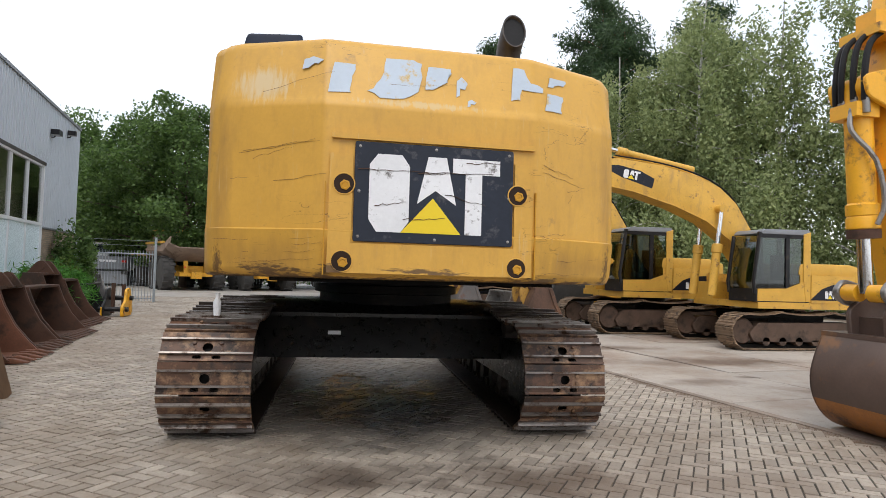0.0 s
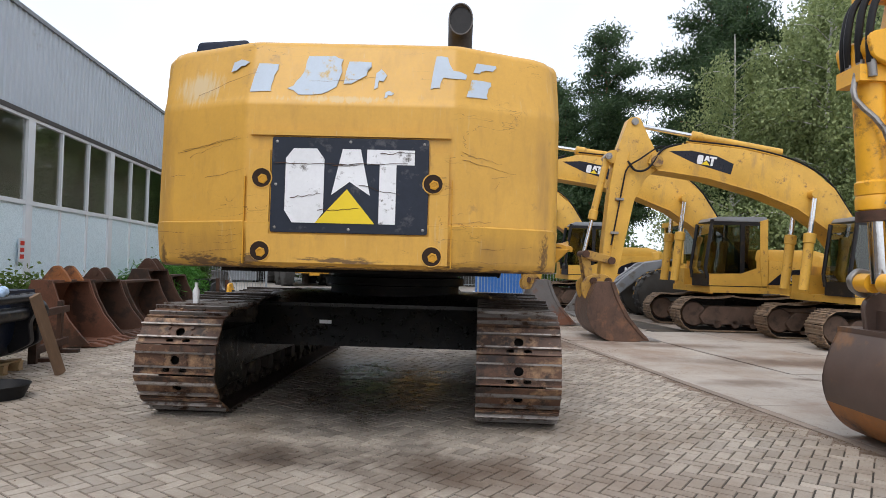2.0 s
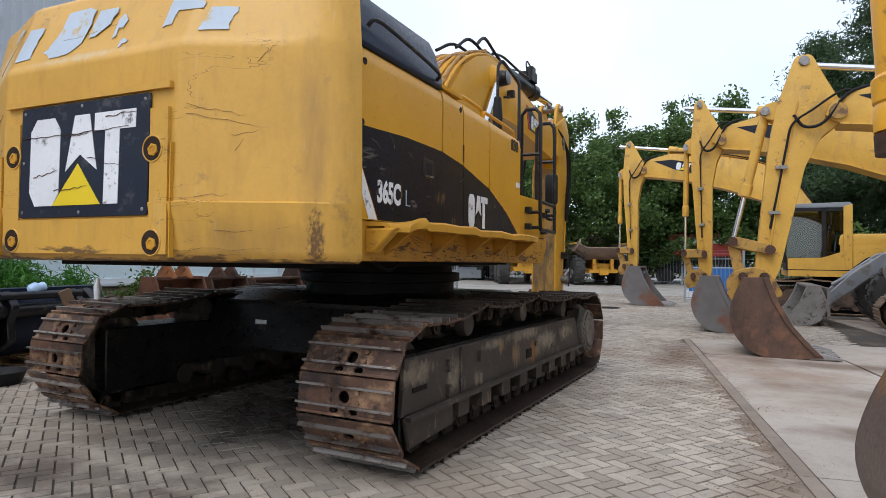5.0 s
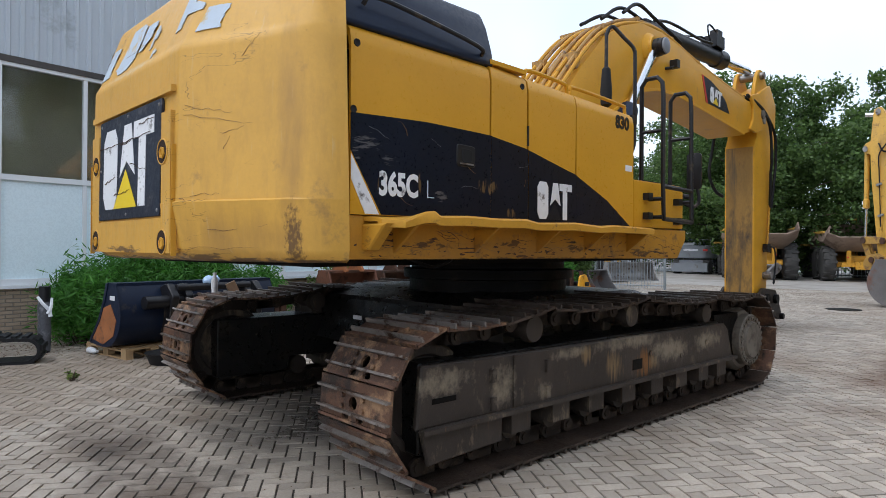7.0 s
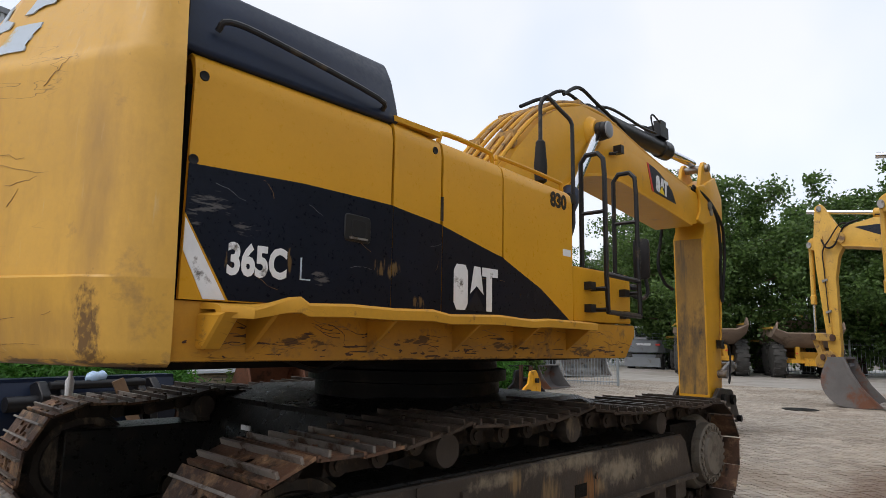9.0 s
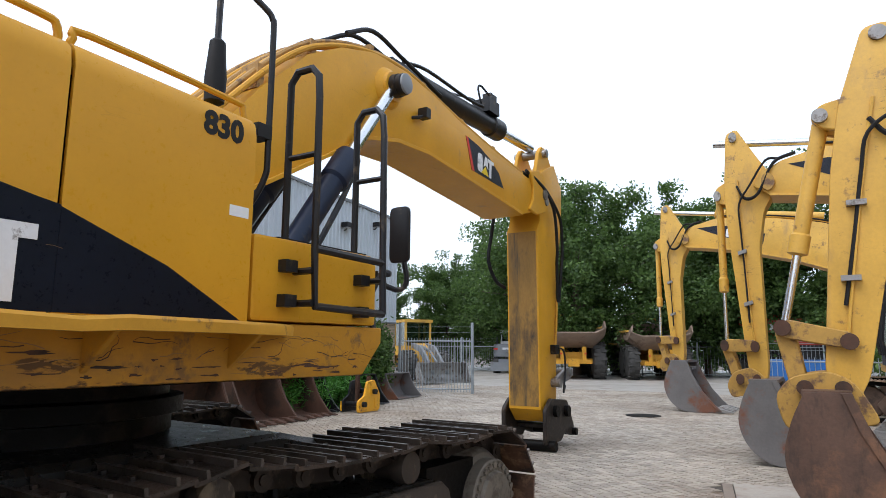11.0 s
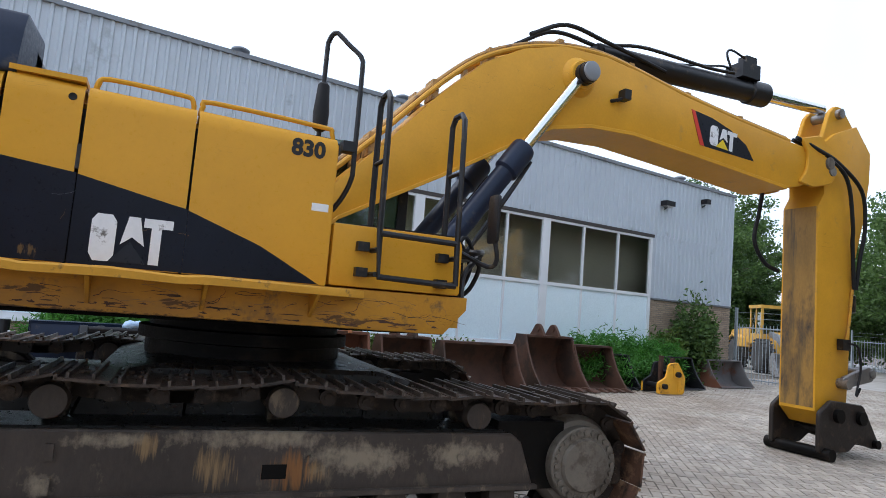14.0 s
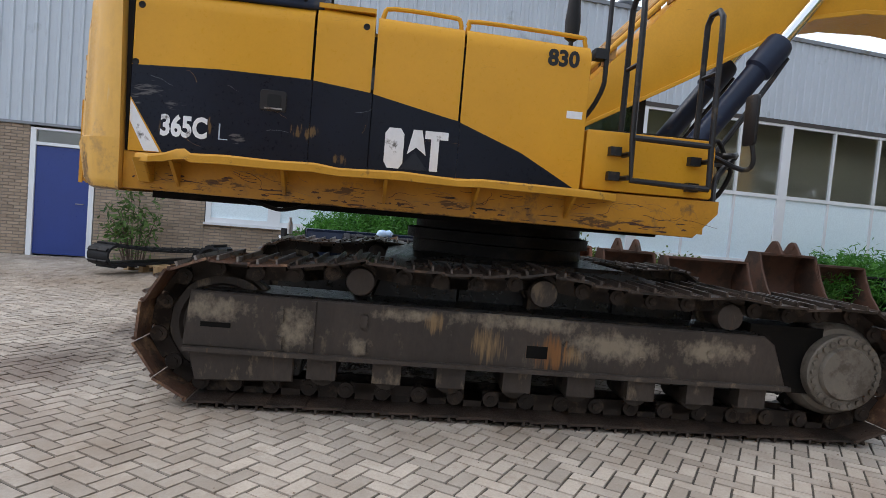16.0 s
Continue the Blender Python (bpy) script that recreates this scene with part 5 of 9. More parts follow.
# side panels on the right, and plain ones on the left
def panel(y0, y1, z0, z1, z1b=None, sgn=1, name="side_panel", slope=0.06):
    """A door panel on the side, its top edge rolled in."""
    xo = SX if sgn > 0 else 2 * CX - SX
    zt = z1 if z1b is None else z1b
    bm = bmesh.new()
    prof = [(0.0, 0.0, 0), (0.0, 0.9, 0), (-0.015, 0.97, 0), (-0.05, 1.0, 0), (-0.6, 1.0, 0.02), (-0.6, 1.0, 0), (-0.06, 1.0, -0.02), (-0.035, 0.95, -0.01), (-0.02, 0.88, 0), (-0.02, 0.0, 0)]
    rows = []
    for y, t in ((y0, z1), (y1, zt)):
        rows.append([bm.verts.new((xo + sgn * d, y, z0 + (t - z0) * f + e)) for d, f, e in prof])
    k = len(prof)
    for i in range(k):
        bm.faces.new((rows[0][i], rows[0][(i + 1) % k], rows[1][(i + 1) % k], rows[1][i]))
    bm.faces.new(rows[0][::-1])
    bm.faces.new(rows[1])
    return part(name, bm, "yellow_side", ex, "smooth yellow engine side panel")


edges = [(4.962, 6.065, 2.70, 2.70), (6.083, 6.455, 2.72, 2.70), (6.475, 7.05, 2.70, 2.685), (7.065, 7.925, 2.685, 2.66)]
for sgn in (1, -1):
    for y0, y1, za, zb in edges:
        panel(y0, y1, 1.69, za, zb, sgn)
part("deck", box(2 * CX - SX + 0.3, SX - 0.3, 4.95, 7.9, 2.60, 2.66, 0.02), "yellow_side", ex)
part("engine_core", box(2 * CX - SX + 0.08, SX - 0.08, 4.97, 7.90, 1.70, 2.58, 0.0), "rubber", ex)
part("front_bulkhead", box(0.75, SX - 0.02, 7.89, 7.935, 1.70, 2.62, 0.01), "yellow_side", ex)

# black sweep along the side panels
def sweep_top(y):
    p = [(4.92, 2.225), (5.5, 2.25), (6.05, 2.245), (6.44, 2.20), (7.05, 2.07), (7.5, 1.90), (7.89, 1.69)]
    for (a, za), (b, zb) in zip(p, p[1:]):
        if a <= y <= b:
            return za + (zb - za) * (y - a) / (b - a)
    return 1.69


for i, (y0, y1, za, zb) in enumerate(edges):
    n = 8
    top = [(y0 + (y1 - y0) * j / n, sweep_top(y0 + (y1 - y0) * j / n)) for j in range(n + 1)]
    top = [(a, b) for a, b in top if b > 1.697 or a < 7]
    if i < 3:
        top[-1] = (y1 + 0.014, top[-1][1])
    low = [(y1 + 0.014 if i < 3 else 7.88, 1.695), (5.17 if i == 0 else y0, 1.695)] + ([(4.962, 2.03)] if i == 0 else [])
    part("black_stripe", flat((top + low)[::-1], on_side(SX, 0, 0), 0.003), "sweep", ex, "scraped black sweep on the side panels")
part("white_stripe", flat([(4.965, 2.01), (4.965, 1.88), (5.06, 1.695), (5.155, 1.695)], on_side(SX, 0, 0), 0.003), "white", ex, "white slanted stripe")
for i in range(12):
    y, z = 5.0 + 2.3 * random.random() ** 1.5, random.uniform(1.74, 2.18)
    if z > sweep_top(y) - 0.06:
        continue
    a, pts = random.choice((0.1, 0.2, -0.3, 1.2, 1.9)) + random.uniform(-0.2, 0.2), []
    for j in range(random.randint(3, 6)):
        pts.append((SX + 0.003, y, z))
        a += random.uniform(-0.4, 0.4)
        y, z = y + 0.03 * math.cos(a), min(sweep_top(min(7.8, y)) - 0.02, max(1.71, z + 0.03 * math.sin(a)))
    part("scratch", tube(pts, 0.001, 4, 0, 0.0005), random.choice(("grey_paint", "scuff")), ex)
words("365C", 0.178, "white", ex, on_side(SX + 0.0045, 5.295, 1.86) @ Matrix.Diagonal((0.74, 1, 1, 1)), "model_number", 0.007)
words("L", 0.16, "grey_patch", ex, on_side(SX + 0.0045, 5.535, 1.85), "model_number", -0.004)
block_logo(on_side(SX + 0.004, 6.785, 1.855), 0.42, 0.265, ex, "white", "decal")
words("830", 0.145, "blackpaint", ex, on_side(SX + 0.002, 7.735, 2.555), "fleet_number", 0.006)
part("sticker", box(SX, SX + 0.002, 7.79, 7.90, 2.165, 2.215, 0), "white", ex)
latch = part("latch", prism(rounded([(5.755, 2.02), (5.925, 2.015), (5.925, 2.15), (5.755, 2.155)], 0.025), SX - 0.005, SX + 0.009, 0.004), "blackpaint", ex, "black door latch, its recess painted as a dark plate")
# raised black plate stands for the shade inside the latch recess
part("latch_pocket", prism(rounded([(5.80, 2.045), (5.89, 2.04), (5.89, 2.125), (5.80, 2.13)], 0.02), SX, SX + 0.0115, 0.002), "rubber", latch)
part("latch_handle", box(SX + 0.008, SX + 0.018, 5.785, 5.90, 2.03, 2.04, 0.004), "steel", latch)
for y, z in ((5.0, 2.60), (6.40, 2.62), (4.98, 2.245)):
    part("lock_hole", lathe((SX, y, z), (1, 0, 0), [(0.0, 0.022), (0.005, 0.020), (0.001, 0.012)], 12), "rubber", ex)
part("top_cap", box(SX - 0.35, SX - 0.012, 6.085, 6.455, 2.715, 2.745, 0.012), "yellow_side", ex)
part("hinge", box(SX, SX + 0.006, 6.455, 6.475, 2.22, 2.36, 0.002), "blackpaint", ex)

# dark hoods over the engine
for sgn, top, inner in ((1, 3.085, 0.78), (-1, 3.215, 0.60)):
    xo = SX - 0.012 if sgn > 0 else 2 * CX - SX + 0.05
    hood = prism(rounded([(0, 2.70), (-0.02, 2.80), (-0.075, 2.97), (-0.14, top), (-inner + 0.03, top + 0.03), (-inner, 2.70)], 0.03), 4.925, 6.12, 0.018, 2, axis="y")
    hood.transform(Matrix.Translation((xo, 0, 0)) @ Matrix.Diagonal((sgn, 1, 1, 1)))
    hd = part("hood", hood, "dark_paint", ex, "dark grey engine hood")
    if sgn > 0:
        part("grab_rail", tube([(xo - 0.005, 5.05, 2.82), (xo + 0.035, 5.08, 2.86), (xo + 0.04, 5.3, 2.855), (xo + 0.04, 5.92, 2.785), (xo - 0.005, 6.0, 2.75)], 0.014, 8, 4), "blackpaint", hd)
part("air_box", box(0.2, 1.2, 6.0, 6.12, 2.66, 2.98, 0.02), "grey_paint", ex)
def elbow(x, rows, seg=22):
    """A pipe whose rings turn from level to upright: rows of (y, z, ring direction in y and z, radius along it)."""
    bm_ = bmesh.new()
    rings_ = []
    for y, z, dy, dz, r_, w_ in rows:
        rings_.append([bm_.verts.new((x + w_ * math.cos(2 * math.pi * i / seg), y + dy * r_ * math.sin(2 * math.pi * i / seg), z + dz * r_ * math.sin(2 * math.pi * i / seg))) for i in range(seg)])
    for ra, rb in zip(rings_, rings_[1:]):
        for i in range(seg):
            bm_.faces.new((ra[i], ra[(i + 1) % seg], rb[(i + 1) % seg], rb[i]))
    bm_.faces.new(rings_[0][::-1])
    bm_.faces.new(rings_[-1])
    return bm_


part("exhaust_pipe", elbow(0.94, [(5.28, 2.98, 1, 0, 0.115, 0.115), (5.275, 3.22, 1, 0, 0.112, 0.11), (5.25, 3.31, 0.97, 0.24, 0.116, 0.11), (5.20, 3.41, 0.80, 0.60, 0.125, 0.11), (5.12, 3.48, 0.45, 0.89, 0.138, 0.11), (5.07, 3.505, 0.20, 0.98, 0.148, 0.11),
                                  (5.07, 3.505, 0.20, 0.98, 0.137, 0.099), (5.13, 3.47, 0.45, 0.89, 0.115, 0.096)]), "exhaust", ex, "scorched exhaust elbow open to the rear")
# black disc inside the opening stands for the dark of the pipe
part("exhaust_mouth", elbow(0.94, [(5.097, 3.493, 0.28, 0.96, 0.136, 0.098), (5.085, 3.498, 0.26, 0.965, 0.136, 0.098)]), "rubber", ex)

# walkway and its brackets
walk_rows = [(5.06, 0.16, -0.015), (5.16, 0.24, -0.02), (5.24, 0.215, 0.0), (5.32, 0.225, 0.03), (5.37, 0.245, 0.035), (5.41, 0.25, 0.01), (5.62, 0.255, 0.018), (5.90, 0.247, 0.012), (6.15, 0.262, 0.018), (6.30, 0.245, 0.0), (6.70, 0.262, 0.012), (7.05, 0.255, -0.004), (7.2, 0.268, 0.008), (7.6, 0.26, 0.004), (7.95, 0.20, 0.0), (8.18, 0.05, 0.0)]
bm = bmesh.new()
rows = [[bm.verts.new((SX + dx, y, z)) for dx, z in ((-0.02, 1.68), (0.05, 1.68), (out * 0.75, 1.68 + up * 0.5), (out - 0.008, 1.68 + up), (out, 1.668 + up), (out - 0.004, 1.63 + up * 0.6), (out - 0.02, 1.628 + up * 0.6), (out * 0.7, 1.66 + up * 0.5), (-0.02, 1.655))] for y, out, up in walk_rows]
for ra, rb in zip(rows, rows[1:]):
    for i in range(9):
        bm.faces.new((ra[i], ra[(i + 1) % 9], rb[(i + 1) % 9], rb[i]))
bm.faces.new(rows[0][::-1])
bm.faces.new(rows[-1])
part("walkway", bm, "yellow_worn", ex, "narrow yellow side walkway with a bent edge")
for y in (5.28, 5.95, 6.6, 7.2, 7.85):
    part("bracket", prism([(SX - 0.03, 1.47), (SX + 0.20, 1.635), (SX - 0.03, 1.635)], y - 0.012, y + 0.012, 0.003, axis="y"), "skirt", ex)
part("walkway_end", prism([(SX - 0.02, 1.5), (SX + 0.05, 1.5), (SX + 0.2, 1.64), (SX - 0.02, 1.64)], 5.05, 5.13, 0.01, axis="y"), "yellow_worn", ex)

part("loose_hose", tube([(1.38, 5.52, 1.47), (1.39, 5.665, 1.445), (1.39, 5.80, 1.40), (1.39, 5.90, 1.385), (1.38, 6.03, 1.42), (1.38, 6.10, 1.47)], 0.014, 6, 4), "rubber", ex)

# tool box and steps in front of the panels
tb = part("tool_box", prism(rounded([(7.95, 1.70), (8.90, 1.70), (8.90, 2.06), (8.86, 2.11), (7.95, 2.11)], 0.02), 0.82, SX - 0.01, 0.015, 2), "yellow_side", ex, "yellow tool box with a step ladder")
part("top_mat", box(0.86, SX - 0.06, 8.15, 8.86, 2.112, 2.125, 0.004), "rubber", tb)
lx = SX + 0.13
ladder = part("ladder", tube([(lx, 8.80, 1.76), (lx, 8.24, 1.775), (lx, 8.225, 2.05), (lx, 8.22, 2.85), (lx - 0.01, 8.22, 2.97), (lx - 0.06, 8.22, 3.02), (lx - 0.17, 8.22, 3.02), (lx - 0.22, 8.22, 2.96), (lx - 0.22, 8.22, 2.12)], 0.021, 8), "blackpaint", ex, "black tube ladder on the tool box")
part("side_rail", tube([(lx, 8.80, 1.76), (lx, 8.79, 2.06), (lx, 8.78, 2.80), (lx - 0.01, 8.78, 2.93), (lx - 0.06, 8.78, 2.98), (lx - 0.17, 8.78, 2.98), (lx - 0.22, 8.78, 2.92), (lx - 0.22, 8.78, 2.12)], 0.021, 8), "blackpaint", ladder)
for p, q, r_ in (((lx, 8.23, 2.06), (lx, 8.79, 2.05), 0.02), ((lx, 8.22, 2.55), (lx - 0.22, 8.22, 2.55), 0.016), ((lx, 8.78, 2.55), (lx - 0.22, 8.78, 2.55), 0.016)):
    part("rung", tube([p, q], r_, 8), "blackpaint", ladder)
for y, z in ((8.22, 1.95), (8.22, 1.79), (8.79, 1.95), (8.79, 1.77)):
    part("stay", tube([(SX - 0.02, y, z), (lx, y, z)], 0.018, 6), "blackpaint", ladder)
for y, z in ((8.14, 1.97), (8.14, 1.80), (8.72, 1.95), (8.72, 1.77)):
    part("ladder_foot", box(SX - 0.012, SX + 0.05, y - 0.03, y + 0.05, z - 0.03, z + 0.03, 0.008), "blackpaint", tb)

# hand rails on the deck
part("hand_rail", tube([(1.66, 6.50, 2.66), (1.67, 6.51, 2.74), (1.67, 6.57, 2.775), (1.67, 6.95, 2.765), (1.67, 7.02, 2.74), (1.66, 7.03, 2.64)], 0.016, 8, 3), "yellow_side", ex)
part("hand_rail", tube([(1.66, 7.07, 2.66), (1.67, 7.08, 2.72), (1.67, 7.14, 2.755), (1.67, 7.82, 2.735), (1.67, 7.89, 2.71), (1.66, 7.91, 2.60)], 0.016, 8, 3), "yellow_side", ex)
rail_r, rail_f = Vector((1.513, 7.837, 0)), Vector((1.678, 8.056, 0))
part("tall_rail", tube([rail_r.lerp(rail_f, g) + Vector((0, 0, z)) for g, z in ((0, 2.60), (0, 3.30), (0.02, 3.38), (0.10, 3.43), (0.22, 3.445), (0.35, 3.42), (0.60, 3.355), (0.88, 3.29), (0.97, 3.25), (1, 3.17), (1, 2.55), (0.98, 2.42), (0.80, 2.30), (0.55, 2.20))], 0.017, 8, 3), "blackpaint", ex, "tall black hand rail")
part("rail_clamp", box(1.60, 1.70, 7.97, 8.06, 2.60, 2.67, 0.012), "blackpaint", ex)
part("rubber_grip", lathe((1.513, 7.837, 2.74), (0, 0, 1), [(0, 0.02), (0.02, 0.05), (0.14, 0.055), (0.26, 0.045), (0.33, 0.04), (0.35, 0.02)], 12), "rubber", ex)
part("rear_rail", tube([(0.75, 7.05, 2.66), (0.75, 7.04, 2.84), (0.75, 7.24, 2.86), (0.75, 7.26, 2.66)], 0.014, 8), "blackpaint", ex)
part("filler_cap", lathe((1.2, 7.35, 2.66), (0, 0, 1), [(0, 0.06), (0.03, 0.06), (0.04, 0.04), (0.06, 0.03)], 14), "yellow_side", ex)
hose = tube([(1.70, 8.98, 2.02), (1.74, 9.02, 2.02), (1.60, 9.12, 2.03), (1.62, 8.98, 1.86), (1.70, 8.93, 1.66)], 0.022, 8, 5)
part("drain_pipe", hose, "blackpaint", ex)

# operator's cab on the far side
cab = part("cab", box(-1.48, -0.45, 7.35, 9.25, 1.72, 2.30, 0.05, 2), "blackpaint", ex, "operator's cab with black pillars")
part("cab_roof", box(-1.48, -0.45, 7.35, 9.25, 3.03, 3.15, 0.05, 2), "blackpaint", cab)
for x in (-1.43, -0.5):
    for y in (7.42, 8.3, 9.18):
        part("pillar", box(x - 0.04, x + 0.04, y - 0.05, y + 0.05, 2.25, 3.06, 0.015), "blackpaint", cab)
for x in (-1.45, -0.48):
    part("cab_window", box(x - 0.004, x + 0.004, 7.45, 9.15, 2.28, 3.2, 0), "cab_glass", cab)
part("cab_window", box(-1.42, -0.5, 9.2, 9.208, 2.1, 3.2, 0), "cab_glass", cab)
part("cab_base", box(-1.5, -0.42, 7.3, 9.2, 1.66, 1.73, 0.02), "yellow_side", cab)
part("operator_seat", join(box(-1.2, -0.72, 7.95, 8.4, 2.05, 2.2, 0.05, 2), box(-1.2, -0.72, 7.85, 7.98, 2.15, 2.85, 0.05, 2)), "rubber", cab)
mr = part("mirror_arm", tube([(1.60, 8.95, 2.02), (1.72, 9.12, 1.93), (1.78, 9.16, 1.98), (1.77, 9.14, 2.12)], 0.018, 8, 3), "blackpaint", ex)
part("mirror", prism(rounded([(1.66, 2.10), (1.82, 2.10), (1.82, 2.46), (1.66, 2.46)], 0.04), 9.122, 9.148, 0.008, 2, axis="y"), "blackpaint", mr, "black rear-view mirror")
for i, (x, r_) in enumerate(((1.02, 0.024), (1.10, 0.024), (1.28, 0.02), (1.45, 0.018))):
    part("deck_hose", tube([(x, 8.88, 1.80), (x + 0.02, 9.02, 2.06 + 0.03 * i), (x - 0.03, 9.16, 2.12 - 0.04 * i), (x - 0.08, 9.22, 1.92), (x - 0.16, 9.16, 1.74), (x - 0.22, 9.02, 1.70)], r_, 8, 5), "rubber", ex)

# boom
BW = 0.39
boom_low = [(7.75, 1.85), (8.28, 2.27), (9.27, 2.80), (10.05, 3.24), (10.5, 3.49), (11.0, 3.60), (11.6, 3.63), (12.42, 3.57), (13.3, 3.49), (14.2, 3.42)]
boom_tip = [(14.55, 3.50), (14.75, 3.62), (15.05, 3.66), (15.22, 3.78), (15.22, 3.95), (15.05, 4.06)]
boom_top = [(14.45, 4.02), (13.3, 4.13), (12.38, 4.24), (11.7, 4.36), (11.2, 4.42), (10.6, 4.40), (10.1, 4.25), (9.65, 4.00), (9.14, 3.53), (8.71, 3.06), (8.2, 2.55), (7.62, 2.05)]
boom = part("boom", prism(boom_low + boom_tip + boom_top, CX - BW + 0.17, CX + BW, 0.025, 2), "yellow_boom", ex, "curved yellow main boom")
part("flange", prism([(7.9, 1.93), (8.28, 2.25), (9.27, 2.78), (10.05, 3.22), (10.5, 3.47), (11.0, 3.58), (11.6, 3.61), (12.42, 3.55), (14.2, 3.40), (14.2, 3.44), (12.42, 3.59), (11.6, 3.65), (11.0, 3.62), (10.5, 3.51), (10.05, 3.26), (9.27, 2.82), (8.28, 2.29)], CX - BW + 0.14, CX + BW + 0.035, 0.004), "yellow_boom", boom)
part("foot_bracket", join(box(CX - 0.62, CX - 0.48, 7.45, 8.2, 1.65, 2.25, 0.05, 2), box(CX + 0.48, CX + 0.62, 7.45, 8.2, 1.65, 2.25, 0.05, 2), cyl((CX - 0.66, 7.8, 1.97), (CX + 0.66, 7.8, 1.97), 0.09, 18)), "yellow_worn", ex)
PIN = (10.82, 4.10)
for s in (-1, 1):
    part("pin_cover", lathe((CX + s * 0.635, *PIN), (s, 0, 0), [(0, 0.105), (0.018, 0.10), (0.024, 0.085), (0.024, 0.01)], 20), "grey_paint", boom)
part("main_pin", join(cyl((CX - 0.64, *PIN), (CX + 0.64, *PIN), 0.085, 20), *[lathe((CX + s * 0.54, *PIN), (s, 0, 0), [(0, 0.11), (0.08, 0.11), (0.10, 0.085), (0.10, 0.02)], 20) for s in (-1, 1)]), "blackpaint", boom)
for s in (-1, 1):
    part("pin_boss", lathe((CX + s * BW, *PIN), (s, 0, 0), [(-0.01, 0.22), (0.03, 0.20), (0.06, 0.16), (0.1, 0.15)], 24), "yellow_boom", boom)
for s in (-1, 1):
    xb = CX + s * 0.47
    foot, head = Vector((xb, 9.02, 1.72)), Vector((xb, *PIN))
    d = (head - foot).normalized()
    ctop = foot + d * 1.86
    cylp = part("boom_cylinder", join(cyl(foot, ctop, 0.105, 24), lathe(ctop - d * 0.36, d, [(0, 0.105), (0.03, 0.132), (0.32, 0.132), (0.36, 0.12), (0.37, 0.07)], 24), cyl(foot - Vector((0.1, 0, 0)), foot + Vector((0.1, 0, 0)), 0.14, 18)), "dark_paint", ex, "dark grey boom cylinder")
    part("rod", cyl(ctop, head, 0.062, 24), "chrome", cylp, "chromed rod")
    part("rod_eye", cyl(head - Vector((0.09, 0, 0)), head + Vector((0.09, 0, 0)), 0.118, 20), "blackpaint", cylp)
    for k, off in enumerate((0.16, 0.20)):
        o = Vector((s * 0.04, 0.14 + off * 0.3, -0.02))
        part("oil_pipe", tube([foot + d * 0.1 + o, foot + d * (0.5 + 0.1 * k) + o + Vector((0, 0.03, 0)), foot + d * (1.05 + 0.2 * k) + o, ctop - d * (0.15 - 0.05 * k) + Vector((0, 0.15, -0.05))], 0.018, 6, 4), "blackpaint", cylp)
part("cylinder_foot", join(box(CX - 0.8, CX + 0.8, 8.85, 9.28, 1.45, 1.72, 0.05, 2), *[box(CX + s * 0.30 - 0.16, CX + s * 0.30 - 0.11, 8.88, 9.18, 1.5, 1.86, 0.03) for s in (-1, 1)]), "yellow_worn", ex)
part("cable_tray", box(0.75, 1.55, 8.95, 9.15, 1.98, 2.06, 0.02), "blackpaint", ex)

# pipes along the top of the boom
def boom_top_at(y):
    for (a, za), (b, zb) in zip(boom_top, boom_top[1:]):
        if b <= y <= a:
            return zb + (za - zb) * (y - b) / (a - b)
    return 2.5


def pipe_lift(y):
    """The pipes stand off the boom's foot and lie close on its crest."""
    return 0.05 + 0.11 * max(0.0, min(1.0, (10.2 - y) / 1.2))


for i, u in enumerate((-0.30, -0.19, -0.08, 0.08, 0.19, 0.30, 0.36)):
    pts = [(CX + u, y, boom_top_at(y) + pipe_lift(y) + 0.012 * (i % 2) - (0.035 if i == 6 else 0)) for y in (8.0, 8.4, 8.8, 9.2, 9.6, 10.0, 10.4, 10.8, 11.2, 11.6, 12.2, 12.8, 13.4, 13.9, 14.3)]
    part("boom_pipe", tube(pts, 0.026, 8, 3), "pipe_brown" if i % 2 else "yellow_worn", boom)
for y in (8.55, 9.15, 9.75, 10.6, 11.6, 12.5, 13.4):
    z = boom_top_at(y)
    for s in (-1, 1):
        part("pipe_clamp", box(CX + s * 0.245 - 0.10, CX + s * 0.245 + 0.10, y - 0.035, y + 0.035, z - 0.02, z + pipe_lift(y) + 0.035, 0.012), "pipe_brown", boom)
for i, (u, h) in enumerate(((-0.34, 0.22), (0.0, 0.26), (0.34, 0.24))):
    pts = [(CX + u, 10.2, boom_top_at(10.2) + 0.16), (CX + u * 0.8, 10.7, boom_top_at(10.7) + h + 0.05), (CX + u * 0.6, 11.3, boom_top_at(11.3) + h + 0.03), (CX + u * 0.5, 11.9, boom_top_at(11.9) + h + 0.05), (CX + u * 0.4, 12.3, boom_top_at(12.3) + 0.32)]
    part("boom_hose", tube(pts, 0.024, 8, 5), "rubber", boom)
part("work_lamp", join(box(CX + BW + 0.03, CX + BW + 0.15, 11.36, 11.45, 3.95, 4.06, 0.015), tube([(CX + BW, 11.28, 3.94), (CX + BW + 0.08, 11.32, 3.94), (CX + BW + 0.09, 11.38, 3.97)], 0.02, 6)), "blackpaint", boom)
DL = on_side(CX + BW + 0.0012, 0, 0)
bl = part("boom_decal", flat([(12.50, 4.10), (12.66, 3.70), (13.60, 3.66), (13.45, 3.84), (13.18, 3.97), (12.85, 4.06)], DL, 0.003), "decal", boom, "black boom decal with a red edge")
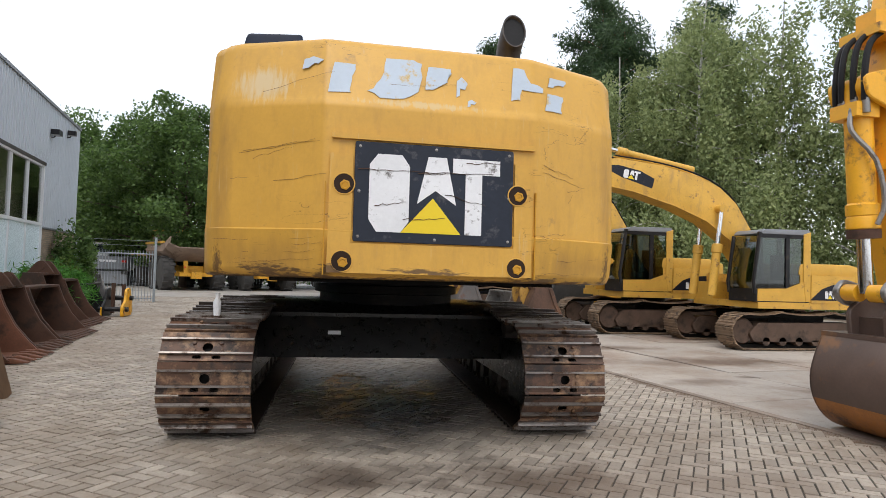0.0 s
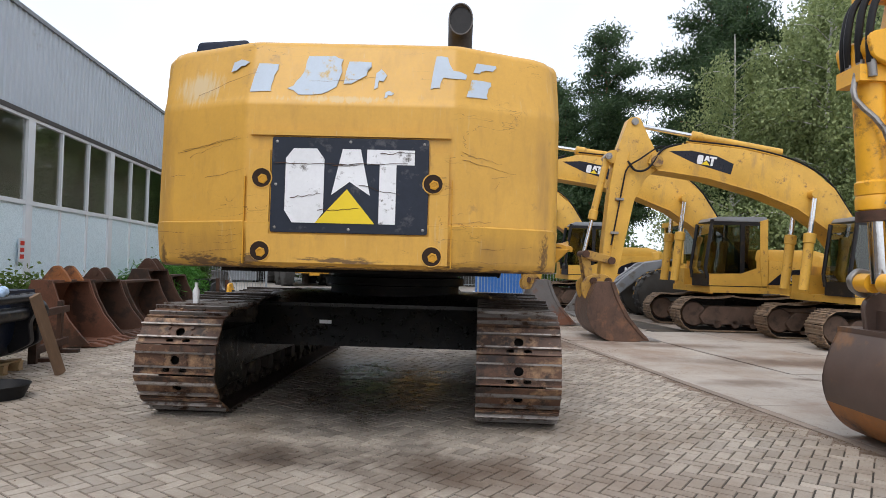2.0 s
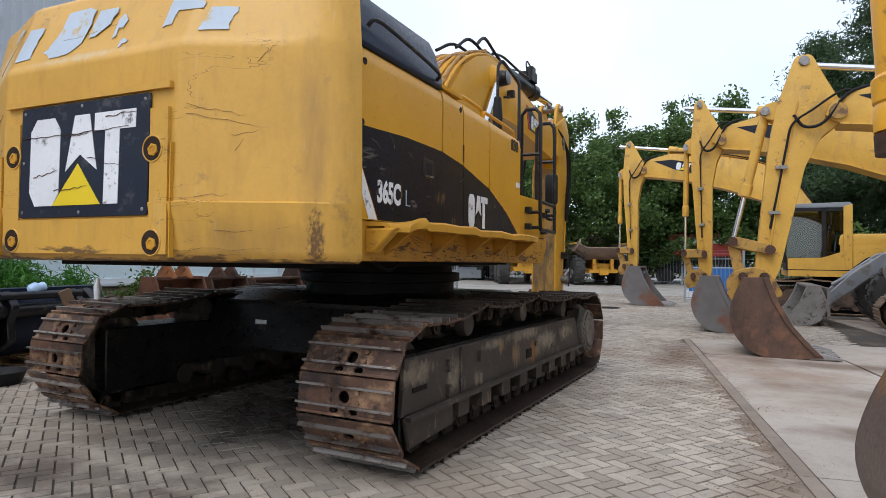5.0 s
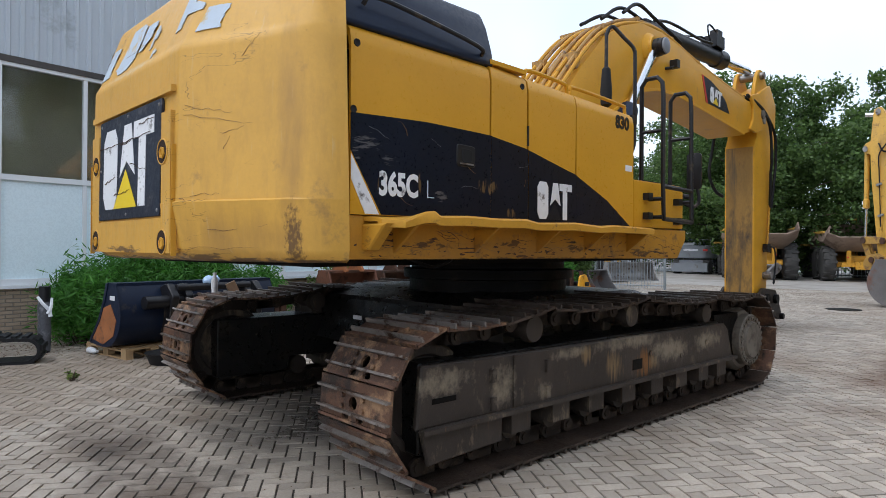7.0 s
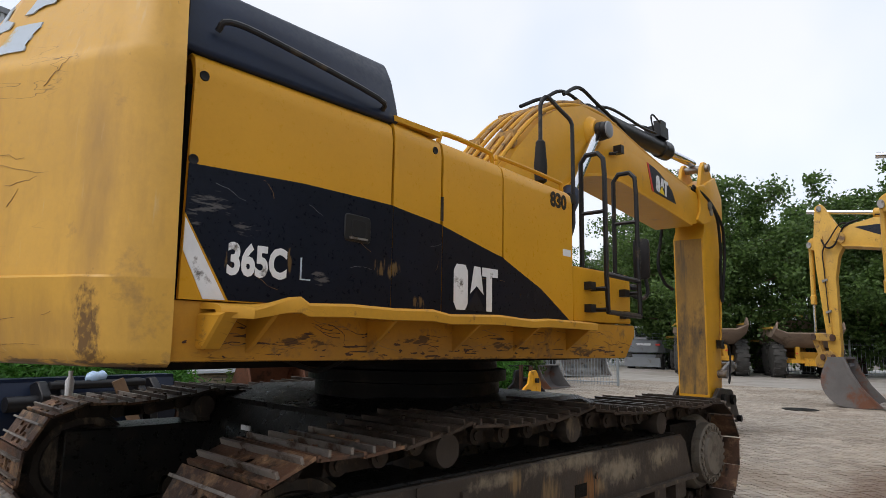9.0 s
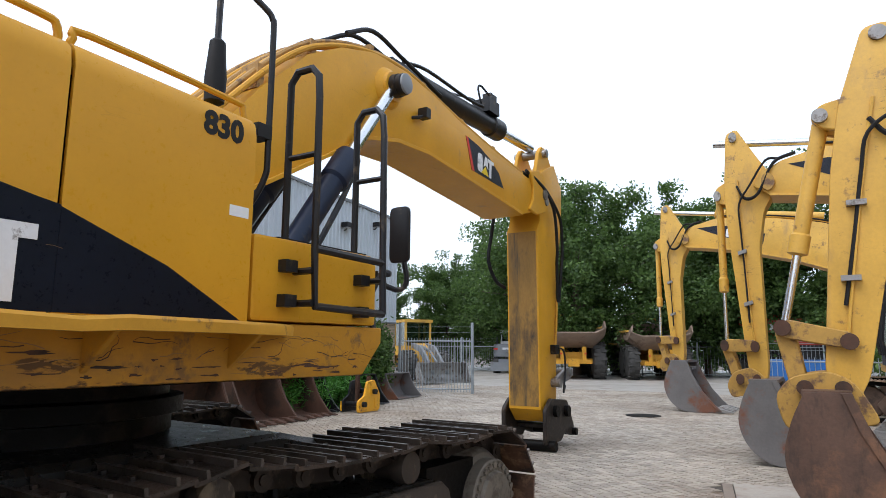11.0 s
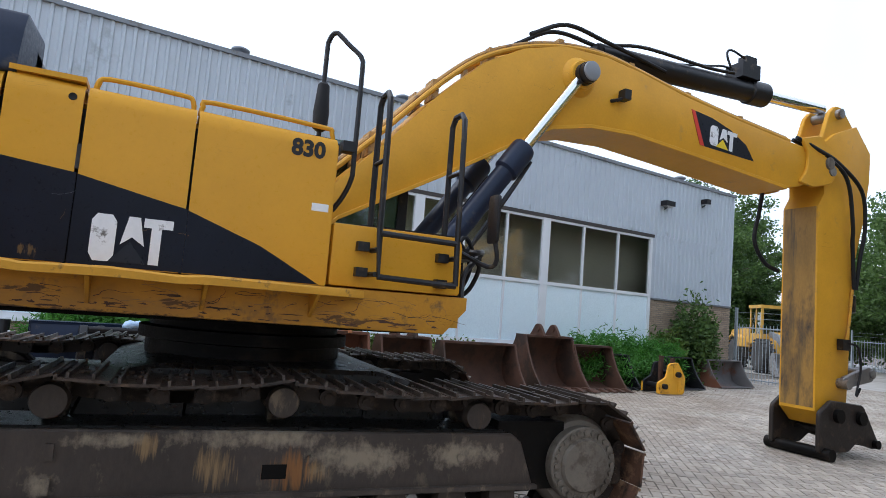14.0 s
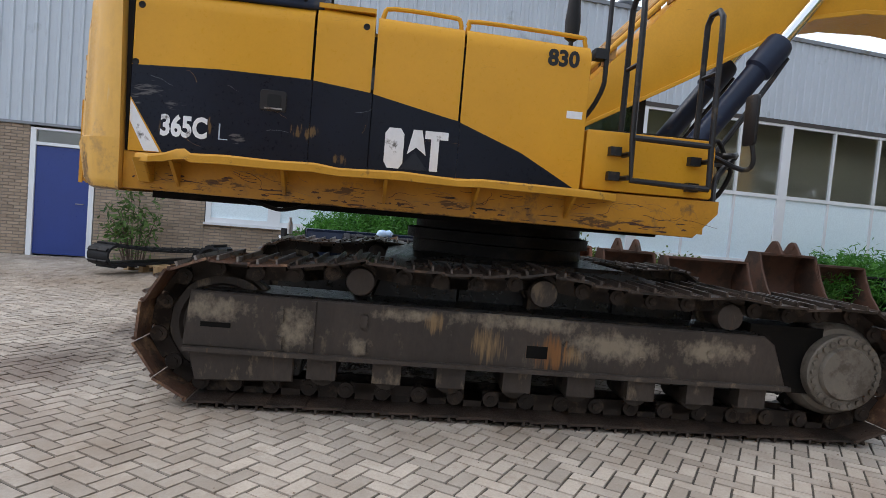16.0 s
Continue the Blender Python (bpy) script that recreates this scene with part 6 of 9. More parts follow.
part("red_edge", flat([(12.50, 4.10), (12.66, 3.70), (12.73, 3.70), (12.56, 4.09)], DL @ Matrix.Translation((0, 0, 0.003)), 0.002), "red", bl)
block_logo(on_side(CX + BW + 0.0045, 13.05, 3.84, -4), 0.46, 0.24, bl)

# arm cylinder on top of the boom
a0, a1 = Vector((CX, 11.35, 4.60)), Vector((CX, 15.45, 4.78))
d = (a1 - a0).normalized()
am = a0 + d * 2.88
ac = part("arm_cylinder", join(cyl(a0, am, 0.135, 24), lathe(am - d * 0.35, d, [(0, 0.135), (0.02, 0.16), (0.33, 0.16), (0.36, 0.12), (0.37, 0.08)], 24), box(CX - 0.12, CX + 0.12, 11.25, 11.5, 4.36, 4.68, 0.04, 2)), "blackpaint", ex, "black arm cylinder with valve block")
part("rod", cyl(am, a1, 0.075, 24), "chrome", ac, "chromed rod")
part("valve_block", join(box(CX - 0.14, CX + 0.16, 13.62, 13.95, 4.83, 5.02, 0.02), box(CX + 0.0, CX + 0.14, 13.7, 13.9, 4.99, 5.12, 0.02)), "blackpaint", ac)
part("valve_pipe", tube([(CX + 0.1, 13.5, 4.84), (CX + 0.1, 13.38, 5.06), (CX + 0.1, 13.46, 5.14), (CX + 0.1, 13.72, 5.09)], 0.015, 6, 4), "blackpaint", ac)
part("valve_pipe", tube([(CX - 0.05, 12.6, 4.80), (CX - 0.05, 13.2, 4.92), (CX - 0.05, 13.5, 4.98), (CX - 0.05, 13.68, 4.95)], 0.015, 6, 4), "blackpaint", ac)
part("cylinder_pipe", tube([(CX + 0.1, 11.5, 4.72), (CX + 0.12, 12.0, 4.80), (CX + 0.12, 13.0, 4.80), (CX + 0.12, 13.5, 4.84)], 0.022, 8, 4), "blackpaint", ac)

# stick: upper bracket, box beam, coupler
SW = 0.28
stick = part("stick", prism([(15.05, 3.58), (14.92, 3.40), (14.80, 0.62), (15.02, 0.42), (15.40, 0.45), (15.50, 0.75), (15.70, 2.6), (15.97, 3.34), (16.11, 3.9), (16.15, 4.31), (15.82, 4.66), (15.3, 4.46), (15.06, 4.30), (15.05, 4.05)], CX - SW, CX + SW, 0.025, 2), "yellow_boom", ex, "upright yellow stick with an oil-stained inner face")
for s in (-1, 1):
    part("cylinder_ear", prism(rounded([(15.02, 4.2), (15.27, 4.78), (15.40, 4.90), (15.57, 4.90), (15.86, 4.60), (15.6, 4.3)], 0.05), CX + s * 0.19 - 0.035, CX + s * 0.19 + 0.035, 0.01), "yellow_boom", stick)
    part("tip_plate", prism(rounded([(14.46, 4.11), (14.84, 4.21), (15.12, 4.03), (15.24, 3.80), (15.08, 3.60), (14.72, 3.50), (14.43, 3.53), (14.57, 3.70), (14.60, 3.92)], 0.05), CX + s * (BW + 0.022) - 0.026, CX + s * (BW + 0.022) + 0.026, 0.01), "yellow_boom", boom)
    part("pin_cap", lathe((CX + s * (BW + 0.045), 15.02, 3.86), (s, 0, 0), [(0, 0.085), (0.03, 0.08), (0.035, 0.05), (0.03, 0.01)], 20), "hub", boom)
def face_y(z):
    """y of the stick's face towards the cab."""
    return 14.80 + (z - 0.62) * (14.92 - 14.80) / (3.40 - 0.62)


part("inner_face", prism([(face_y(3.39) + 0.01, 3.39), (face_y(0.66) + 0.01, 0.66), (face_y(0.66) - 0.004, 0.66), (face_y(3.39) - 0.004, 3.39)], CX - SW + 0.03, CX + SW - 0.03, 0.003), "stick_face", stick, "oil-stained face towards the cab")
part("stick_pin", cyl((CX - 0.44, 15.02, 3.86), (CX + 0.44, 15.02, 3.86), 0.07, 18), "steel", stick)
part("stick_pin", cyl((CX - 0.30, 15.45, 4.78), (CX + 0.30, 15.45, 4.78), 0.07, 18), "steel", stick)
b0, b1 = Vector((CX, 16.05, 3.75)), Vector((CX, 15.88, 1.25))
d = (b1 - b0).normalized()
bc = part("bucket_cylinder", join(cyl(b0, b0 + d * 1.75, 0.11, 20), lathe(b0 + d * 1.5, d, [(0, 0.11), (0.02, 0.135), (0.25, 0.135), (0.28, 0.07)], 20)), "blackpaint", ex, "black bucket cylinder on the stick")
part("rod", cyl(b0 + d * 1.75, b1, 0.06, 20), "chrome", bc)
part("bucket_link", join(*[prism(rounded([(15.28, 0.93), (15.95, 1.05), (15.98, 1.2), (15.85, 1.25), (15.25, 1.08)], 0.05), CX + s * 0.36 - 0.03, CX + s * 0.36 + 0.03, 0.01) for s in (-1, 1)], cyl((CX - 0.42, 15.9, 1.15), (CX + 0.42, 15.9, 1.15), 0.06, 14), cyl((CX - 0.44, 15.32, 1.0), (CX + 0.44, 15.32, 1.0), 0.07, 14)), "steel", ex, "worn bucket link bars")
part("link_hose", join(tube([(CX + 0.38, 15.4, 1.55), (CX + 0.42, 15.55, 1.5), (CX + 0.42, 15.6, 1.2), (CX + 0.40, 15.52, 0.85), (CX + 0.40, 15.62, 0.95)], 0.016, 6, 4), box(CX + 0.29, CX + 0.38, 15.28, 15.45, 1.45, 1.6, 0.02)), "blackpaint", ex)
coupler = part("coupler", join(*[prism(rounded([(14.72, 0.10), (15.35, 0.10), (15.55, 0.22), (15.95, 0.12), (16.03, 0.22), (15.86, 0.48), (15.7, 0.72), (15.0, 0.78), (14.75, 0.62)], 0.05), CX + s * 0.36 - 0.035, CX + s * 0.36 + 0.035, 0.012) for s in (-1, 1)],
                             box(CX - 0.34, CX + 0.34, 15.2, 15.85, 0.30, 0.36, 0.01)), "coupler", ex, "dark brown quick coupler resting on the ground")
for y, z, h, r_ in ((14.84, 0.085, 0.50, 0.08), (15.93, 0.2, 0.46, 0.06), (15.1, 0.58, 0.46, 0.09), (15.6, 0.55, 0.46, 0.09)):
    part("cross_pin", cyl((CX - h, y, z), (CX + h, y, z), r_, 18, w=0.01), "greasy", coupler)
part("stick_hose", tube([(CX + 0.36, 14.35, 4.22), (CX + 0.42, 14.75, 4.10), (CX + 0.40, 15.2, 4.0), (CX + 0.38, 15.75, 3.7), (CX + 0.36, 15.85, 3.2), (CX + 0.36, 15.72, 2.75), (CX + 0.33, 15.66, 2.3)], 0.028, 8, 5), "rubber", stick)
part("stick_hose", tube([(CX + 0.30, 14.35, 4.20), (CX + 0.40, 14.9, 4.05), (CX + 0.42, 15.35, 3.8), (CX + 0.40, 15.5, 3.2), (CX + 0.36, 15.55, 2.9), (CX + 0.33, 15.62, 2.3)], 0.028, 8, 5), "rubber", stick)
part("stick_hose", tube([(CX - 0.30, 14.5, 3.6), (CX - 0.36, 14.5, 3.3), (CX - 0.40, 14.45, 2.9), (CX - 0.36, 14.62, 2.6), (CX - 0.31, 14.85, 2.5)], 0.03, 8, 5), "rubber", stick)
part("stick_pipe", tube([(CX + 0.31, 15.62, 2.35), (CX + 0.31, 15.5, 1.7), (CX + 0.31, 15.42, 1.5)], 0.02, 8, 3), "yellow_worn", stick)
# proportions of the counterweight, the upper works, the boom and the stick
LOWER = ("track", "track_frame", "car_body", "slew_ring", "warning_plate")
ARM = ("boom", "boom_cylinder", "arm_cylinder")
STICK = ("stick", "bucket_cylinder", "bucket_link", "link_hose", "coupler")
kinds = {"lower": [], "arm": [], "stick": [], "weight": [], "upper": []}
for o in ex.children:
    k = o.name.split(".")[0]
    kinds["lower" if k in LOWER else "arm" if k in ARM else "stick" if k in STICK else "weight" if o == cw else "upper"].append(o)


proportion(kinds["weight"], affine((1.032, 0, 0, 0.118 - 1.032 * 0.1125), (0, 1.08, 0, 4.36 - 1.08 * 4.344), (0, 0, 1.032, 1.5525 - 1.032 * 1.547)))
proportion(kinds["upper"], affine((1, 0, 0, 0.012), (0, 1.0775, 0, 5.073 - 1.0775 * 5.0), (0, 0.005, 1.08, 1.72 - 1.08 * 1.695 - 0.005 * 6)))
proportion(kinds["arm"], affine((1, 0, 0, -0.20), (0, 1.040, 0, 11.27 - 1.040 * 10.82 + 0.025), (0, 0, 1.084, 4.395 - 1.084 * 4.10)))
proportion(kinds["stick"], affine((1, 0, 0, -0.18), (0, 1, -0.048, 0.89), (0, 0, 1.045, 0.09 - 1.045 * 0.085)))

# the tracks stand a little askew under the upper works
UNDER = Matrix.Translation((0.106, 7.963, 0)) @ pose(0, 0, 0, 0, 0, -2.65) @ Matrix.Diagonal((1.045, 1.02, 1.0, 1)) @ Matrix.Translation((-TX, -7.75, 0))
for o in kinds["lower"]:
    o.matrix_basis = UNDER @ o.matrix_basis
ex.matrix_basis = Matrix.Translation((0, 7.7, 0))
for o in ex.children:
    o.matrix_parent_inverse = Matrix.Translation((0, -7.7, 0))


# ---- buckets ----
def bucket_on(parent, m, w, sc=1.0, paint="rust", inside="rust", teeth=5, lugs=True, belly=None, lug_paint=None):
    """A digging bucket that sits on its floor: lip at the origin of m pointing along +y, shell behind, w wide along x."""
    curve = [(0.0, 0.03), (-0.25, 0.012), (-0.5, 0.0), (-0.72, 0.03), (-0.90, 0.14), (-1.02, 0.32), (-1.06, 0.54), (-1.0, 0.78), (-0.90, 1.0)]
    curve = [(a * sc, b * sc) for a, b in curve]
    fine = [(p.x, p.y) for p in curve_points([(a, b, 0) for a, b in curve], 3)]
    t = 0.03 * sc
    cx_, cz_ = -0.45 * sc, 0.5 * sc
    inner = []
    for a, b in fine:
        d = Vector((cx_ - a, cz_ - b)).normalized() * t
        inner.append((a + d.x, b + d.y))
    inner[0] = (fine[0][0] - 0.02 * sc, fine[0][1] + t)
    h = w / 2
    cut = 15 if belly and belly != paint else 10
    shell = part("shell", prism(fine[:cut + 1] + inner[:cut + 1][::-1], -h, h, 0, m=m), belly or paint, parent)
    part("back", prism(fine[cut:] + inner[cut:][::-1], -h, h, 0, m=m), paint, parent)
    edge = [(-0.62 * sc, 1.0 * sc), (-0.52 * sc, 0.72 * sc), (-0.36 * sc, 0.42 * sc), (-0.16 * sc, 0.18 * sc), (-0.04 * sc, 0.06 * sc)]
    for s_ in (-1, 1):
        part("side_plate", prism(fine + edge, min(s_ * h, s_ * (h - t)) - (0.002 if s_ < 0 else -0.002), max(s_ * h, s_ * (h - t)) + (0.002 if s_ > 0 else -0.002), 0.004, m=m), paint, parent)
        part("side_cutter", prism([(a - 0.05 * sc, b) for a, b in edge] + [(a + 0.02 * sc, b) for a, b in reversed(edge)], s_ * h - 0.022 * sc, s_ * h + 0.022 * sc, 0.004, m=m), paint, parent)
    part("top_bar", box(-h, h, -0.92 * sc, -0.60 * sc, 0.965 * sc, 1.01 * sc, 0.008, m=m), paint, parent)
    for i in range(teeth):
        x = -h + 0.06 * sc + (w - 0.12 * sc) * i / max(1, teeth - 1)
        part("tooth", prism([(-0.16 * sc, 0.075 * sc), (0.0, 0.085 * sc), (0.20 * sc, 0.035 * sc), (0.20 * sc, 0.02 * sc), (0.0, 0.012 * sc), (-0.16 * sc, 0.0)], x - 0.05 * sc, x + 0.05 * sc, 0.008, m=m), paint if belly is None else "steel", parent)
    if lugs:
        for s_ in (-1, 1):
            x = s_ * 0.19 * sc
            part("lug", join(prism(rounded([(-0.98 * sc, 0.98 * sc), (-0.50 * sc, 0.98 * sc), (-0.62 * sc, 1.16 * sc), (-0.70 * sc, 1.24 * sc), (-0.80 * sc, 1.22 * sc)], 0.05 * sc), x - 0.03 * sc, x + 0.03 * sc, 0.008, m=m),
                             cyl((x - 0.045 * sc, -0.72 * sc, 1.14 * sc), (x + 0.045 * sc, -0.72 * sc, 1.14 * sc), 0.06 * sc, 14, m=m)), lug_paint or paint, parent)
    return shell


# ---- the smaller excavators of the row, built facing +y ----
def small_excavator(name, paint, label, trunk="decal", digger="bucket_brown", belly="bucket_wear", tail=True, width=0.58, group="excavators in the row", curl=0.0, bucket_scale=1.05, reach=0.0, slim=1.0):
    r = thing(name, I4, label, "excavator", group)
    for sgn in (-1, 1):
        build_track(r, sgn * 1.03, -1.55, 1.50, 0.40, 0.355, [(0.7, 0.80), (-0.6, 0.80)], width, 0.19, False)
        xo = sgn * 1.03
        sf = part("track_frame", prism(rounded([(-1.35, 0.18), (1.3, 0.18), (1.4, 0.35), (1.2, 0.58), (-1.2, 0.60), (-1.4, 0.4)], 0.05), xo - 0.20, xo + 0.20, 0.01), "frame_brown", r)
        part("idler", lathe((xo - 0.12, 1.50, 0.40), (1, 0, 0), [(0, 0.05), (0, 0.25), (0.05, 0.28), (0.19, 0.28), (0.24, 0.25), (0.24, 0.05)], 24), "frame_brown", sf)
        part("sprocket", lathe((xo - 0.15, -1.55, 0.40), (1, 0, 0), [(0, 0.05), (0, 0.2), (0.05, 0.29), (0.22, 0.29), (0.30, 0.2), (0.30, 0.05)], 24), "frame_brown", sf)
        for y in (-1.0, -0.6, -0.2, 0.2, 0.6, 1.0):
            part("bottom_roller", cyl((xo - 0.2, y, 0.19), (xo + 0.2, y, 0.19), 0.09, 12), "frame_brown", sf)
    part("car_body", join(box(-0.9, 0.9, -0.7, 0.7, 0.45, 0.72, 0.05), cyl((0, 0, 0.7), (0, 0, 0.92), 0.55, 28)), "greasy", r)
    part("deck", box(-1.15, 1.15, -1.5, 1.15, 0.88, 1.02, 0.03), paint, r)
    if tail:
        cwp = rounded([(-1.15, -1.25), (-1.15, -1.50), (-0.9, -1.72), (0.9, -1.72), (1.15, -1.50), (1.15, -1.25)], 0.12)
        part("counterweight", prism(cwp, 0.95, 1.78, 0.08, 3, axis="z"), paint, r)
        hood = part("engine_hood", prism(rounded([(-1.55, 1.60), (-1.45, 1.80), (-1.2, 1.87), (0.1, 1.87), (0.15, 1.60)], 0.08), -1.13, 1.13, 0.05, 2), paint, r)
        part("side_door", box(-1.165, -1.14, -1.24, -0.15, 1.02, 1.62, 0.02), paint, r)
        part("side_door", box(1.14, 1.165, -1.24, 0.8, 1.02, 1.62, 0.02), paint, r)
        part("body_core", box(-1.13, 1.13, -1.4, 0.1, 1.0, 1.62, 0.02), paint, r)
        sm = Matrix(((0, 0, -1, -1.167), (-1, 0, 0, 0), (0, 1, 0, 0), (0, 0, 0, 1)))
        st = part("black_stripe", flat([(0.12, 1.08), (1.22, 1.08), (1.22, 1.45), (0.7, 1.43), (0.4, 1.32)], sm, 0.003), trunk, r)
        block_logo(sm @ Matrix.Translation((0.62, 1.2, 0.0035)), 0.26, 0.17, st)
        words("320", 0.16, "white", st, sm @ Matrix.Translation((1.05, 1.2, 0.0045)), "model_number", 0.003)
    part("tool_box", box(0.45, 1.12, 0.2, 1.12, 1.02, 1.42, 0.05, 2), paint, r)
    # cab on the left
    cab_ = part("cab", join(box(-1.14, -0.25, -0.12, 1.20, 1.02, 1.30, 0.03)), "blackpaint", r, "glazed cab with black pillars")
    for x in (-1.11, -0.27):
        part("pillar", tube([(x, 1.20, 1.2), (x, 1.235, 1.45), (x, 1.10, 2.46)], 0.04, 8), "blackpaint", cab_)
        for y in (-0.08, 0.42):
            part("pillar", box(x - 0.03, x + 0.03, y - 0.045, y + 0.045, 1.2, 2.5, 0.01), "blackpaint", cab_)
    part("roof_rail", box(-1.14, -1.08, -0.12, 1.13, 2.40, 2.52, 0.01), "blackpaint", cab_)
    part("door_skirt", prism([(-0.1, 1.04), (1.16, 1.04), (1.16, 1.30), (0.45, 1.32), (-0.1, 1.52)], -1.150, -1.141, 0), paint, cab_)
    part("rear_pillar", prism([(-0.14, 1.04), (-0.01, 1.04), (0.04, 1.5), (0.04, 2.5), (-0.14, 2.55)], -1.16, -1.135, 0.01), paint, cab_)
    part("cab_roof", prism(rounded([(-0.15, 2.48), (1.08, 2.48), (1.0, 2.58), (-0.1, 2.60)], 0.04), -1.15, -0.22, 0.04, 2), "grey_paint", cab_)
    part("side_window", prism([(-0.05, 1.32), (1.19, 1.32), (1.20, 1.45), (1.08, 2.42), (-0.05, 2.42)], -1.116, -1.108, 0), "cab_glass", cab_)
    part("front_window", prism([(1.215, 1.3), (1.24, 1.45), (1.10, 2.44), (1.09, 2.44), (1.225, 1.45), (1.205, 1.3)], -1.07, -0.30, 0), "cab_glass", cab_)
    part("right_window", box(-0.272, -0.264, 0.0, 1.1, 1.3, 2.42, 0), "cab_glass", cab_)
    part("operator_seat", join(box(-0.9, -0.45, 0.3, 0.7, 1.3, 1.5, 0.05, 2), box(-0.9, -0.45, 0.18, 0.3, 1.45, 2.05, 0.05, 2)), "rubber", cab_)
    # boom, stick and cylinders; curl turns the stick about the boom's tip
    K = Matrix.Translation((0, 4.0, 3.72)) @ pose(0, 0, 0, -curl) @ Matrix.Translation((0, -4.0, -3.72))
    low = [(0.35, 1.35), (0.75, 2.00), (1.0, 2.38), (1.53, 2.80), (2.2, 3.10), (3.11, 3.38), (3.7, 3.48), (4.0, 3.52), (4.16, 3.66), (4.1, 3.84)]
    top = [(3.85, 3.98), (3.44, 4.10), (2.5, 4.0), (1.75, 3.82), (1.23, 3.58), (0.85, 3.22), (0.5, 2.6), (0.05, 1.6)]
    bx = 0.12
    bo = part("boom", prism(low + top, bx - 0.25, bx + 0.25, 0.02, 2), paint, r, "curved boom")
    part("flange", prism([(a, b - 0.015) for a, b in low[:8]] + [(a, b + 0.015) for a, b in low[:8][::-1]], bx - 0.28, bx + 0.28, 0), paint, bo)
    for i, u in enumerate((-0.18, -0.06, 0.06, 0.18)):
        part("boom_pipe", tube([(bx + u, a, b + 0.06) for a, b in top[1:7]], 0.018, 6, 3), paint if i % 2 else "rubber", bo)
    sm = Matrix(((0, 0, -1, bx - 0.2512), (-1, 0, 0, 0), (0, 1, 0, 0), (0, 0, 0, 1)))
    dc = part("boom_decal", flat([(-3.45, 3.86), (-3.0, 3.62), (-2.35, 3.40), (-2.3, 3.62), (-2.6, 3.78), (-3.05, 3.88)], sm, 0.003), "decal", bo)
    block_logo(sm @ Matrix.Translation((-2.78, 3.68, 0.0035)) @ pose(0, 0, 0, 0, 0, -9), 0.34, 0.19, dc)
    for s_ in (-1, 1):
        f0, f1 = Vector((bx + s_ * 0.36, 1.45, 1.12)), Vector((bx + s_ * 0.36, 1.26, 3.08))
        d_ = (f1 - f0).normalized()
        bcy = part("boom_cylinder", join(cyl(f0, f0 + d_ * 1.15, 0.085, 16), lathe(f0 + d_ * 0.95, d_, [(0, 0.085), (0.02, 0.105), (0.2, 0.105), (0.22, 0.05)], 16)), paint, r)
        part("rod", cyl(f0 + d_ * 1.1, f1, 0.045, 14), "chrome", bcy)
    part("boom_pin", cyl((bx - 0.44, 1.26, 3.08), (bx + 0.44, 1.26, 3.08), 0.09, 16), paint, bo)
    s_top, s_bot = K @ Vector((bx, 4.45, 4.52)), Vector((bx, 1.70, 3.98))
    d_ = (s_bot - s_top).normalized()
    acy = part("arm_cylinder", join(cyl(s_bot, s_top + d_ * 1.15, 0.085, 16), lathe(s_top + d_ * 1.35, -d_, [(0, 0.085), (0.02, 0.105), (0.2, 0.105), (0.22, 0.05)], 16)), paint, r)
    part("rod", cyl(s_top + d_ * 1.2, s_top, 0.05, 14), "chrome", acy)
    st = part("stick", prism(rounded([(4.36, 4.64), (4.58, 4.62), (4.84, 3.85), (4.95, 3.2), (5.13, 1.35), (5.06, 1.12), (4.88, 1.10), (4.78, 1.30), (4.44, 2.9), (4.22, 3.35), (3.98, 3.55), (3.94, 3.8), (4.15, 4.20)], 0.07), bx - 0.17, bx + 0.17, 0.02, 2, m=K), paint, r, "stick with pipes along it")
    part("pin_boss", cyl((bx - 0.20, 4.46, 4.53), (bx + 0.20, 4.46, 4.53), 0.075, 16, w=0.012, m=K), "steel", st)
    part("pin_boss", cyl((bx - 0.30, 4.02, 3.70), (bx + 0.30, 4.02, 3.70), 0.12, 20, w=0.015, m=K), "yellow_rusty", st)
    part("pin_boss", cyl((bx - 0.20, 4.99, 3.80), (bx + 0.20, 4.99, 3.80), 0.07, 16, w=0.012, m=K), "steel", st)
    for y, z in ((4.92, 1.62), (5.45, 1.75)):
        part("bucket_pin", cyl((bx - 0.30, y, z), (bx + 0.30, y, z), 0.075, 16, w=0.012, m=K), "rust", r)
    for u in (-0.12, 0.12):
        part("cylinder_ear", prism(rounded([(4.55, 3.55), (4.98, 3.68), (5.08, 3.80), (4.98, 3.92), (4.55, 4.0)], 0.05), bx + u - 0.03, bx + u + 0.03, 0.01, m=K), paint, st)
    for u in (-0.19, 0.19):
        part("stick_pipe", tube([(bx + u, 4.55, 3.9), (bx + u, 4.72, 3.0), (bx + u, 4.92, 1.7)], 0.016, 6, 3, m=K), paint, st)
        part("boom_hose", tube([(bx + u, 3.5, 4.08), (bx + u * 1.4, 3.9, 3.95), (bx + u * 1.5, 4.2, 3.55), (bx + u * 1.3, 4.45, 3.5), (bx + u, 4.6, 3.7)], 0.024, 6, 5), "rubber", st)
    for u in (-0.21, 0.21):
        part("stick_hose", tube([(bx + u * 0.9, 3.75, 3.98), (bx + u * 1.25, 3.98, 4.0), (bx + u * 1.3, 4.35, 3.75), (bx + u * 1.2, 4.62, 3.55), (bx + u, 4.70, 3.2), (bx + u * 0.95, 4.80, 2.6), (bx + u * 0.95, 4.92, 1.95)], 0.018, 6, 4, m=K), "rubber", st)
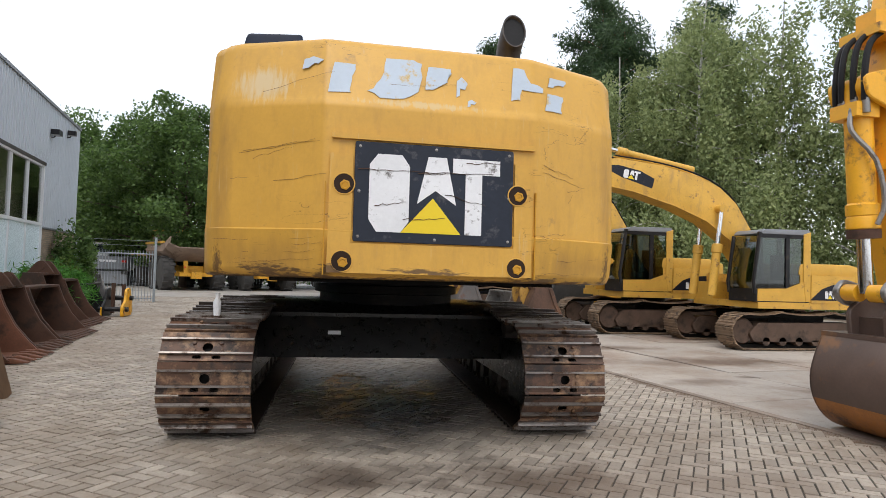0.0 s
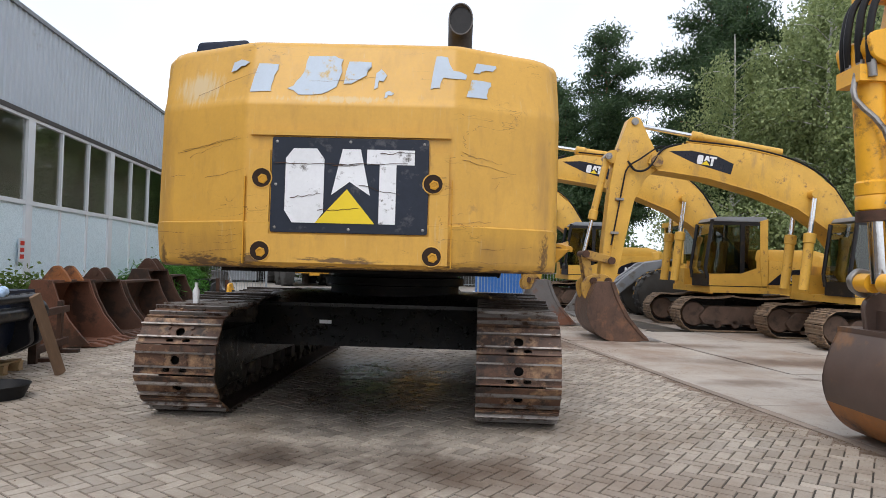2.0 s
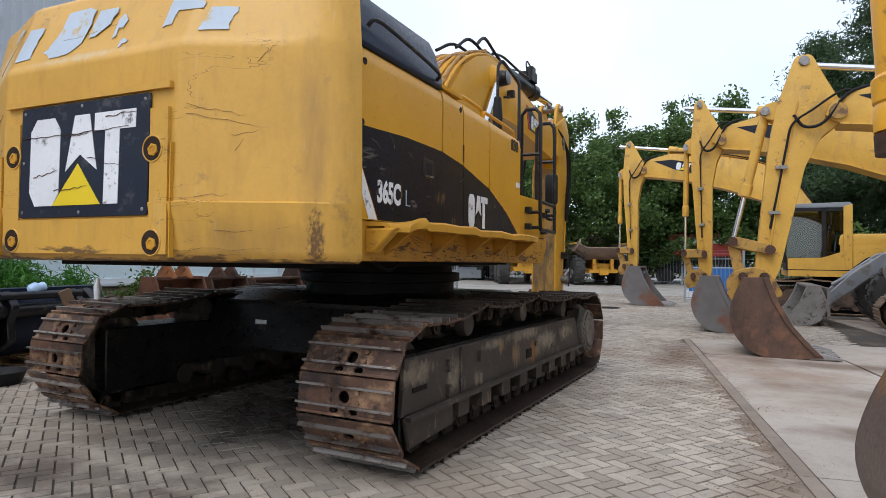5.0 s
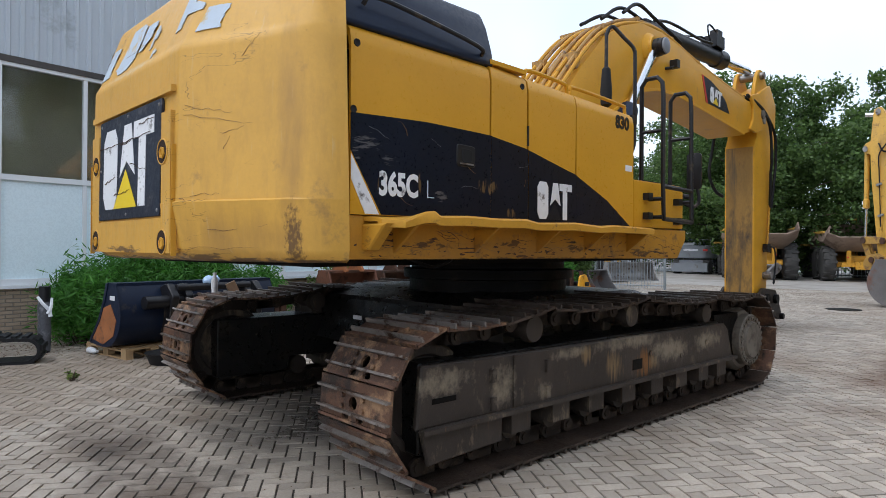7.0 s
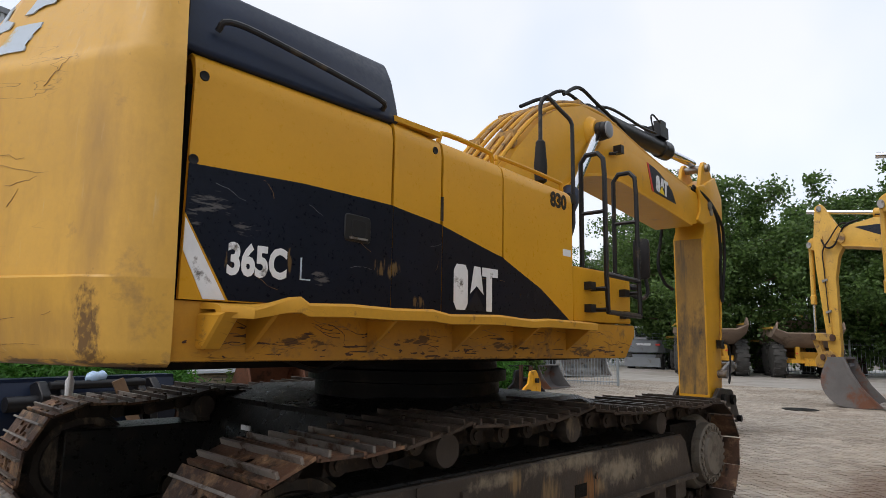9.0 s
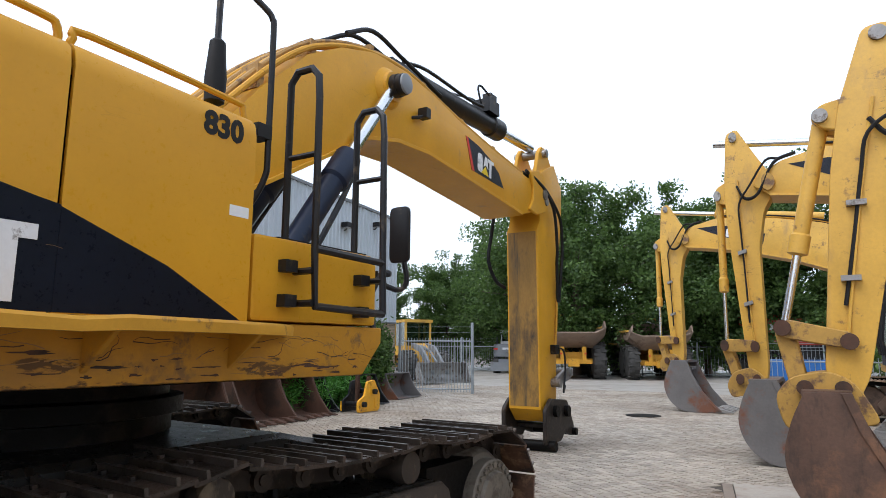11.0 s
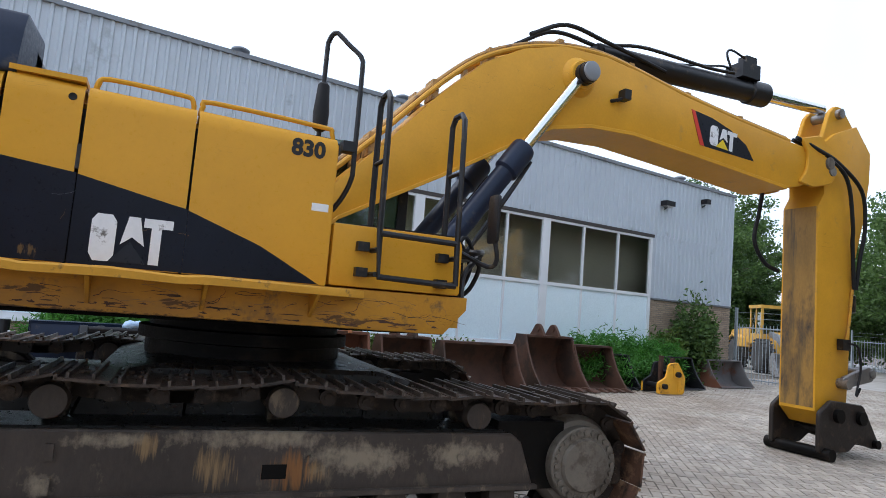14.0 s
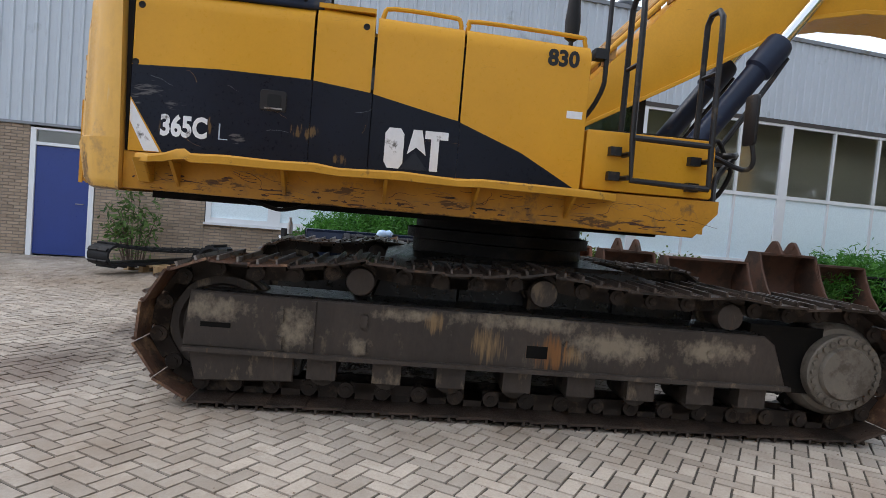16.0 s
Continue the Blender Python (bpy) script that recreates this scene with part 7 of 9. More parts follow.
        for q in (2.2, 2.9):
            part("clamp", box(bx + u - 0.04, bx + u + 0.04, 4.90 - (q - 2.2) * 0.14 - 0.12, 4.94 - (q - 2.2) * 0.14, q - 0.025, q + 0.025, 0.006, m=K), "steel", st)
    c0, c1 = K @ Vector((bx, 4.98, 3.80)), K @ Vector((bx, 5.45, 1.74))
    d_ = (c1 - c0).normalized()
    bkc = part("bucket_cylinder", join(cyl(c0, c0 + d_ * 1.35, 0.075, 16), lathe(c0 + d_ * 1.15, d_, [(0, 0.075), (0.02, 0.095), (0.2, 0.095), (0.22, 0.05)], 16)), paint, r)
    part("rod", cyl(c0 + d_ * 1.35, c1, 0.04, 14), "chrome", bkc)
    for s_ in (-1, 1):
        part("bucket_link", prism(rounded([(4.92, 1.55), (5.47, 1.66), (5.52, 1.78), (5.40, 1.83), (4.88, 1.70)], 0.05), bx + s_ * 0.22 - 0.03, bx + s_ * 0.22 + 0.03, 0.01, m=K), "yellow_rusty", r)
        part("push_link", prism(rounded([(5.37, 1.82), (5.53, 1.74), (5.42, 1.18), (5.26, 1.16)], 0.06), bx + s_ * 0.16 - 0.03, bx + s_ * 0.16 + 0.03, 0.01, m=K), "yellow_rusty", r)
    foot = K @ Vector((bx, 5.0, 1.2))
    f0 = foot.y - 5.0
    for s_ in (-1, 1):
        part("bucket_ear", prism(rounded([(4.72 + f0, 0.90), (5.48 + f0, 0.80), (5.56 + f0, foot.z - 0.08), (5.42 + f0, foot.z + 0.10), (5.1 + f0, foot.z + 0.16), (4.9 + f0, foot.z + 0.06)], 0.1), bx + s_ * 0.26 - 0.03, bx + s_ * 0.26 + 0.03, 0.01), "yellow_rusty", r)
    for q in (0.0, 0.30):
        part("bucket_pin", cyl((bx - 0.36, foot.y + q, foot.z), (bx + 0.36, foot.y + q, foot.z), 0.07, 14), "rust", r)
    bk = part("bucket", box(bx - 0.25, bx + 0.25, 4.85 + f0, 5.3 + f0, 0.86, 0.92, 0.01), digger, r, "worn digging bucket on the ground")
    bucket_on(bk, Matrix.Translation((bx, 4.26 + f0 - 0.12 * (bucket_scale - 1), 0)) @ pose(0, 0, 0, 0, 0, 180), 1.25, bucket_scale, digger, digger, 5, False, belly)
    # reach lengthens the boom; slim narrows the stick and its linkage
    k = 1 + reach / 3.65
    proportion([o for o in r.children if o.name.split(".")[0] in ("boom", "boom_cylinder", "arm_cylinder")], affine((1, 0, 0, 0), (0, k, 0, 0.35 - 0.35 * k), (0, 0, 1, 0)))
    proportion([dc], affine((1, 0, 0, 0), (0, 1, 0, reach * 0.7), (0, 0, 1, reach * 0.10)))
    proportion([o for o in r.children if o.name.split(".")[0] in ("stick", "bucket_cylinder", "bucket_link", "push_link", "bucket_ear", "bucket_pin")], affine((1, 0, 0, 0), (0, slim, 0, 4.0 - 4.0 * slim + reach), (0, 0, 1, 0)))
    proportion([bk], affine((1, 0, 0, 0), (0, 1, 0, reach - (1 - slim) * 0.9), (0, 0, 1, 0)))
    return r


def facing_left(x, y, turn=0.0):
    return Matrix.Translation((x, y, 0)) @ pose(0, 0, 0, 0, 0, 90 + turn)


e1 = small_excavator("excavator", "yellow_old", "medium yellow tracked excavator with its bucket on the concrete", digger="bucket_rust", belly="bucket_rust", bucket_scale=1.18, reach=0.58)
e1.matrix_basis = facing_left(10.1, 13.3) @ Matrix.Scale(1.04, 4)
e2 = small_excavator("excavator", "yellow_old", "medium yellow tracked excavator with a dented grey bucket", digger="bucket_grey", belly="bucket_grey", curl=12.0, slim=0.68, reach=0.55)
e2.matrix_basis = facing_left(8.72, 16.75) @ Matrix.Scale(1.12, 4)
e3 = copy_thing(e2, facing_left(6.77, 24.4) @ Matrix.Scale(1.12, 4))
e3["label"] = "yellow tracked excavator at the far end of the row"

# the orange-yellow machine whose stick and bucket hang close to the way
def big_stick_machine():
    r = thing("excavator", I4, "orange-yellow tracked excavator with a heavy brown bucket", "excavator", "excavators in the row")
    for sgn in (-1, 1):
        build_track(r, sgn * 1.25, -2.0, 1.7, 0.45, 0.40, [(0.9, 0.9), (-0.8, 0.9)], 0.6, 0.216, False)
        part("track_frame", box(sgn * 1.25 - 0.2, sgn * 1.25 + 0.2, -1.8, 1.5, 0.2, 0.65, 0.05), "frame", r)
    part("car_body", join(box(-1.1, 1.1, -0.8, 0.7, 0.5, 0.85, 0.05), cyl((0, 0, 0.8), (0, 0, 1.12), 0.6, 28)), "greasy", r)
    part("body", prism(rounded([(-2.6, 1.15), (1.2, 1.1), (1.2, 1.5), (0.2, 2.2), (-2.4, 2.25), (-2.65, 1.9)], 0.1), -1.4, 1.4, 0.06, 2), "orange", r)
    part("cab", prism(rounded([(-0.4, 1.2), (1.4, 1.2), (1.45, 1.7), (1.2, 3.0), (-0.4, 3.05)], 0.1), -1.38, -0.4, 0.04, 2), "dark_paint", r)
    bx = 0.0
    part("boom", prism([(0.3, 1.4), (0.9, 2.6), (1.9, 3.7), (3.2, 4.3), (4.6, 4.25), (4.85, 4.4), (4.7, 4.7), (3.2, 4.95), (1.6, 4.5), (0.5, 3.3), (-0.2, 1.7)], bx - 0.3, bx + 0.3, 0.03, 2), "orange", r, "orange-yellow boom")
    # stick: pin high up, beam running down to the bucket
    st = part("stick", prism([(4.35, 5.2), (4.9, 5.25), (5.10, 4.6), (5.32, 3.4), (5.30, 2.6), (5.02, 1.35), (4.85, 1.3), (4.70, 1.5), (4.45, 3.2), (4.35, 4.2)], bx - 0.22, bx + 0.22, 0.025, 2), "orange", r, "orange-yellow stick with black hoses")
    c0, c1 = Vector((bx, 5.52, 3.42)), Vector((bx, 5.40, 1.42))
    d_ = (c1 - c0).normalized()
    bc_ = part("bucket_cylinder", join(cyl(c0, c0 + d_ * 1.40, 0.125, 24), lathe(c0 + d_ * 1.12, d_, [(0, 0.125), (0.02, 0.145), (0.12, 0.145), (0.13, 0.137), (0.16, 0.147), (0.25, 0.147)], 24), cyl(c0 - Vector((0.2, 0, 0)), c0 + Vector((0.2, 0, 0)), 0.12, 18), box(bx - 0.16, bx + 0.16, 5.42, 5.68, 3.12, 3.26, 0.02)), "orange", r, "thick bucket cylinder with a bare rod")
    part("gland", cyl(c0 + d_ * 1.38, c0 + d_ * 1.47, 0.148, 24), "rust", bc_, "rusty gland ring")
    part("rod", cyl(c0 + d_ * 1.45, c1, 0.065, 20), "chrome", bc_, "chromed rod")
    part("cylinder_pipe", tube([(bx - 0.08, 5.66, 3.2), (bx - 0.10, 5.68, 2.98), (bx - 0.20, 5.50, 2.7), (bx - 0.22, 5.42, 2.3), (bx - 0.18, 5.46, 2.08)], 0.024, 8, 3), "steel", bc_)
    for s_ in (-1, 1):
        part("cylinder_ear", prism(rounded([(5.0, 3.05), (5.62, 3.3), (5.66, 3.5), (5.45, 3.56), (5.0, 3.62)], 0.06), bx + s_ * 0.20 - 0.03, bx + s_ * 0.20 + 0.03, 0.01), "orange", st)
        part("pin_sleeve", cyl((bx + s_ * 0.07, 5.40, 1.42), (bx + s_ * 0.23, 5.40, 1.42), 0.085, 18), "orange", r)
        part("pin_boss", lathe((bx + s_ * 0.2, 5.30, 3.40), (s_, 0, 0), [(0, 0.11), (0.05, 0.10), (0.06, 0.07), (0.06, 0.01)], 20), "steel", st)
    for i, (u, z0_, y0_) in enumerate(((-0.17, 3.95, 5.46), (-0.06, 3.98, 5.48), (0.06, 3.97, 5.50), (0.15, 3.96, 5.48))):
        part("hose", tube([(bx + u, y0_ - 0.12, z0_ + 0.05), (bx + u, y0_ + 0.08, z0_ - 0.12), (bx + u - 0.02, y0_ + 0.16, z0_ - 0.42), (bx + u, y0_ + 0.14, z0_ - 0.68)], 0.03, 8, 4), "rubber", st)
        part("hose_end", cyl((bx + u, y0_ + 0.13, z0_ - 0.66), (bx + u, y0_ + 0.12, z0_ - 0.80), 0.036, 10), "steel", st)
    part("hose", tube([(bx - 0.24, 5.0, 4.2), (bx - 0.30, 5.15, 3.75), (bx - 0.34, 5.0, 3.42), (bx - 0.30, 4.8, 3.38), (bx - 0.25, 4.7, 3.6)], 0.032, 8, 5), "rubber", st)
    part("hose", tube([(bx - 0.23, 4.85, 4.3), (bx - 0.27, 4.9, 3.9), (bx - 0.27, 4.78, 3.5), (bx - 0.25, 4.7, 3.9)], 0.014, 6, 5), "rubber", st)
    for k in range(4):
        part("stick_pipe", tube([(bx - 0.235, 5.02 - 0.07 * k, 3.3), (bx - 0.235, 5.06 - 0.07 * k, 2.6), (bx - 0.235, 4.98 - 0.06 * k, 1.9)], 0.013, 6, 3), "rubber" if k % 2 else "steel", st)
    part("top_block", join(box(bx - 0.24, bx + 0.24, 5.15, 5.50, 3.93, 4.02, 0.02), box(bx - 0.12, bx + 0.12, 5.2, 5.42, 4.02, 4.2, 0.04)), "orange", st)
    part("guard", box(bx - 0.26, bx + 0.24, 5.3, 5.36, 2.62, 2.68, 0.01), "orange", st)
    for s_ in (-1, 1):
        part("bucket_link", prism(rounded([(5.0, 1.22), (5.42, 1.30), (5.52, 1.44), (5.42, 1.56), (5.2, 1.50), (4.96, 1.34)], 0.06), bx + s_ * 0.27 - 0.035, bx + s_ * 0.27 + 0.035, 0.012), "steel", r)
        part("link_pin", lathe((bx + s_ * 0.30, 5.36, 1.42), (s_, 0, 0), [(0, 0.11), (0.05, 0.10), (0.06, 0.05), (0.06, 0.01)], 18), "steel", r)
    bk = part("bucket", join(prism(rounded([(4.75, 0.7), (5.35, 0.75), (5.42, 1.25), (5.2, 1.40), (4.9, 1.32)], 0.08), bx - 0.24, bx - 0.18, 0.01), prism(rounded([(4.75, 0.7), (5.35, 0.75), (5.42, 1.25), (5.2, 1.40), (4.9, 1.32)], 0.08), bx + 0.18, bx + 0.24, 0.01), box(bx - 0.2, bx + 0.2, 4.9, 5.30, 0.74, 1.18, 0.03)), "bucket_brown", r, "heavy brown bucket with a worn orange belly")
    bucket_on(bk, Matrix.Translation((bx, 4.52, 0)) @ pose(0, 0, 0, 0, 0, 180), 1.02, 1.0, "bucket_brown", "bucket_brown", 5, False, "bucket_wear")
    return r


ea = big_stick_machine()
ea.matrix_basis = facing_left(9.98, 5.06)


# ---- wheels and yard machines ----
def wheel_on(parent, at, r, w, rim="yellow_old", tread=18):
    """A tyre with lugs and its rim, axle along x."""
    x, y, z = at
    ty = part("wheel", lathe((x - w / 2, y, z), (1, 0, 0), [(0, r * 0.58), (0.01, r * 0.75), (w * 0.1, r * 0.93), (w * 0.25, r), (w * 0.75, r), (w * 0.9, r * 0.93), (w - 0.01, r * 0.75), (w, r * 0.58)], 36), "tyre", parent, "dusty tyre with deep lugs")
    lugs = []
    for i in range(tread):
        a = 360 * i / tread
        for s_ in (-1, 1):
            lugs.append(box(s_ * w * 0.26 - w * 0.23, s_ * w * 0.26 + w * 0.23, -r * 0.075, r * 0.075, r * 0.97, r * 1.035, 0.0, m=Matrix.Translation((x, y, z)) @ pose(0, 0, 0, a + s_ * 90 / tread)))
    part("tread", join(*lugs), "tyre", ty)
    part("rim", lathe((x - w * 0.36, y, z), (1, 0, 0), [(0, r * 0.1), (0, r * 0.52), (w * 0.1, r * 0.6), (w * 0.62, r * 0.6), (w * 0.72, r * 0.52), (w * 0.72, r * 0.1)], 28), rim, ty)
    part("hub", lathe((x - w * 0.42, y, z), (1, 0, 0), [(0, r * 0.02), (0, r * 0.2), (w * 0.84, r * 0.2), (w * 0.84, r * 0.02)], 18), rim, ty)
    return ty


def wheel_loader(name="wheel_loader", label="yellow wheel loader with a grey lift arm"):
    """Faces +y."""
    r = thing(name, I4, label, "loader")
    for x in (-0.95, 0.95):
        for y in (1.45, -1.45):
            wheel_on(r, (x, y, 0.75), 0.75, 0.55)
    part("rear_frame", prism(rounded([(-2.9, 0.7), (-0.2, 0.6), (-0.2, 1.25), (-2.9, 1.3)], 0.08), -0.55, 0.55, 0.04), "yellow_old", r)
    part("engine_hood", prism(rounded([(-2.95, 1.25), (-0.55, 1.25), (-0.55, 2.0), (-2.7, 1.9), (-2.95, 1.75)], 0.1), -0.8, 0.8, 0.06, 2), "yellow_old", r)
    part("vents", join(*[box(-0.812, -0.80, -1.55 + 0.11 * i, -1.48 + 0.11 * i, 1.55, 1.85, 0.002) for i in range(7)]), "blackpaint", r)
    part("name_bar", box(-0.815, -0.80, -2.5, -1.75, 1.62, 1.74, 0.002), "grey_paint", r)
    for x in (-0.95, 0.95):
        part("fender", prism([(-2.3, 1.0), (-2.05, 1.5), (-1.5, 1.68), (-0.9, 1.5), (-0.65, 1.1), (-0.72, 1.06), (-0.95, 1.42), (-1.5, 1.60), (-2.0, 1.42), (-2.22, 1.0)], x - 0.3, x + 0.3, 0.01), "yellow_old", r)
    c = part("cab", box(-0.75, 0.75, -0.6, 0.75, 1.25, 1.75, 0.04, 2), "yellow_old", r, "square glazed cab")
    part("cab_roof", box(-0.8, 0.8, -0.65, 0.82, 2.95, 3.1, 0.05, 2), "yellow_old", c)
    for x in (-0.7, 0.7):
        for y in (-0.55, 0.1, 0.7):
            part("pillar", box(x - 0.05, x + 0.05, y - 0.05, y + 0.05, 1.7, 3.0, 0.015), "yellow_old", c)
    for x in (-0.72, 0.72):
        part("cab_window", box(x - 0.005, x + 0.005, -0.5, 0.65, 1.75, 2.95, 0), "cab_glass", c)
    for y in (-0.57, 0.72):
        part("cab_window", box(-0.65, 0.65, y - 0.005, y + 0.005, 1.75, 2.95, 0), "cab_glass", c)
    part("step_frame", join(box(-0.95, -0.55, -0.5, 0.3, 0.75, 0.82, 0.01), box(-0.95, -0.55, -0.4, 0.2, 0.45, 0.5, 0.01), tube([(-0.93, -0.5, 0.5), (-0.93, -0.5, 1.6)], 0.02, 6), tube([(-0.93, 0.3, 0.5), (-0.93, 0.3, 1.6)], 0.02, 6)), "yellow_old", r)
    part("front_frame", prism(rounded([(0.1, 0.6), (1.9, 0.6), (1.7, 1.4), (0.9, 1.9), (0.2, 1.2)], 0.1), -0.45, 0.45, 0.04), "yellow_old", r)
    for x in (-0.38, 0.38):
        part("lift_arm", prism(rounded([(0.75, 1.65), (1.7, 1.45), (2.9, 0.45), (3.05, 0.3), (3.15, 0.5), (2.5, 1.2), (1.8, 1.75), (0.85, 1.9)], 0.08), x - 0.07, x + 0.07, 0.02), "grey_paint", r)
    part("tilt_cylinder", join(cyl((0, 0.9, 1.75), (0, 2.0, 1.5), 0.09, 16), cyl((0, 2.0, 1.5), (0, 2.8, 0.95), 0.05, 14)), "grey_paint", r)
    bk = part("bucket", box(-1.2, 1.2, 2.98, 3.05, 0.2, 0.9, 0.02), "steel", r, "wide grey loader bucket")
    bucket_on(bk, Matrix.Translation((0, 4.05, 0.0)), 2.6, 0.95, "steel", "steel", 0, False)
    return r


wl1 = wheel_loader()
wl1.matrix_basis = facing_left(8.9, 20.2)


def dump_truck():
    """An articulated dump truck that faces +y, seen from behind."""
    r = thing("dump_truck", I4, "yellow articulated dump truck with an empty rusty tub", "dump truck", "dump trucks in the yard")
    for x in (-1.25, 1.25):
        for y in (0.2, 2.0, 5.6):
            wheel_on(r, (x, y, 0.85), 0.85, 0.6, tread=14)
    part("rear_frame", join(box(-0.45, 0.45, -0.3, 4.0, 0.85, 1.25, 0.05), box(-1.3, 1.3, 0.0, 0.4, 0.7, 0.95, 0.05), box(-0.8, 0.8, -0.75, -0.60, 0.72, 0.90, 0.04), box(-0.25, 0.25, -0.9, -0.6, 0.6, 0.95, 0.03), *[box(x - 0.09, x + 0.09, -0.7, -0.5, 0.9, 1.5, 0.03) for x in (-0.5, 0.5)]), "yellow_worn", r)
    for x in (-0.55, 0.55):
        part("tail_light", box(x - 0.05, x + 0.05, -0.74, -0.69, 1.15, 1.21, 0.01), "red", r)
    # tub: outline across the machine, at its tail and its front
    bm_ = bmesh.new()
    tail_ = [(-1.45, 2.35), (-1.5, 1.95), (-0.95, 1.45), (0.95, 1.45), (1.5, 1.95), (1.45, 2.35)]
    rings_ = []
    chute_ = [(-1.42, 2.66), (-1.47, 2.34), (-1.0, 2.12), (1.0, 2.12), (1.47, 2.34), (1.42, 2.66)]
    for y, line_, dz in ((-1.15, chute_, 0.0), (-0.2, tail_, 0.0), (3.9, tail_, 0.1)):
        outer = [(a, b + dz) for a, b in line_]
        inner_ = [(a * 0.95, b + 0.05 if abs(a) < 1.2 else b) for a, b in outer]
        rings_.append([bm_.verts.new((a, y, b)) for a, b in outer + inner_[::-1]])
    k_ = len(rings_[0])
    for ra, rb in zip(rings_, rings_[1:]):
        for i in range(k_):
            bm_.faces.new((ra[i], ra[(i + 1) % k_], rb[(i + 1) % k_], rb[i]))
    bm_.faces.new(rings_[0][::-1])
    bm_.faces.new(rings_[-1])
    tub = part("tub", bm_, "tub", r, "brown steel tub with flared sides")
    part("head_board", prism([(-1.42, 1.6), (1.42, 1.6), (1.42, 2.55), (0.9, 2.95), (-0.9, 2.95), (-1.42, 2.55)], 3.85, 3.95, 0.01, axis="y"), "tub", tub)
    part("side_rim", join(*[box(s_ * 1.47 - 0.05, s_ * 1.47 + 0.05, -0.2, 3.9, 2.36, 2.46, 0.02) for s_ in (-1, 1)]), "yellow_old", tub)
    c = part("cab", join(box(-0.85, 0.85, 4.2, 5.6, 1.5, 2.1, 0.06, 2), box(-0.85, 0.85, 4.2, 5.6, 3.12, 3.27, 0.05, 2), *[box(x - 0.05, x + 0.05, y - 0.05, y + 0.05, 2.05, 3.15, 0.01) for x in (-0.78, 0.78) for y in (4.27, 5.5)]), "yellow_old", r)
    part("cab_window", box(-0.75, 0.75, 4.21, 4.22, 2.1, 3.12, 0), "cab_glass", c)
    part("front_frame", box(-0.9, 0.9, 4.2, 6.8, 0.9, 1.7, 0.1, 2), "yellow_old", r)
    for s_ in (-1, 1):
        part("fender", box(s_ * 1.35 - 0.4, s_ * 1.35 + 0.4, 4.6, 6.5, 1.75, 1.85, 0.04), "yellow_old", r)
        part("mirror", join(tube([(s_ * 0.9, 5.5, 2.6), (s_ * 1.5, 5.6, 2.6), (s_ * 1.5, 5.6, 2.3)], 0.02, 6), box(s_ * 1.5 - 0.1, s_ * 1.5 + 0.1, 5.57, 5.62, 2.2, 2.6, 0.02)), "blackpaint", r)
    part("exhaust_pipe", join(cyl((1.0, 4.1, 1.7), (1.0, 4.1, 3.25), 0.08, 12), cyl((1.0, 4.1, 3.2), (1.0, 4.05, 3.38), 0.11, 12)), "steel", r)
    return r


d1 = dump_truck()
d1.matrix_basis = Matrix.Translation((-3.67, 41.6, 0)) @ pose(0, 0, 0, 0, 0, 24) @ Matrix.Scale(1.08, 4)
copy_thing(d1, Matrix.Translation((-7.9, 39.85, 0)) @ pose(0, 0, 0, 0, 0, 25) @ Matrix.Scale(1.08, 4))


def wheeled_excavator():
    """Seen from behind; faces +y."""
    r = thing("wheeled_excavator", I4, "grey and white wheeled excavator with a folded boom", "excavator")
    for x in (-1.0, 1.0):
        for y in (-0.6, 2.0):
            wheel_on(r, (x, y, 0.5), 0.5, 0.45, rim="grey_paint", tread=16)
    part("chassis", join(box(-0.8, 0.8, -0.9, 2.4, 0.5, 0.95, 0.06), box(-1.2, 1.2, -1.35, -1.15, 0.15, 0.75, 0.04)), "grey_paint", r)
    part("counterweight", prism(rounded([(-1.3, 0.3), (-1.3, -0.5), (-0.9, -1.0), (0.9, -1.0), (1.3, -0.5), (1.3, 0.3)], 0.2), 1.05, 1.95, 0.1, 3, axis="z"), "grey_paint", r)
    part("name_bar", box(-0.5, 0.5, -1.015, -1.0, 1.55, 1.70, 0.003), "white", r)
    for s_ in (-1, 1):
        part("tail_light", box(s_ * 0.95 - 0.15, s_ * 0.95 + 0.15, -0.985, -0.95, 1.55, 1.68, 0.01), "red", r)
    part("body", box(-1.3, 1.3, 0.2, 2.4, 1.1, 1.95, 0.06, 2), "grey_paint", r)
    c = part("cab", join(box(-1.28, -0.35, 0.9, 2.5, 1.9, 2.15, 0.03), box(-1.3, -0.33, 0.85, 2.5, 2.75, 2.9, 0.05, 2), *[box(x - 0.04, x + 0.04, y - 0.05, y + 0.05, 2.1, 2.8, 0.01) for x in (-1.22, -0.4) for y in (0.95, 2.42)]), "white_paint", r)
    part("cab_window", box(-1.2, -0.42, 0.94, 0.95, 2.12, 2.76, 0), "cab_glass", c)
    part("boom", tube([(0.05, 1.6, 1.8), (0.05, 2.0, 2.9), (0.05, 1.9, 3.35), (0.05, 2.4, 3.5), (0.05, 3.4, 3.0)], 0.12, 10, 4), "grey_paint", r)
    part("hand_rail", tube([(0.4, -0.3, 1.95), (0.4, -0.3, 2.35), (1.1, -0.3, 2.35), (1.1, -0.3, 1.95)], 0.025, 6), "galv", r)
    return r


we = wheeled_excavator()
we.matrix_basis = Matrix.Translation((-14.2, 45.9, 0)) @ pose(0, 0, 0, 0, 0, 6)

grader = wheel_loader("wheel_loader", "yellow loader parked behind the steel fence")
grader.matrix_basis = Matrix.Translation((-14.6, 34.0, 0)) @ pose(0, 0, 0, 0, 0, -120)

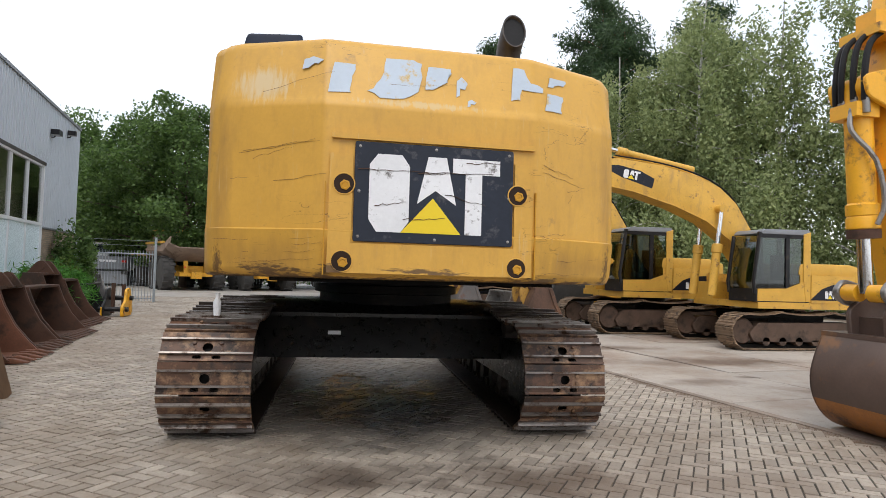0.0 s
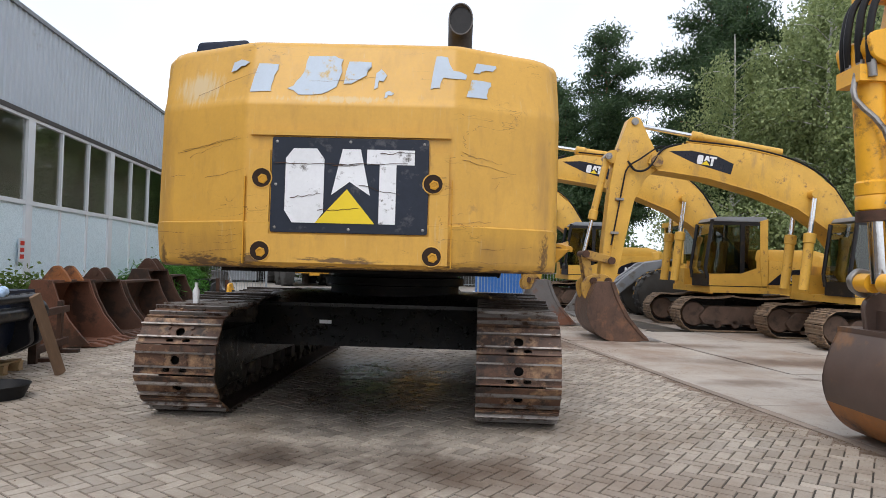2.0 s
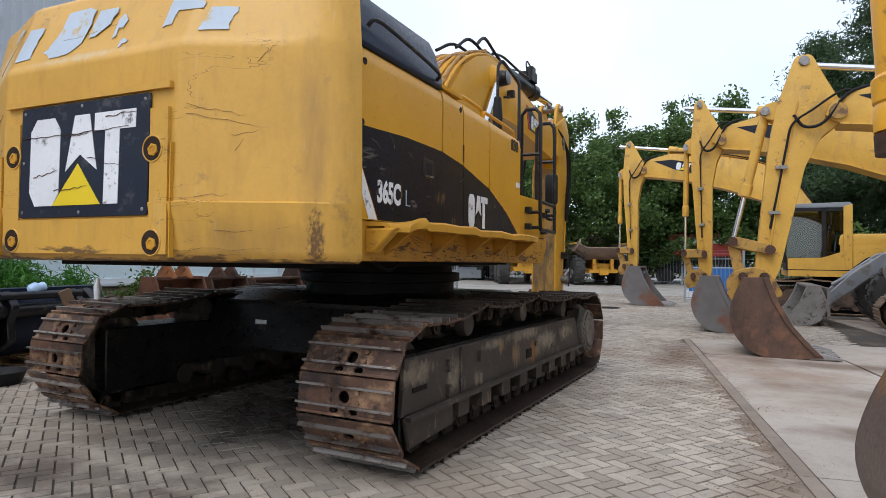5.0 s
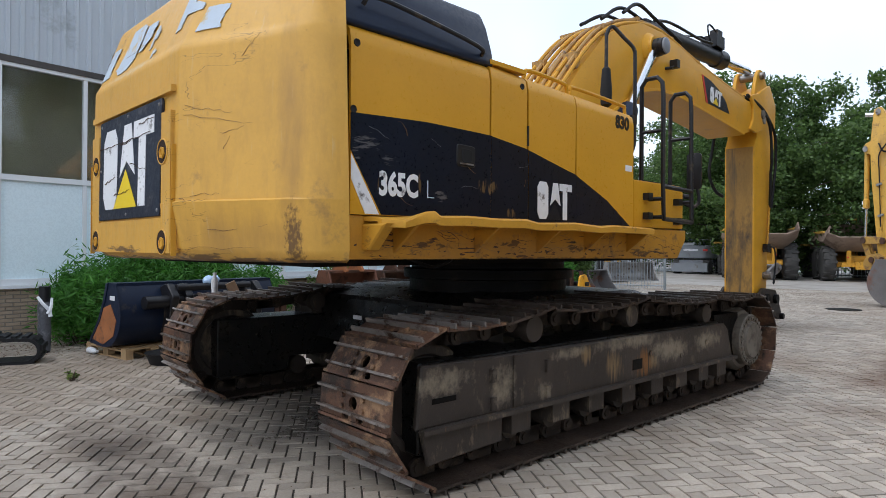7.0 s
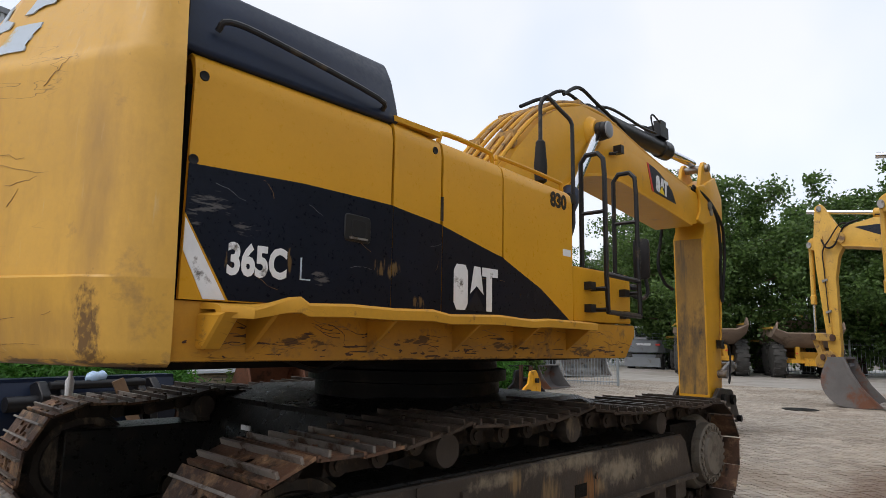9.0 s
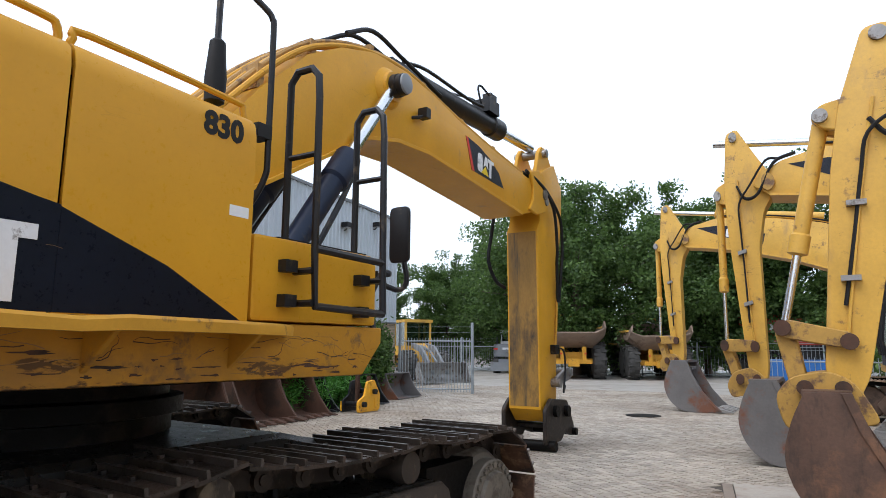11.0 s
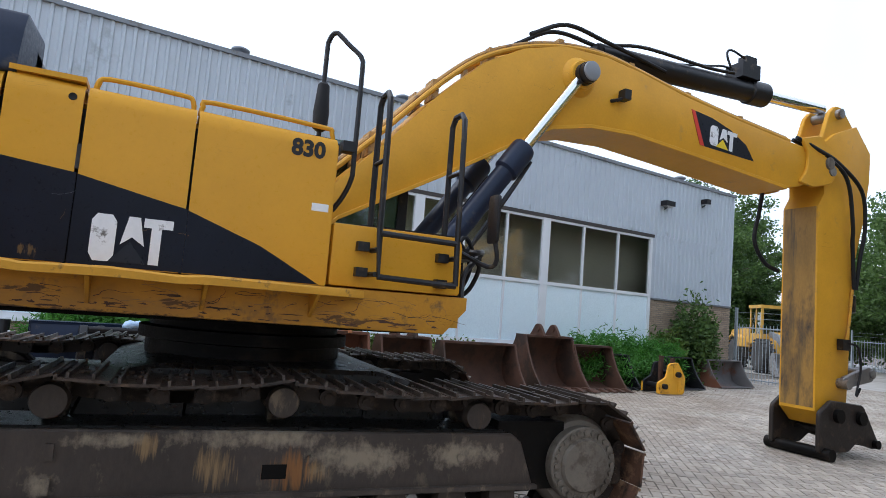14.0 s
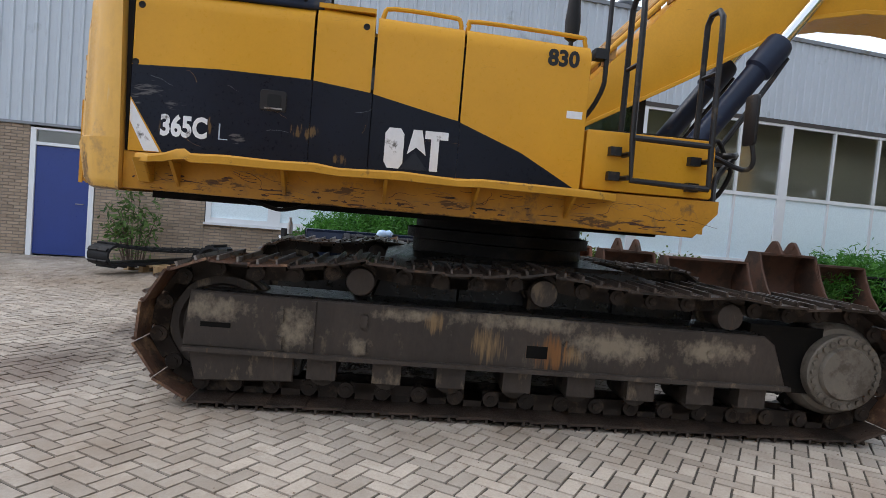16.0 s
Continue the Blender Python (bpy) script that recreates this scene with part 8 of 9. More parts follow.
# far machines behind the row: a red crane truck, a blue tank, barrier fence
def far_truck():
    r = thing("crane_truck", (-0.2, 47.9, 0), "red crane truck with a white banner on its side", "truck")
    part("body", box(0.0, 4.6, -0.6, 0.6, 1.9, 3.4, 0.05), "red_paint", r)
    part("banner", box(0.6, 4.0, -0.62, -0.605, 2.75, 3.1, 0.004), "white", r)
    part("jib", tube([(-0.4, 0, 1.6), (-0.9, 0, 3.0), (-0.5, 0, 3.9), (0.3, 0, 3.4), (2.4, 0, 3.6)], 0.16, 8), "red_paint", r)
    part("chassis", box(-0.9, 4.7, -0.55, 0.55, 0.75, 1.9, 0.04), "blackpaint", r)
    for y in (-0.6, 0.6):
        for x in (-0.2, 2.6, 3.8):
            part("wheel", cyl((x, y - 0.2, 0.55), (x, y + 0.2, 0.55), 0.55, 24), "tyre", r)
    return r


far_truck()
tank = thing("tank", (3.6, 30.0, 0), "blue storage tank on a white frame", "tank")
part("shell", box(-1.4, 1.4, -0.6, 0.6, 0.3, 1.3, 0.1, 3), "blue_paint", tank)
part("base", box(-1.5, 1.5, -0.7, 0.7, 0.0, 0.3, 0.03), "white_paint", tank)


def fence(name, x0, y0, x1, y1, h, label, bars=True, step=0.11, posts=2):
    r = thing(name, (x0, y0, 0), label, "fence")
    d_ = Vector((x1 - x0, y1 - y0, 0))
    n_ = max(1, round(d_.length / step))
    for i in range(posts):
        p = d_ * (i / (posts - 1))
        part("post", box(p.x - 0.04, p.x + 0.04, p.y - 0.04, p.y + 0.04, 0, h + 0.55, 0.006), "galv", r)
    for z in (0.15, h - 0.12):
        part("rail", tube([(0, 0, z), (d_.x, d_.y, z)], 0.022, 6), "galv", r)
    for i in range(1, n_):
        p = d_ * (i / n_)
        part("bar", cyl((p.x, p.y, 0.05), (p.x, p.y, h), 0.011, 6), "galv", r)
    for z in (h + 0.2, h + 0.4):
        part("wire", tube([(0, 0, z), (d_.x, d_.y, z)], 0.006, 4), "galv", r)
    return r


fence("steel_fence", -9.45, 25.55, -6.9, 26.5, 2.0, "open galvanised steel bar gate by the building")
fence("steel_fence", -24, 46.0, -15.5, 46.0, 1.9, "galvanised steel bar fence at the yard's end", step=0.16, posts=4)
fence("steel_fence", -15.5, 46.0, 4, 47.0, 1.9, "galvanised steel bar fence behind the dump trucks", step=0.2, posts=7)
fence("barrier", 2.2, 27.2, 6.2, 27.4, 1.4, "grey crowd barrier between the parked machines", step=0.14, posts=3)


# ---- things along the building ----
def bucket_thing(at, turn, w, sc, label, paint="rust", teeth=5, lugs=True, name="excavator_bucket", z=0.0, belly=None, lug_paint=None):
    r = thing(name, Matrix.Translation((*at, z)) @ pose(0, 0, 0, 0, 0, turn), label, "bucket", "buckets along the wall")
    bucket_on(r, I4, w, sc, paint, paint, teeth, lugs, belly, lug_paint)
    return r


bucket_thing((-4.95, 10.5), -86, 1.2, 1.08, "reddish rusty excavator bucket with bright orange lugs", "rust_red", lug_paint="rust_orange")
bucket_thing((-5.15, 11.95), -86, 1.1, 1.05, "dark rusty excavator bucket with worn teeth")
bucket_thing((-5.35, 13.75), -85, 1.85, 1.0, "wide flat rusty ditching bucket", teeth=9, lugs=False)
bucket_thing((-5.95, 16.05), -84, 1.45, 1.22, "large rusty excavator bucket with two high lugs")
bucket_thing((-6.1, 17.4), -84, 1.25, 1.05, "rusty excavator bucket with a row of teeth", lugs=False)
bucket_thing((-6.6, 18.45), -84, 0.9, 0.85, "black painted bucket with a small sticker", "blackpaint", 4, False)
bucket_thing((-6.85, 20.9), -84, 1.1, 0.85, "black clamshell bucket under a wrap", "blackpaint", 0, False)
bucket_thing((-7.55, 23.5), -82, 1.7, 0.8, "grey and rust-red loader bucket", "bucket_grey", 0, False)

cp = thing("quick_coupler", Matrix.Translation((-6.15, 19.1, 0)) @ Matrix.Scale(0.85, 4), "yellow and black quick coupler standing on the ground", "coupler")
for x, k in ((-0.3, 0), (0.3, 1)):
    part("cheek_plate", prism(rounded([(-0.5, 0.02), (0.5, 0.02), (0.55, 0.5), (0.25, 0.95), (-0.1, 0.9), (-0.2, 0.5), (-0.5, 0.35)], 0.08), x - 0.04, x + 0.04, 0.01), "orange" if k else "blackpaint", cp)
for x, y0, y1, z0, z1 in ((0.345, -0.45, -0.1, 0.06, 0.30), (0.345, 0.05, 0.3, 0.5, 0.85), (0.345, 0.25, 0.5, 0.1, 0.4), (-0.3, 0.53, 0.56, 0.1, 0.45), (-0.3, -0.52, -0.49, 0.05, 0.32)):
    part("cover_plate", box(x - 0.035, x + 0.012, y0, y1, z0, z1, 0.02), "orange", cp)
part("cross_pin", join(cyl((-0.45, 0.2, 0.6), (0.45, 0.2, 0.6), 0.08, 14), cyl((-0.45, -0.3, 0.25), (0.45, -0.3, 0.25), 0.08, 14)), "blackpaint", cp)
part("upright", join(box(-0.16, -0.06, -0.05, 0.05, 0.1, 1.1, 0.01), box(0.1, 0.2, 0.15, 0.25, 0.1, 1.05, 0.01)), "rust", cp)

# black loader bucket on pallets
lb = thing("loader_bucket", Matrix.Translation((-5.32, 6.80, 0.15)) @ pose(0, 0, 0, 0, 0, 98), "black loader bucket with a rusty inside, resting on pallets", "bucket")
bucket_on(lb, I4, 2.3, 0.74, "dark_paint", "rust", 0, False)
lb.scale = (1.08, 1.16, 1.18)
part("inner_rust", prism([(-0.04, 0.05), (-0.37, 0.03), (-0.59, 0.09), (-0.71, 0.3), (-0.69, 0.3), (-0.58, 0.12), (-0.37, 0.05)], -1.11, 1.11, 0), "rust_orange", lb)
part("end_rust", prism([(-0.08, 0.075), (-0.37, 0.03), (-0.62, 0.14), (-0.69, 0.32), (-0.55, 0.50), (-0.36, 0.45)], -1.158, -1.153, 0), "rust_orange", lb)
for x in (-0.55, 0.55):
    for w in (0.0, 0.2):
        part("hook_plate", prism(rounded([(-0.72, 0.08), (-0.95, 0.2), (-0.92, 0.42), (-1.0, 0.58), (-0.84, 0.74), (-0.66, 0.68)], 0.05), x + w - 0.05, x + w + 0.05, 0.01), "blackpaint", lb)
part("cross_tube", cyl((-0.9, -0.86, 0.52), (0.95, -0.86, 0.52), 0.075, 16), "blackpaint", lb)
part("cross_tube", cyl((-0.5, -0.9, 0.68), (0.6, -0.9, 0.68), 0.045, 12), "blackpaint", lb)
part("sticker", box(-1.161, -1.157, -0.66, -0.54, 0.55, 0.6, 0), "white", lb)
part("wrap", lathe((-0.1, -0.88, 0.74), (1, 0.2, 0.1), [(0, 0.02), (0.04, 0.06), (0.1, 0.07), (0.16, 0.05), (0.22, 0.06), (0.28, 0.01)], 10), "plastic_blue", lb)


def pallet(at, turn):
    r = thing("pallet", Matrix.Translation((*at, 0)) @ pose(0, 0, 0, 0, 0, turn), "weathered wooden pallet on the paving", "pallet")
    for i in range(5):
        part("board", box(-0.4, 0.4, -0.58 + 0.26 * i, -0.46 + 0.26 * i, 0.122, 0.144, 0.003), "pallet", r)
    for x in (-0.35, 0, 0.35):
        part("board", box(x - 0.05, x + 0.05, -0.6, 0.6, 0.10, 0.121, 0.003), "pallet", r)
        part("board", box(x - 0.05, x + 0.05, -0.6, 0.6, 0.0, 0.02, 0.003), "pallet", r)
        for y in (-0.52, 0, 0.52):
            part("block", box(x - 0.05, x + 0.05, y - 0.07, y + 0.07, 0.021, 0.099, 0.003), "pallet", r)
    return r


pallet((-4.95, 6.1), 98)
pallet((-5.15, 7.35), 98)
pallet((-5.7, 3.1), 60)

solo("plank", prism([(-0.025, 0), (0.025, 0), (0.025, 1.1), (-0.025, 1.1)], -0.07, 0.07, 0.006), "wood", "weathered wooden plank leaning on the black bucket", "plank", m=Matrix.Translation((-3.95, 7.55, 0.01)) @ pose(0, 0, 0, 0, -24, 80))
solo("drip_tray", lathe((0, 0, 0), (0, 0, 1), [(0, 0.24), (0.14, 0.30), (0.145, 0.31), (0.13, 0.285), (0.02, 0.22), (0.02, 0.01)], 20), "rubber", "black plastic drip tray on the paving", "tray", m=Matrix.Translation((-3.75, 6.15, 0)))

fk = thing("fork_frame", Matrix.Translation((-4.95, 8.9, 0)) @ pose(0, 0, 0, 0, 0, -75), "brown steel fork carriage lying by the wall", "fork frame")
for z in (0.12, 0.62):
    part("cross_bar", box(-0.7, 0.7, -0.04, 0.04, z, z + 0.1, 0.01), "rust", fk)
for x in (-0.5, 0.45):
    part("fork", join(box(x - 0.06, x + 0.06, -0.06, 0.0, 0.02, 0.8, 0.008), box(x - 0.06, x + 0.06, -0.06, 0.25, 0.0, 0.05, 0.008)), "rust", fk)
part("upright", box(0.62, 0.7, -0.05, 0.05, 0.0, 0.85, 0.008), "rust", fk)


# rubber track folded on a pallet, and a second one rolled up
def rubber_track(at, turn, l, w, h, z, label):
    line = []
    for i in range(13):
        a = math.pi / 2 + math.pi * i / 12
        line.append((-l / 2 + h / 2 * math.cos(a) * 1.1, h / 2 + h / 2 * math.sin(a)))
    line += [(-l * 0.2, 0.0), (l * 0.2, 0.0)]
    line = [(a, b) for a, b in line]
    for i in range(13):
        a = -math.pi / 2 + math.pi * i / 12
        line.append((l / 2 + h * 0.3 * math.cos(a), h * 0.3 + h * 0.3 * math.sin(a)))
    line += [(l * 0.2, h * 0.62), (-l * 0.15, h * 0.74)]
    k_ = len(line)
    c = Vector((sum(p[0] for p in line) / k_, sum(p[1] for p in line) / k_))
    inn = []
    for i in range(k_):
        a, b = Vector(line[i - 1]), Vector(line[(i + 1) % k_])
        t_ = (b - a).normalized()
        inn.append((line[i][0] - t_.y * 0.04, line[i][1] + t_.x * 0.04))
    bm_ = bmesh.new()
    rg = [[bm_.verts.new((x_, a, b)) for a, b in q] for x_ in (-w / 2, w / 2) for q in (line, inn)]
    for i in range(k_):
        j = (i + 1) % k_
        bm_.faces.new((rg[0][i], rg[0][j], rg[2][j], rg[2][i]))
        bm_.faces.new((rg[1][j], rg[1][i], rg[3][i], rg[3][j]))
        bm_.faces.new((rg[0][j], rg[0][i], rg[1][i], rg[1][j]))
        bm_.faces.new((rg[2][i], rg[2][j], rg[3][j], rg[3][i]))
    r = thing("rubber_track", Matrix.Translation((*at, z)) @ pose(0, 0, 0, 0, 0, turn), label, "rubber track")
    part("belt", bm_, "rubber", r)
    n_ = 26
    ps, _ = along(line, n_)
    for y, z_, a in ps:
        for s_ in (-1, 1):
            link("tread_block", rubber_track.block, r, m=Matrix.Translation((s_ * w * 0.24, y, z_)) @ pose(0, 0, 0, math.degrees(a)))
    return r


rubber_track.block = finish("tread_block", box(-0.10, 0.10, -0.03, 0.03, -0.028, 0.002, 0.006), "rubber")
rubber_track((-5.55, 2.95), 62, 2.1, 0.45, 0.36, 0.145, "black rubber track folded flat on a pallet")
rubber_track((-5.2, 4.45), -20, 0.8, 0.45, 0.55, 0.0, "rolled black rubber track on the paving")

pt = thing("wrapped_post", (-5.75, 5.15, 0), "black marker post with a torn plastic wrap", "post")
part("pole", cyl((0, 0, 0), (0, 0, 0.95), 0.075, 14), "blackpaint", pt)
part("wrap", lathe((0, 0, 0.03), (0, 0, 1), [(0, 0.085), (0.15, 0.080), (0.3, 0.088), (0.42, 0.081), (0.55, 0.092), (0.66, 0.086), (0.70, 0.079)], 14), "wrap_grey", pt, "grey plastic wrap")
part("torn_strip", join(tube([(0.03, -0.09, 0.80), (0.09, -0.05, 0.72), (0.10, 0.03, 0.62), (0.12, 0.05, 0.52)], 0.022, 6, 3, 0.03), tube([(0.05, 0.08, 0.78), (0.10, 0.06, 0.66), (0.11, 0.02, 0.56)], 0.018, 6, 3, 0.03)), "plastic_white", pt, "torn white plastic")
solo("bottle", lathe((0, 0, 0), (1, 0.2, 0), [(0, 0.03), (0.02, 0.045), (0.17, 0.045), (0.22, 0.02), (0.26, 0.02)], 12), "plastic_white", "white plastic bottle lying by the wall", "bottle", m=Matrix.Translation((-5.3, 5.6, 0.046)))
solo("bottle", lathe((0, 0, 0), (0, 0, 1), [(0, 0.03), (0.12, 0.035), (0.16, 0.015), (0.2, 0.02)], 12), "plastic_white", "white bottle standing on the far track", "bottle", m=Matrix.Translation((-1.55, 5.75, 1.06)))
solo("manhole_cover", lathe((0, 0, 0.0), (0, 0, 1), [(0, 0.42), (0.012, 0.42), (0.014, 0.36), (0.010, 0.35), (0.012, 0.01)], 28), "greasy", "dark round manhole cover in the paving", "manhole", m=Matrix.Translation((0.2, 22.2, 0.0)))
post_l = thing("lamp_post", (-5.2, 56, 0), "slim grey lamp post among the trees", "lamp post")
part("pole", cyl((0, 0, 0), (0, 0, 6.0), 0.09, 10, 0.06), "galv", post_l)


# ---- plants ----
def leaves(rng, centres, length, width, droop=0.0, flat_up=0.3):
    """Rhombic leaves at the given centres, each turned its own way. Returns a mesh's vertices and faces."""
    n = len(centres)
    d = rng.normal(size=(n, 3))
    d[:, 2] = d[:, 2] * (1 - flat_up) - droop
    d /= np.linalg.norm(d, axis=1)[:, None]
    q = rng.normal(size=(n, 3))
    s = np.cross(d, q)
    s /= np.linalg.norm(s, axis=1)[:, None]
    ln = (length * rng.uniform(0.6, 1.3, n))[:, None]
    wd = (width * rng.uniform(0.6, 1.3, n))[:, None]
    v = np.empty((n, 4, 3))
    v[:, 0], v[:, 1], v[:, 2], v[:, 3] = centres - d * ln / 2, centres + s * wd / 2, centres + d * ln / 2, centres - s * wd / 2
    mesh = bpy.data.meshes.new("leaves")
    mesh.vertices.add(n * 4)
    mesh.vertices.foreach_set("co", v.reshape(-1))
    mesh.loops.add(n * 4)
    mesh.loops.foreach_set("vertex_index", np.arange(n * 4, dtype=np.int32))
    mesh.polygons.add(n)
    mesh.polygons.foreach_set("loop_start", np.arange(0, n * 4, 4, dtype=np.int32))
    mesh.polygons.foreach_set("loop_total", np.full(n, 4, dtype=np.int32))
    mesh.update()
    return mesh


def tree(kind, h, r, seed, label, n=22000):
    rng = np.random.default_rng(seed)
    t = thing("tree", I4, label, "tree", "trees round the yard")
    lean = rng.normal(0, 0.02, 2) * h
    tr = h * {"broad": 0.022, "pine": 0.017, "birch": 0.011}[kind]
    top = h * (0.85 if kind == "broad" else 0.97)
    spine = [Vector((lean[0] * f * f + rng.normal(0, 0.05) * (0 < f < 1), lean[1] * f * f + rng.normal(0, 0.05) * (0 < f < 1), top * f)) for f in (0, 0.15, 0.35, 0.55, 0.75, 1.0)]
    bark = {"broad": "bark", "pine": "bark_pine", "birch": "bark_birch"}[kind]
    limbs, spots = [tube(spine, tr, 10, 3, tr * 0.15)], []

    def on_spine(f):
        x = f * 5
        i = min(4, int(x))
        return spine[i].lerp(spine[i + 1], x - i)

    count = {"broad": 34, "pine": 46, "birch": 38}[kind]
    for i in range(count):
        f = (i + rng.uniform(0, 1)) / count
        a = i * 2.4 + rng.uniform(-0.5, 0.5)
        if kind == "broad":
            hh = 0.16 + 0.84 * f
            base = on_spine(min(0.95, 0.10 + 0.75 * f))
            reach = r * math.sqrt(max(0.05, 1 - ((hh - 0.50) / 0.54) ** 2)) * rng.uniform(0.75, 1.12)
            tip = Vector((math.cos(a) * reach, math.sin(a) * reach, h * hh * rng.uniform(0.95, 1.03)))
        elif kind == "pine":
            hh = 0.30 + 0.68 * f
            base = on_spine(hh / 0.97)
            reach = r * (1.08 - f) ** 0.5 * rng.uniform(0.5, 1.1)
            tip = base + Vector((math.cos(a) * reach, math.sin(a) * reach, reach * rng.uniform(-0.05, 0.28)))
        else:
            hh = 0.12 + 0.86 * f
            base = on_spine(min(0.99, max(0.1, hh - 0.05)))
            reach = r * (1.15 - f) ** 0.6 * rng.uniform(0.5, 1.1) * (0.6 + 0.4 * min(1, f * 4))
            tip = base + Vector((math.cos(a) * reach, math.sin(a) * reach, h * 0.05 - reach * rng.uniform(0.0, 0.3)))
        mid = base.lerp(tip, 0.5) + Vector((0, 0, reach * (0.10 if kind != "birch" else 0.16)))
        limbs.append(tube([base, mid, tip], tr * 0.34 * (1.1 - 0.8 * f), 5, 3, 0.015))
        k = max(3, int(reach * (2.6 if kind == "broad" else 3.2)))
        for j in range(k):
            g = 0.30 + 0.75 * (j + rng.uniform(0, 1)) / k
            p = base.lerp(mid, g * 2) if g < 0.5 else mid.lerp(tip, (g - 0.5) * 2)
            sp = rng.normal(0, 1, 3) * (0.14 * reach if kind == "broad" else 0.10 * reach)
            spots.append((p.x + sp[0], p.y + sp[1], p.z + sp[2] * 0.7))
    spots = np.array(spots)
    per = max(20, n // len(spots))
    if kind == "broad":
        sg, size, fl = np.array((0.42, 0.42, 0.34)) * h / 13, (0.26, 0.17), 0.3
    elif kind == "pine":
        sg, size, fl = np.array((0.50, 0.50, 0.30)), (0.34, 0.085), 0.0
    else:
        sg, size, fl = np.array((0.26, 0.26, 0.60)), (0.20, 0.108), 0.0
    c = np.repeat(spots, per, axis=0)
    c = c + np.clip(rng.normal(size=c.shape), -1.7, 1.7) * sg * rng.uniform(0.6, 1.3, (len(spots), 1)).repeat(per, axis=0)
    if kind == "birch":
        c[:, 2] -= 0.35
    c = c[c[:, 2] > 0.3]
    part("trunk", join(*limbs), bark, t)
    mesh = leaves(rng, c, *size, droop=0.8 if kind == "birch" else 0.0, flat_up=fl)
    mesh.materials.append(M[{"broad": "leaf", "pine": "needle", "birch": "leaf_birch"}[kind]])
    link("crown", mesh, t)
    return t


PROTO = [tree("broad", 14.0, 6.6, 11, "broad oak with a dense dark green crown", 64000), tree("broad", 13.0, 5.4, 12, "green broadleaf tree with an uneven crown", 58000),
         tree("pine", 18.5, 4.2, 13, "tall dark pine with a reddish trunk", 50000), tree("pine", 16.0, 3.6, 14, "slender pine behind the parked machines", 44000),
         tree("birch", 16.0, 4.6, 15, "tall birch with drooping light green twigs", 30000), tree("birch", 14.0, 4.2, 16, "birch with a pale trunk and hanging twigs", 28000)]
SPOTS = [(0, -9.4, 45, 10, 0.93), (0, -16.2, 49.5, 130, 0.66), (1, -22.5, 51, 40, 0.7), (1, -31, 49, 200, 1.0), (0, -19, 62, 80, 1.1), (1, -2.3, 49, 300, 0.93), (1, 2.3, 50, 250, 1.0), (1, 10, 56, 20, 1.0), (1, -27, 40, 130, 0.9), (1, -40, 55, 60, 1.1),
         (3, 8.6, 43.5, 0, 0.8), (2, 11.5, 42, 300, 0.95), (2, 17.0, 38.5, 100, 1.12), (3, 9.4, 49, 220, 1.0), (3, 17.5, 36, 60, 1.1), (2, 24, 35, 160, 1.05), (3, 31, 29, 30, 1.1),
         (4, 14.3, 29.5, 30, 0.82), (4, 17.3, 27.5, 140, 1.0), (5, 18.2, 30.3, 10, 1.1), (5, 20.5, 25.5, 250, 1.1), (4, 23.5, 23.5, 200, 1.05), (5, 19.5, 30, 330, 1.2), (4, 27, 20.5, 90, 1.05), (5, 30, 24, 70, 1.15), (4, 33, 17, 280, 1.0)]
used = set()
for k, x, y, a, sc in SPOTS:
    m = Matrix.Translation((x, y, 0)) @ pose(0, 0, 0, 0, 0, a)
    if k in used:
        t = copy_thing(PROTO[k], m)
        t.scale = (sc, sc, sc)
    else:
        used.add(k)
        PROTO[k].matrix_basis = m
        PROTO[k].scale = (sc, sc, sc)


def undergrowth(name, line, h, depth, n, seed, label):
    """Low woods along a line: one mesh of leaves of uneven height."""
    rng = np.random.default_rng(seed)
    pts = [Vector(p) for p in line]
    seg = rng.integers(0, len(pts) - 1, n)
    f = rng.uniform(0, 1, n)
    a = np.array([(p.x, p.y) for p in pts])
    c2 = a[seg] + (a[seg + 1] - a[seg]) * f[:, None]
    c2 = c2 + rng.normal(size=(n, 2)) * depth * 0.5
    hh = h * (0.65 + 0.35 * np.sin(c2[:, 0] * 0.9 + 1.3 * np.sin(c2[:, 1] * 0.6)) * np.cos(c2[:, 1] * 0.7))
    z = hh * rng.uniform(0, 1, n) ** 0.7 + 0.1
    mesh = leaves(rng, np.column_stack((c2, z)), 0.34, 0.19)
    mesh.materials.append(M["leaf"])
    return tagged(link(name, mesh), label, "undergrowth", kind="stuff")


undergrowth("undergrowth", [(-45, 50), (-20, 54), (-6, 57), (8, 56), (20, 50)], 5.0, 3.0, 26000, 21, "dense green undergrowth behind the yard")
undergrowth("undergrowth", [(7, 44), (11, 37), (17, 31), (24, 26), (34, 17), (40, 8)], 3.6, 2.2, 26000, 22, "dense green undergrowth under the birches and pines")


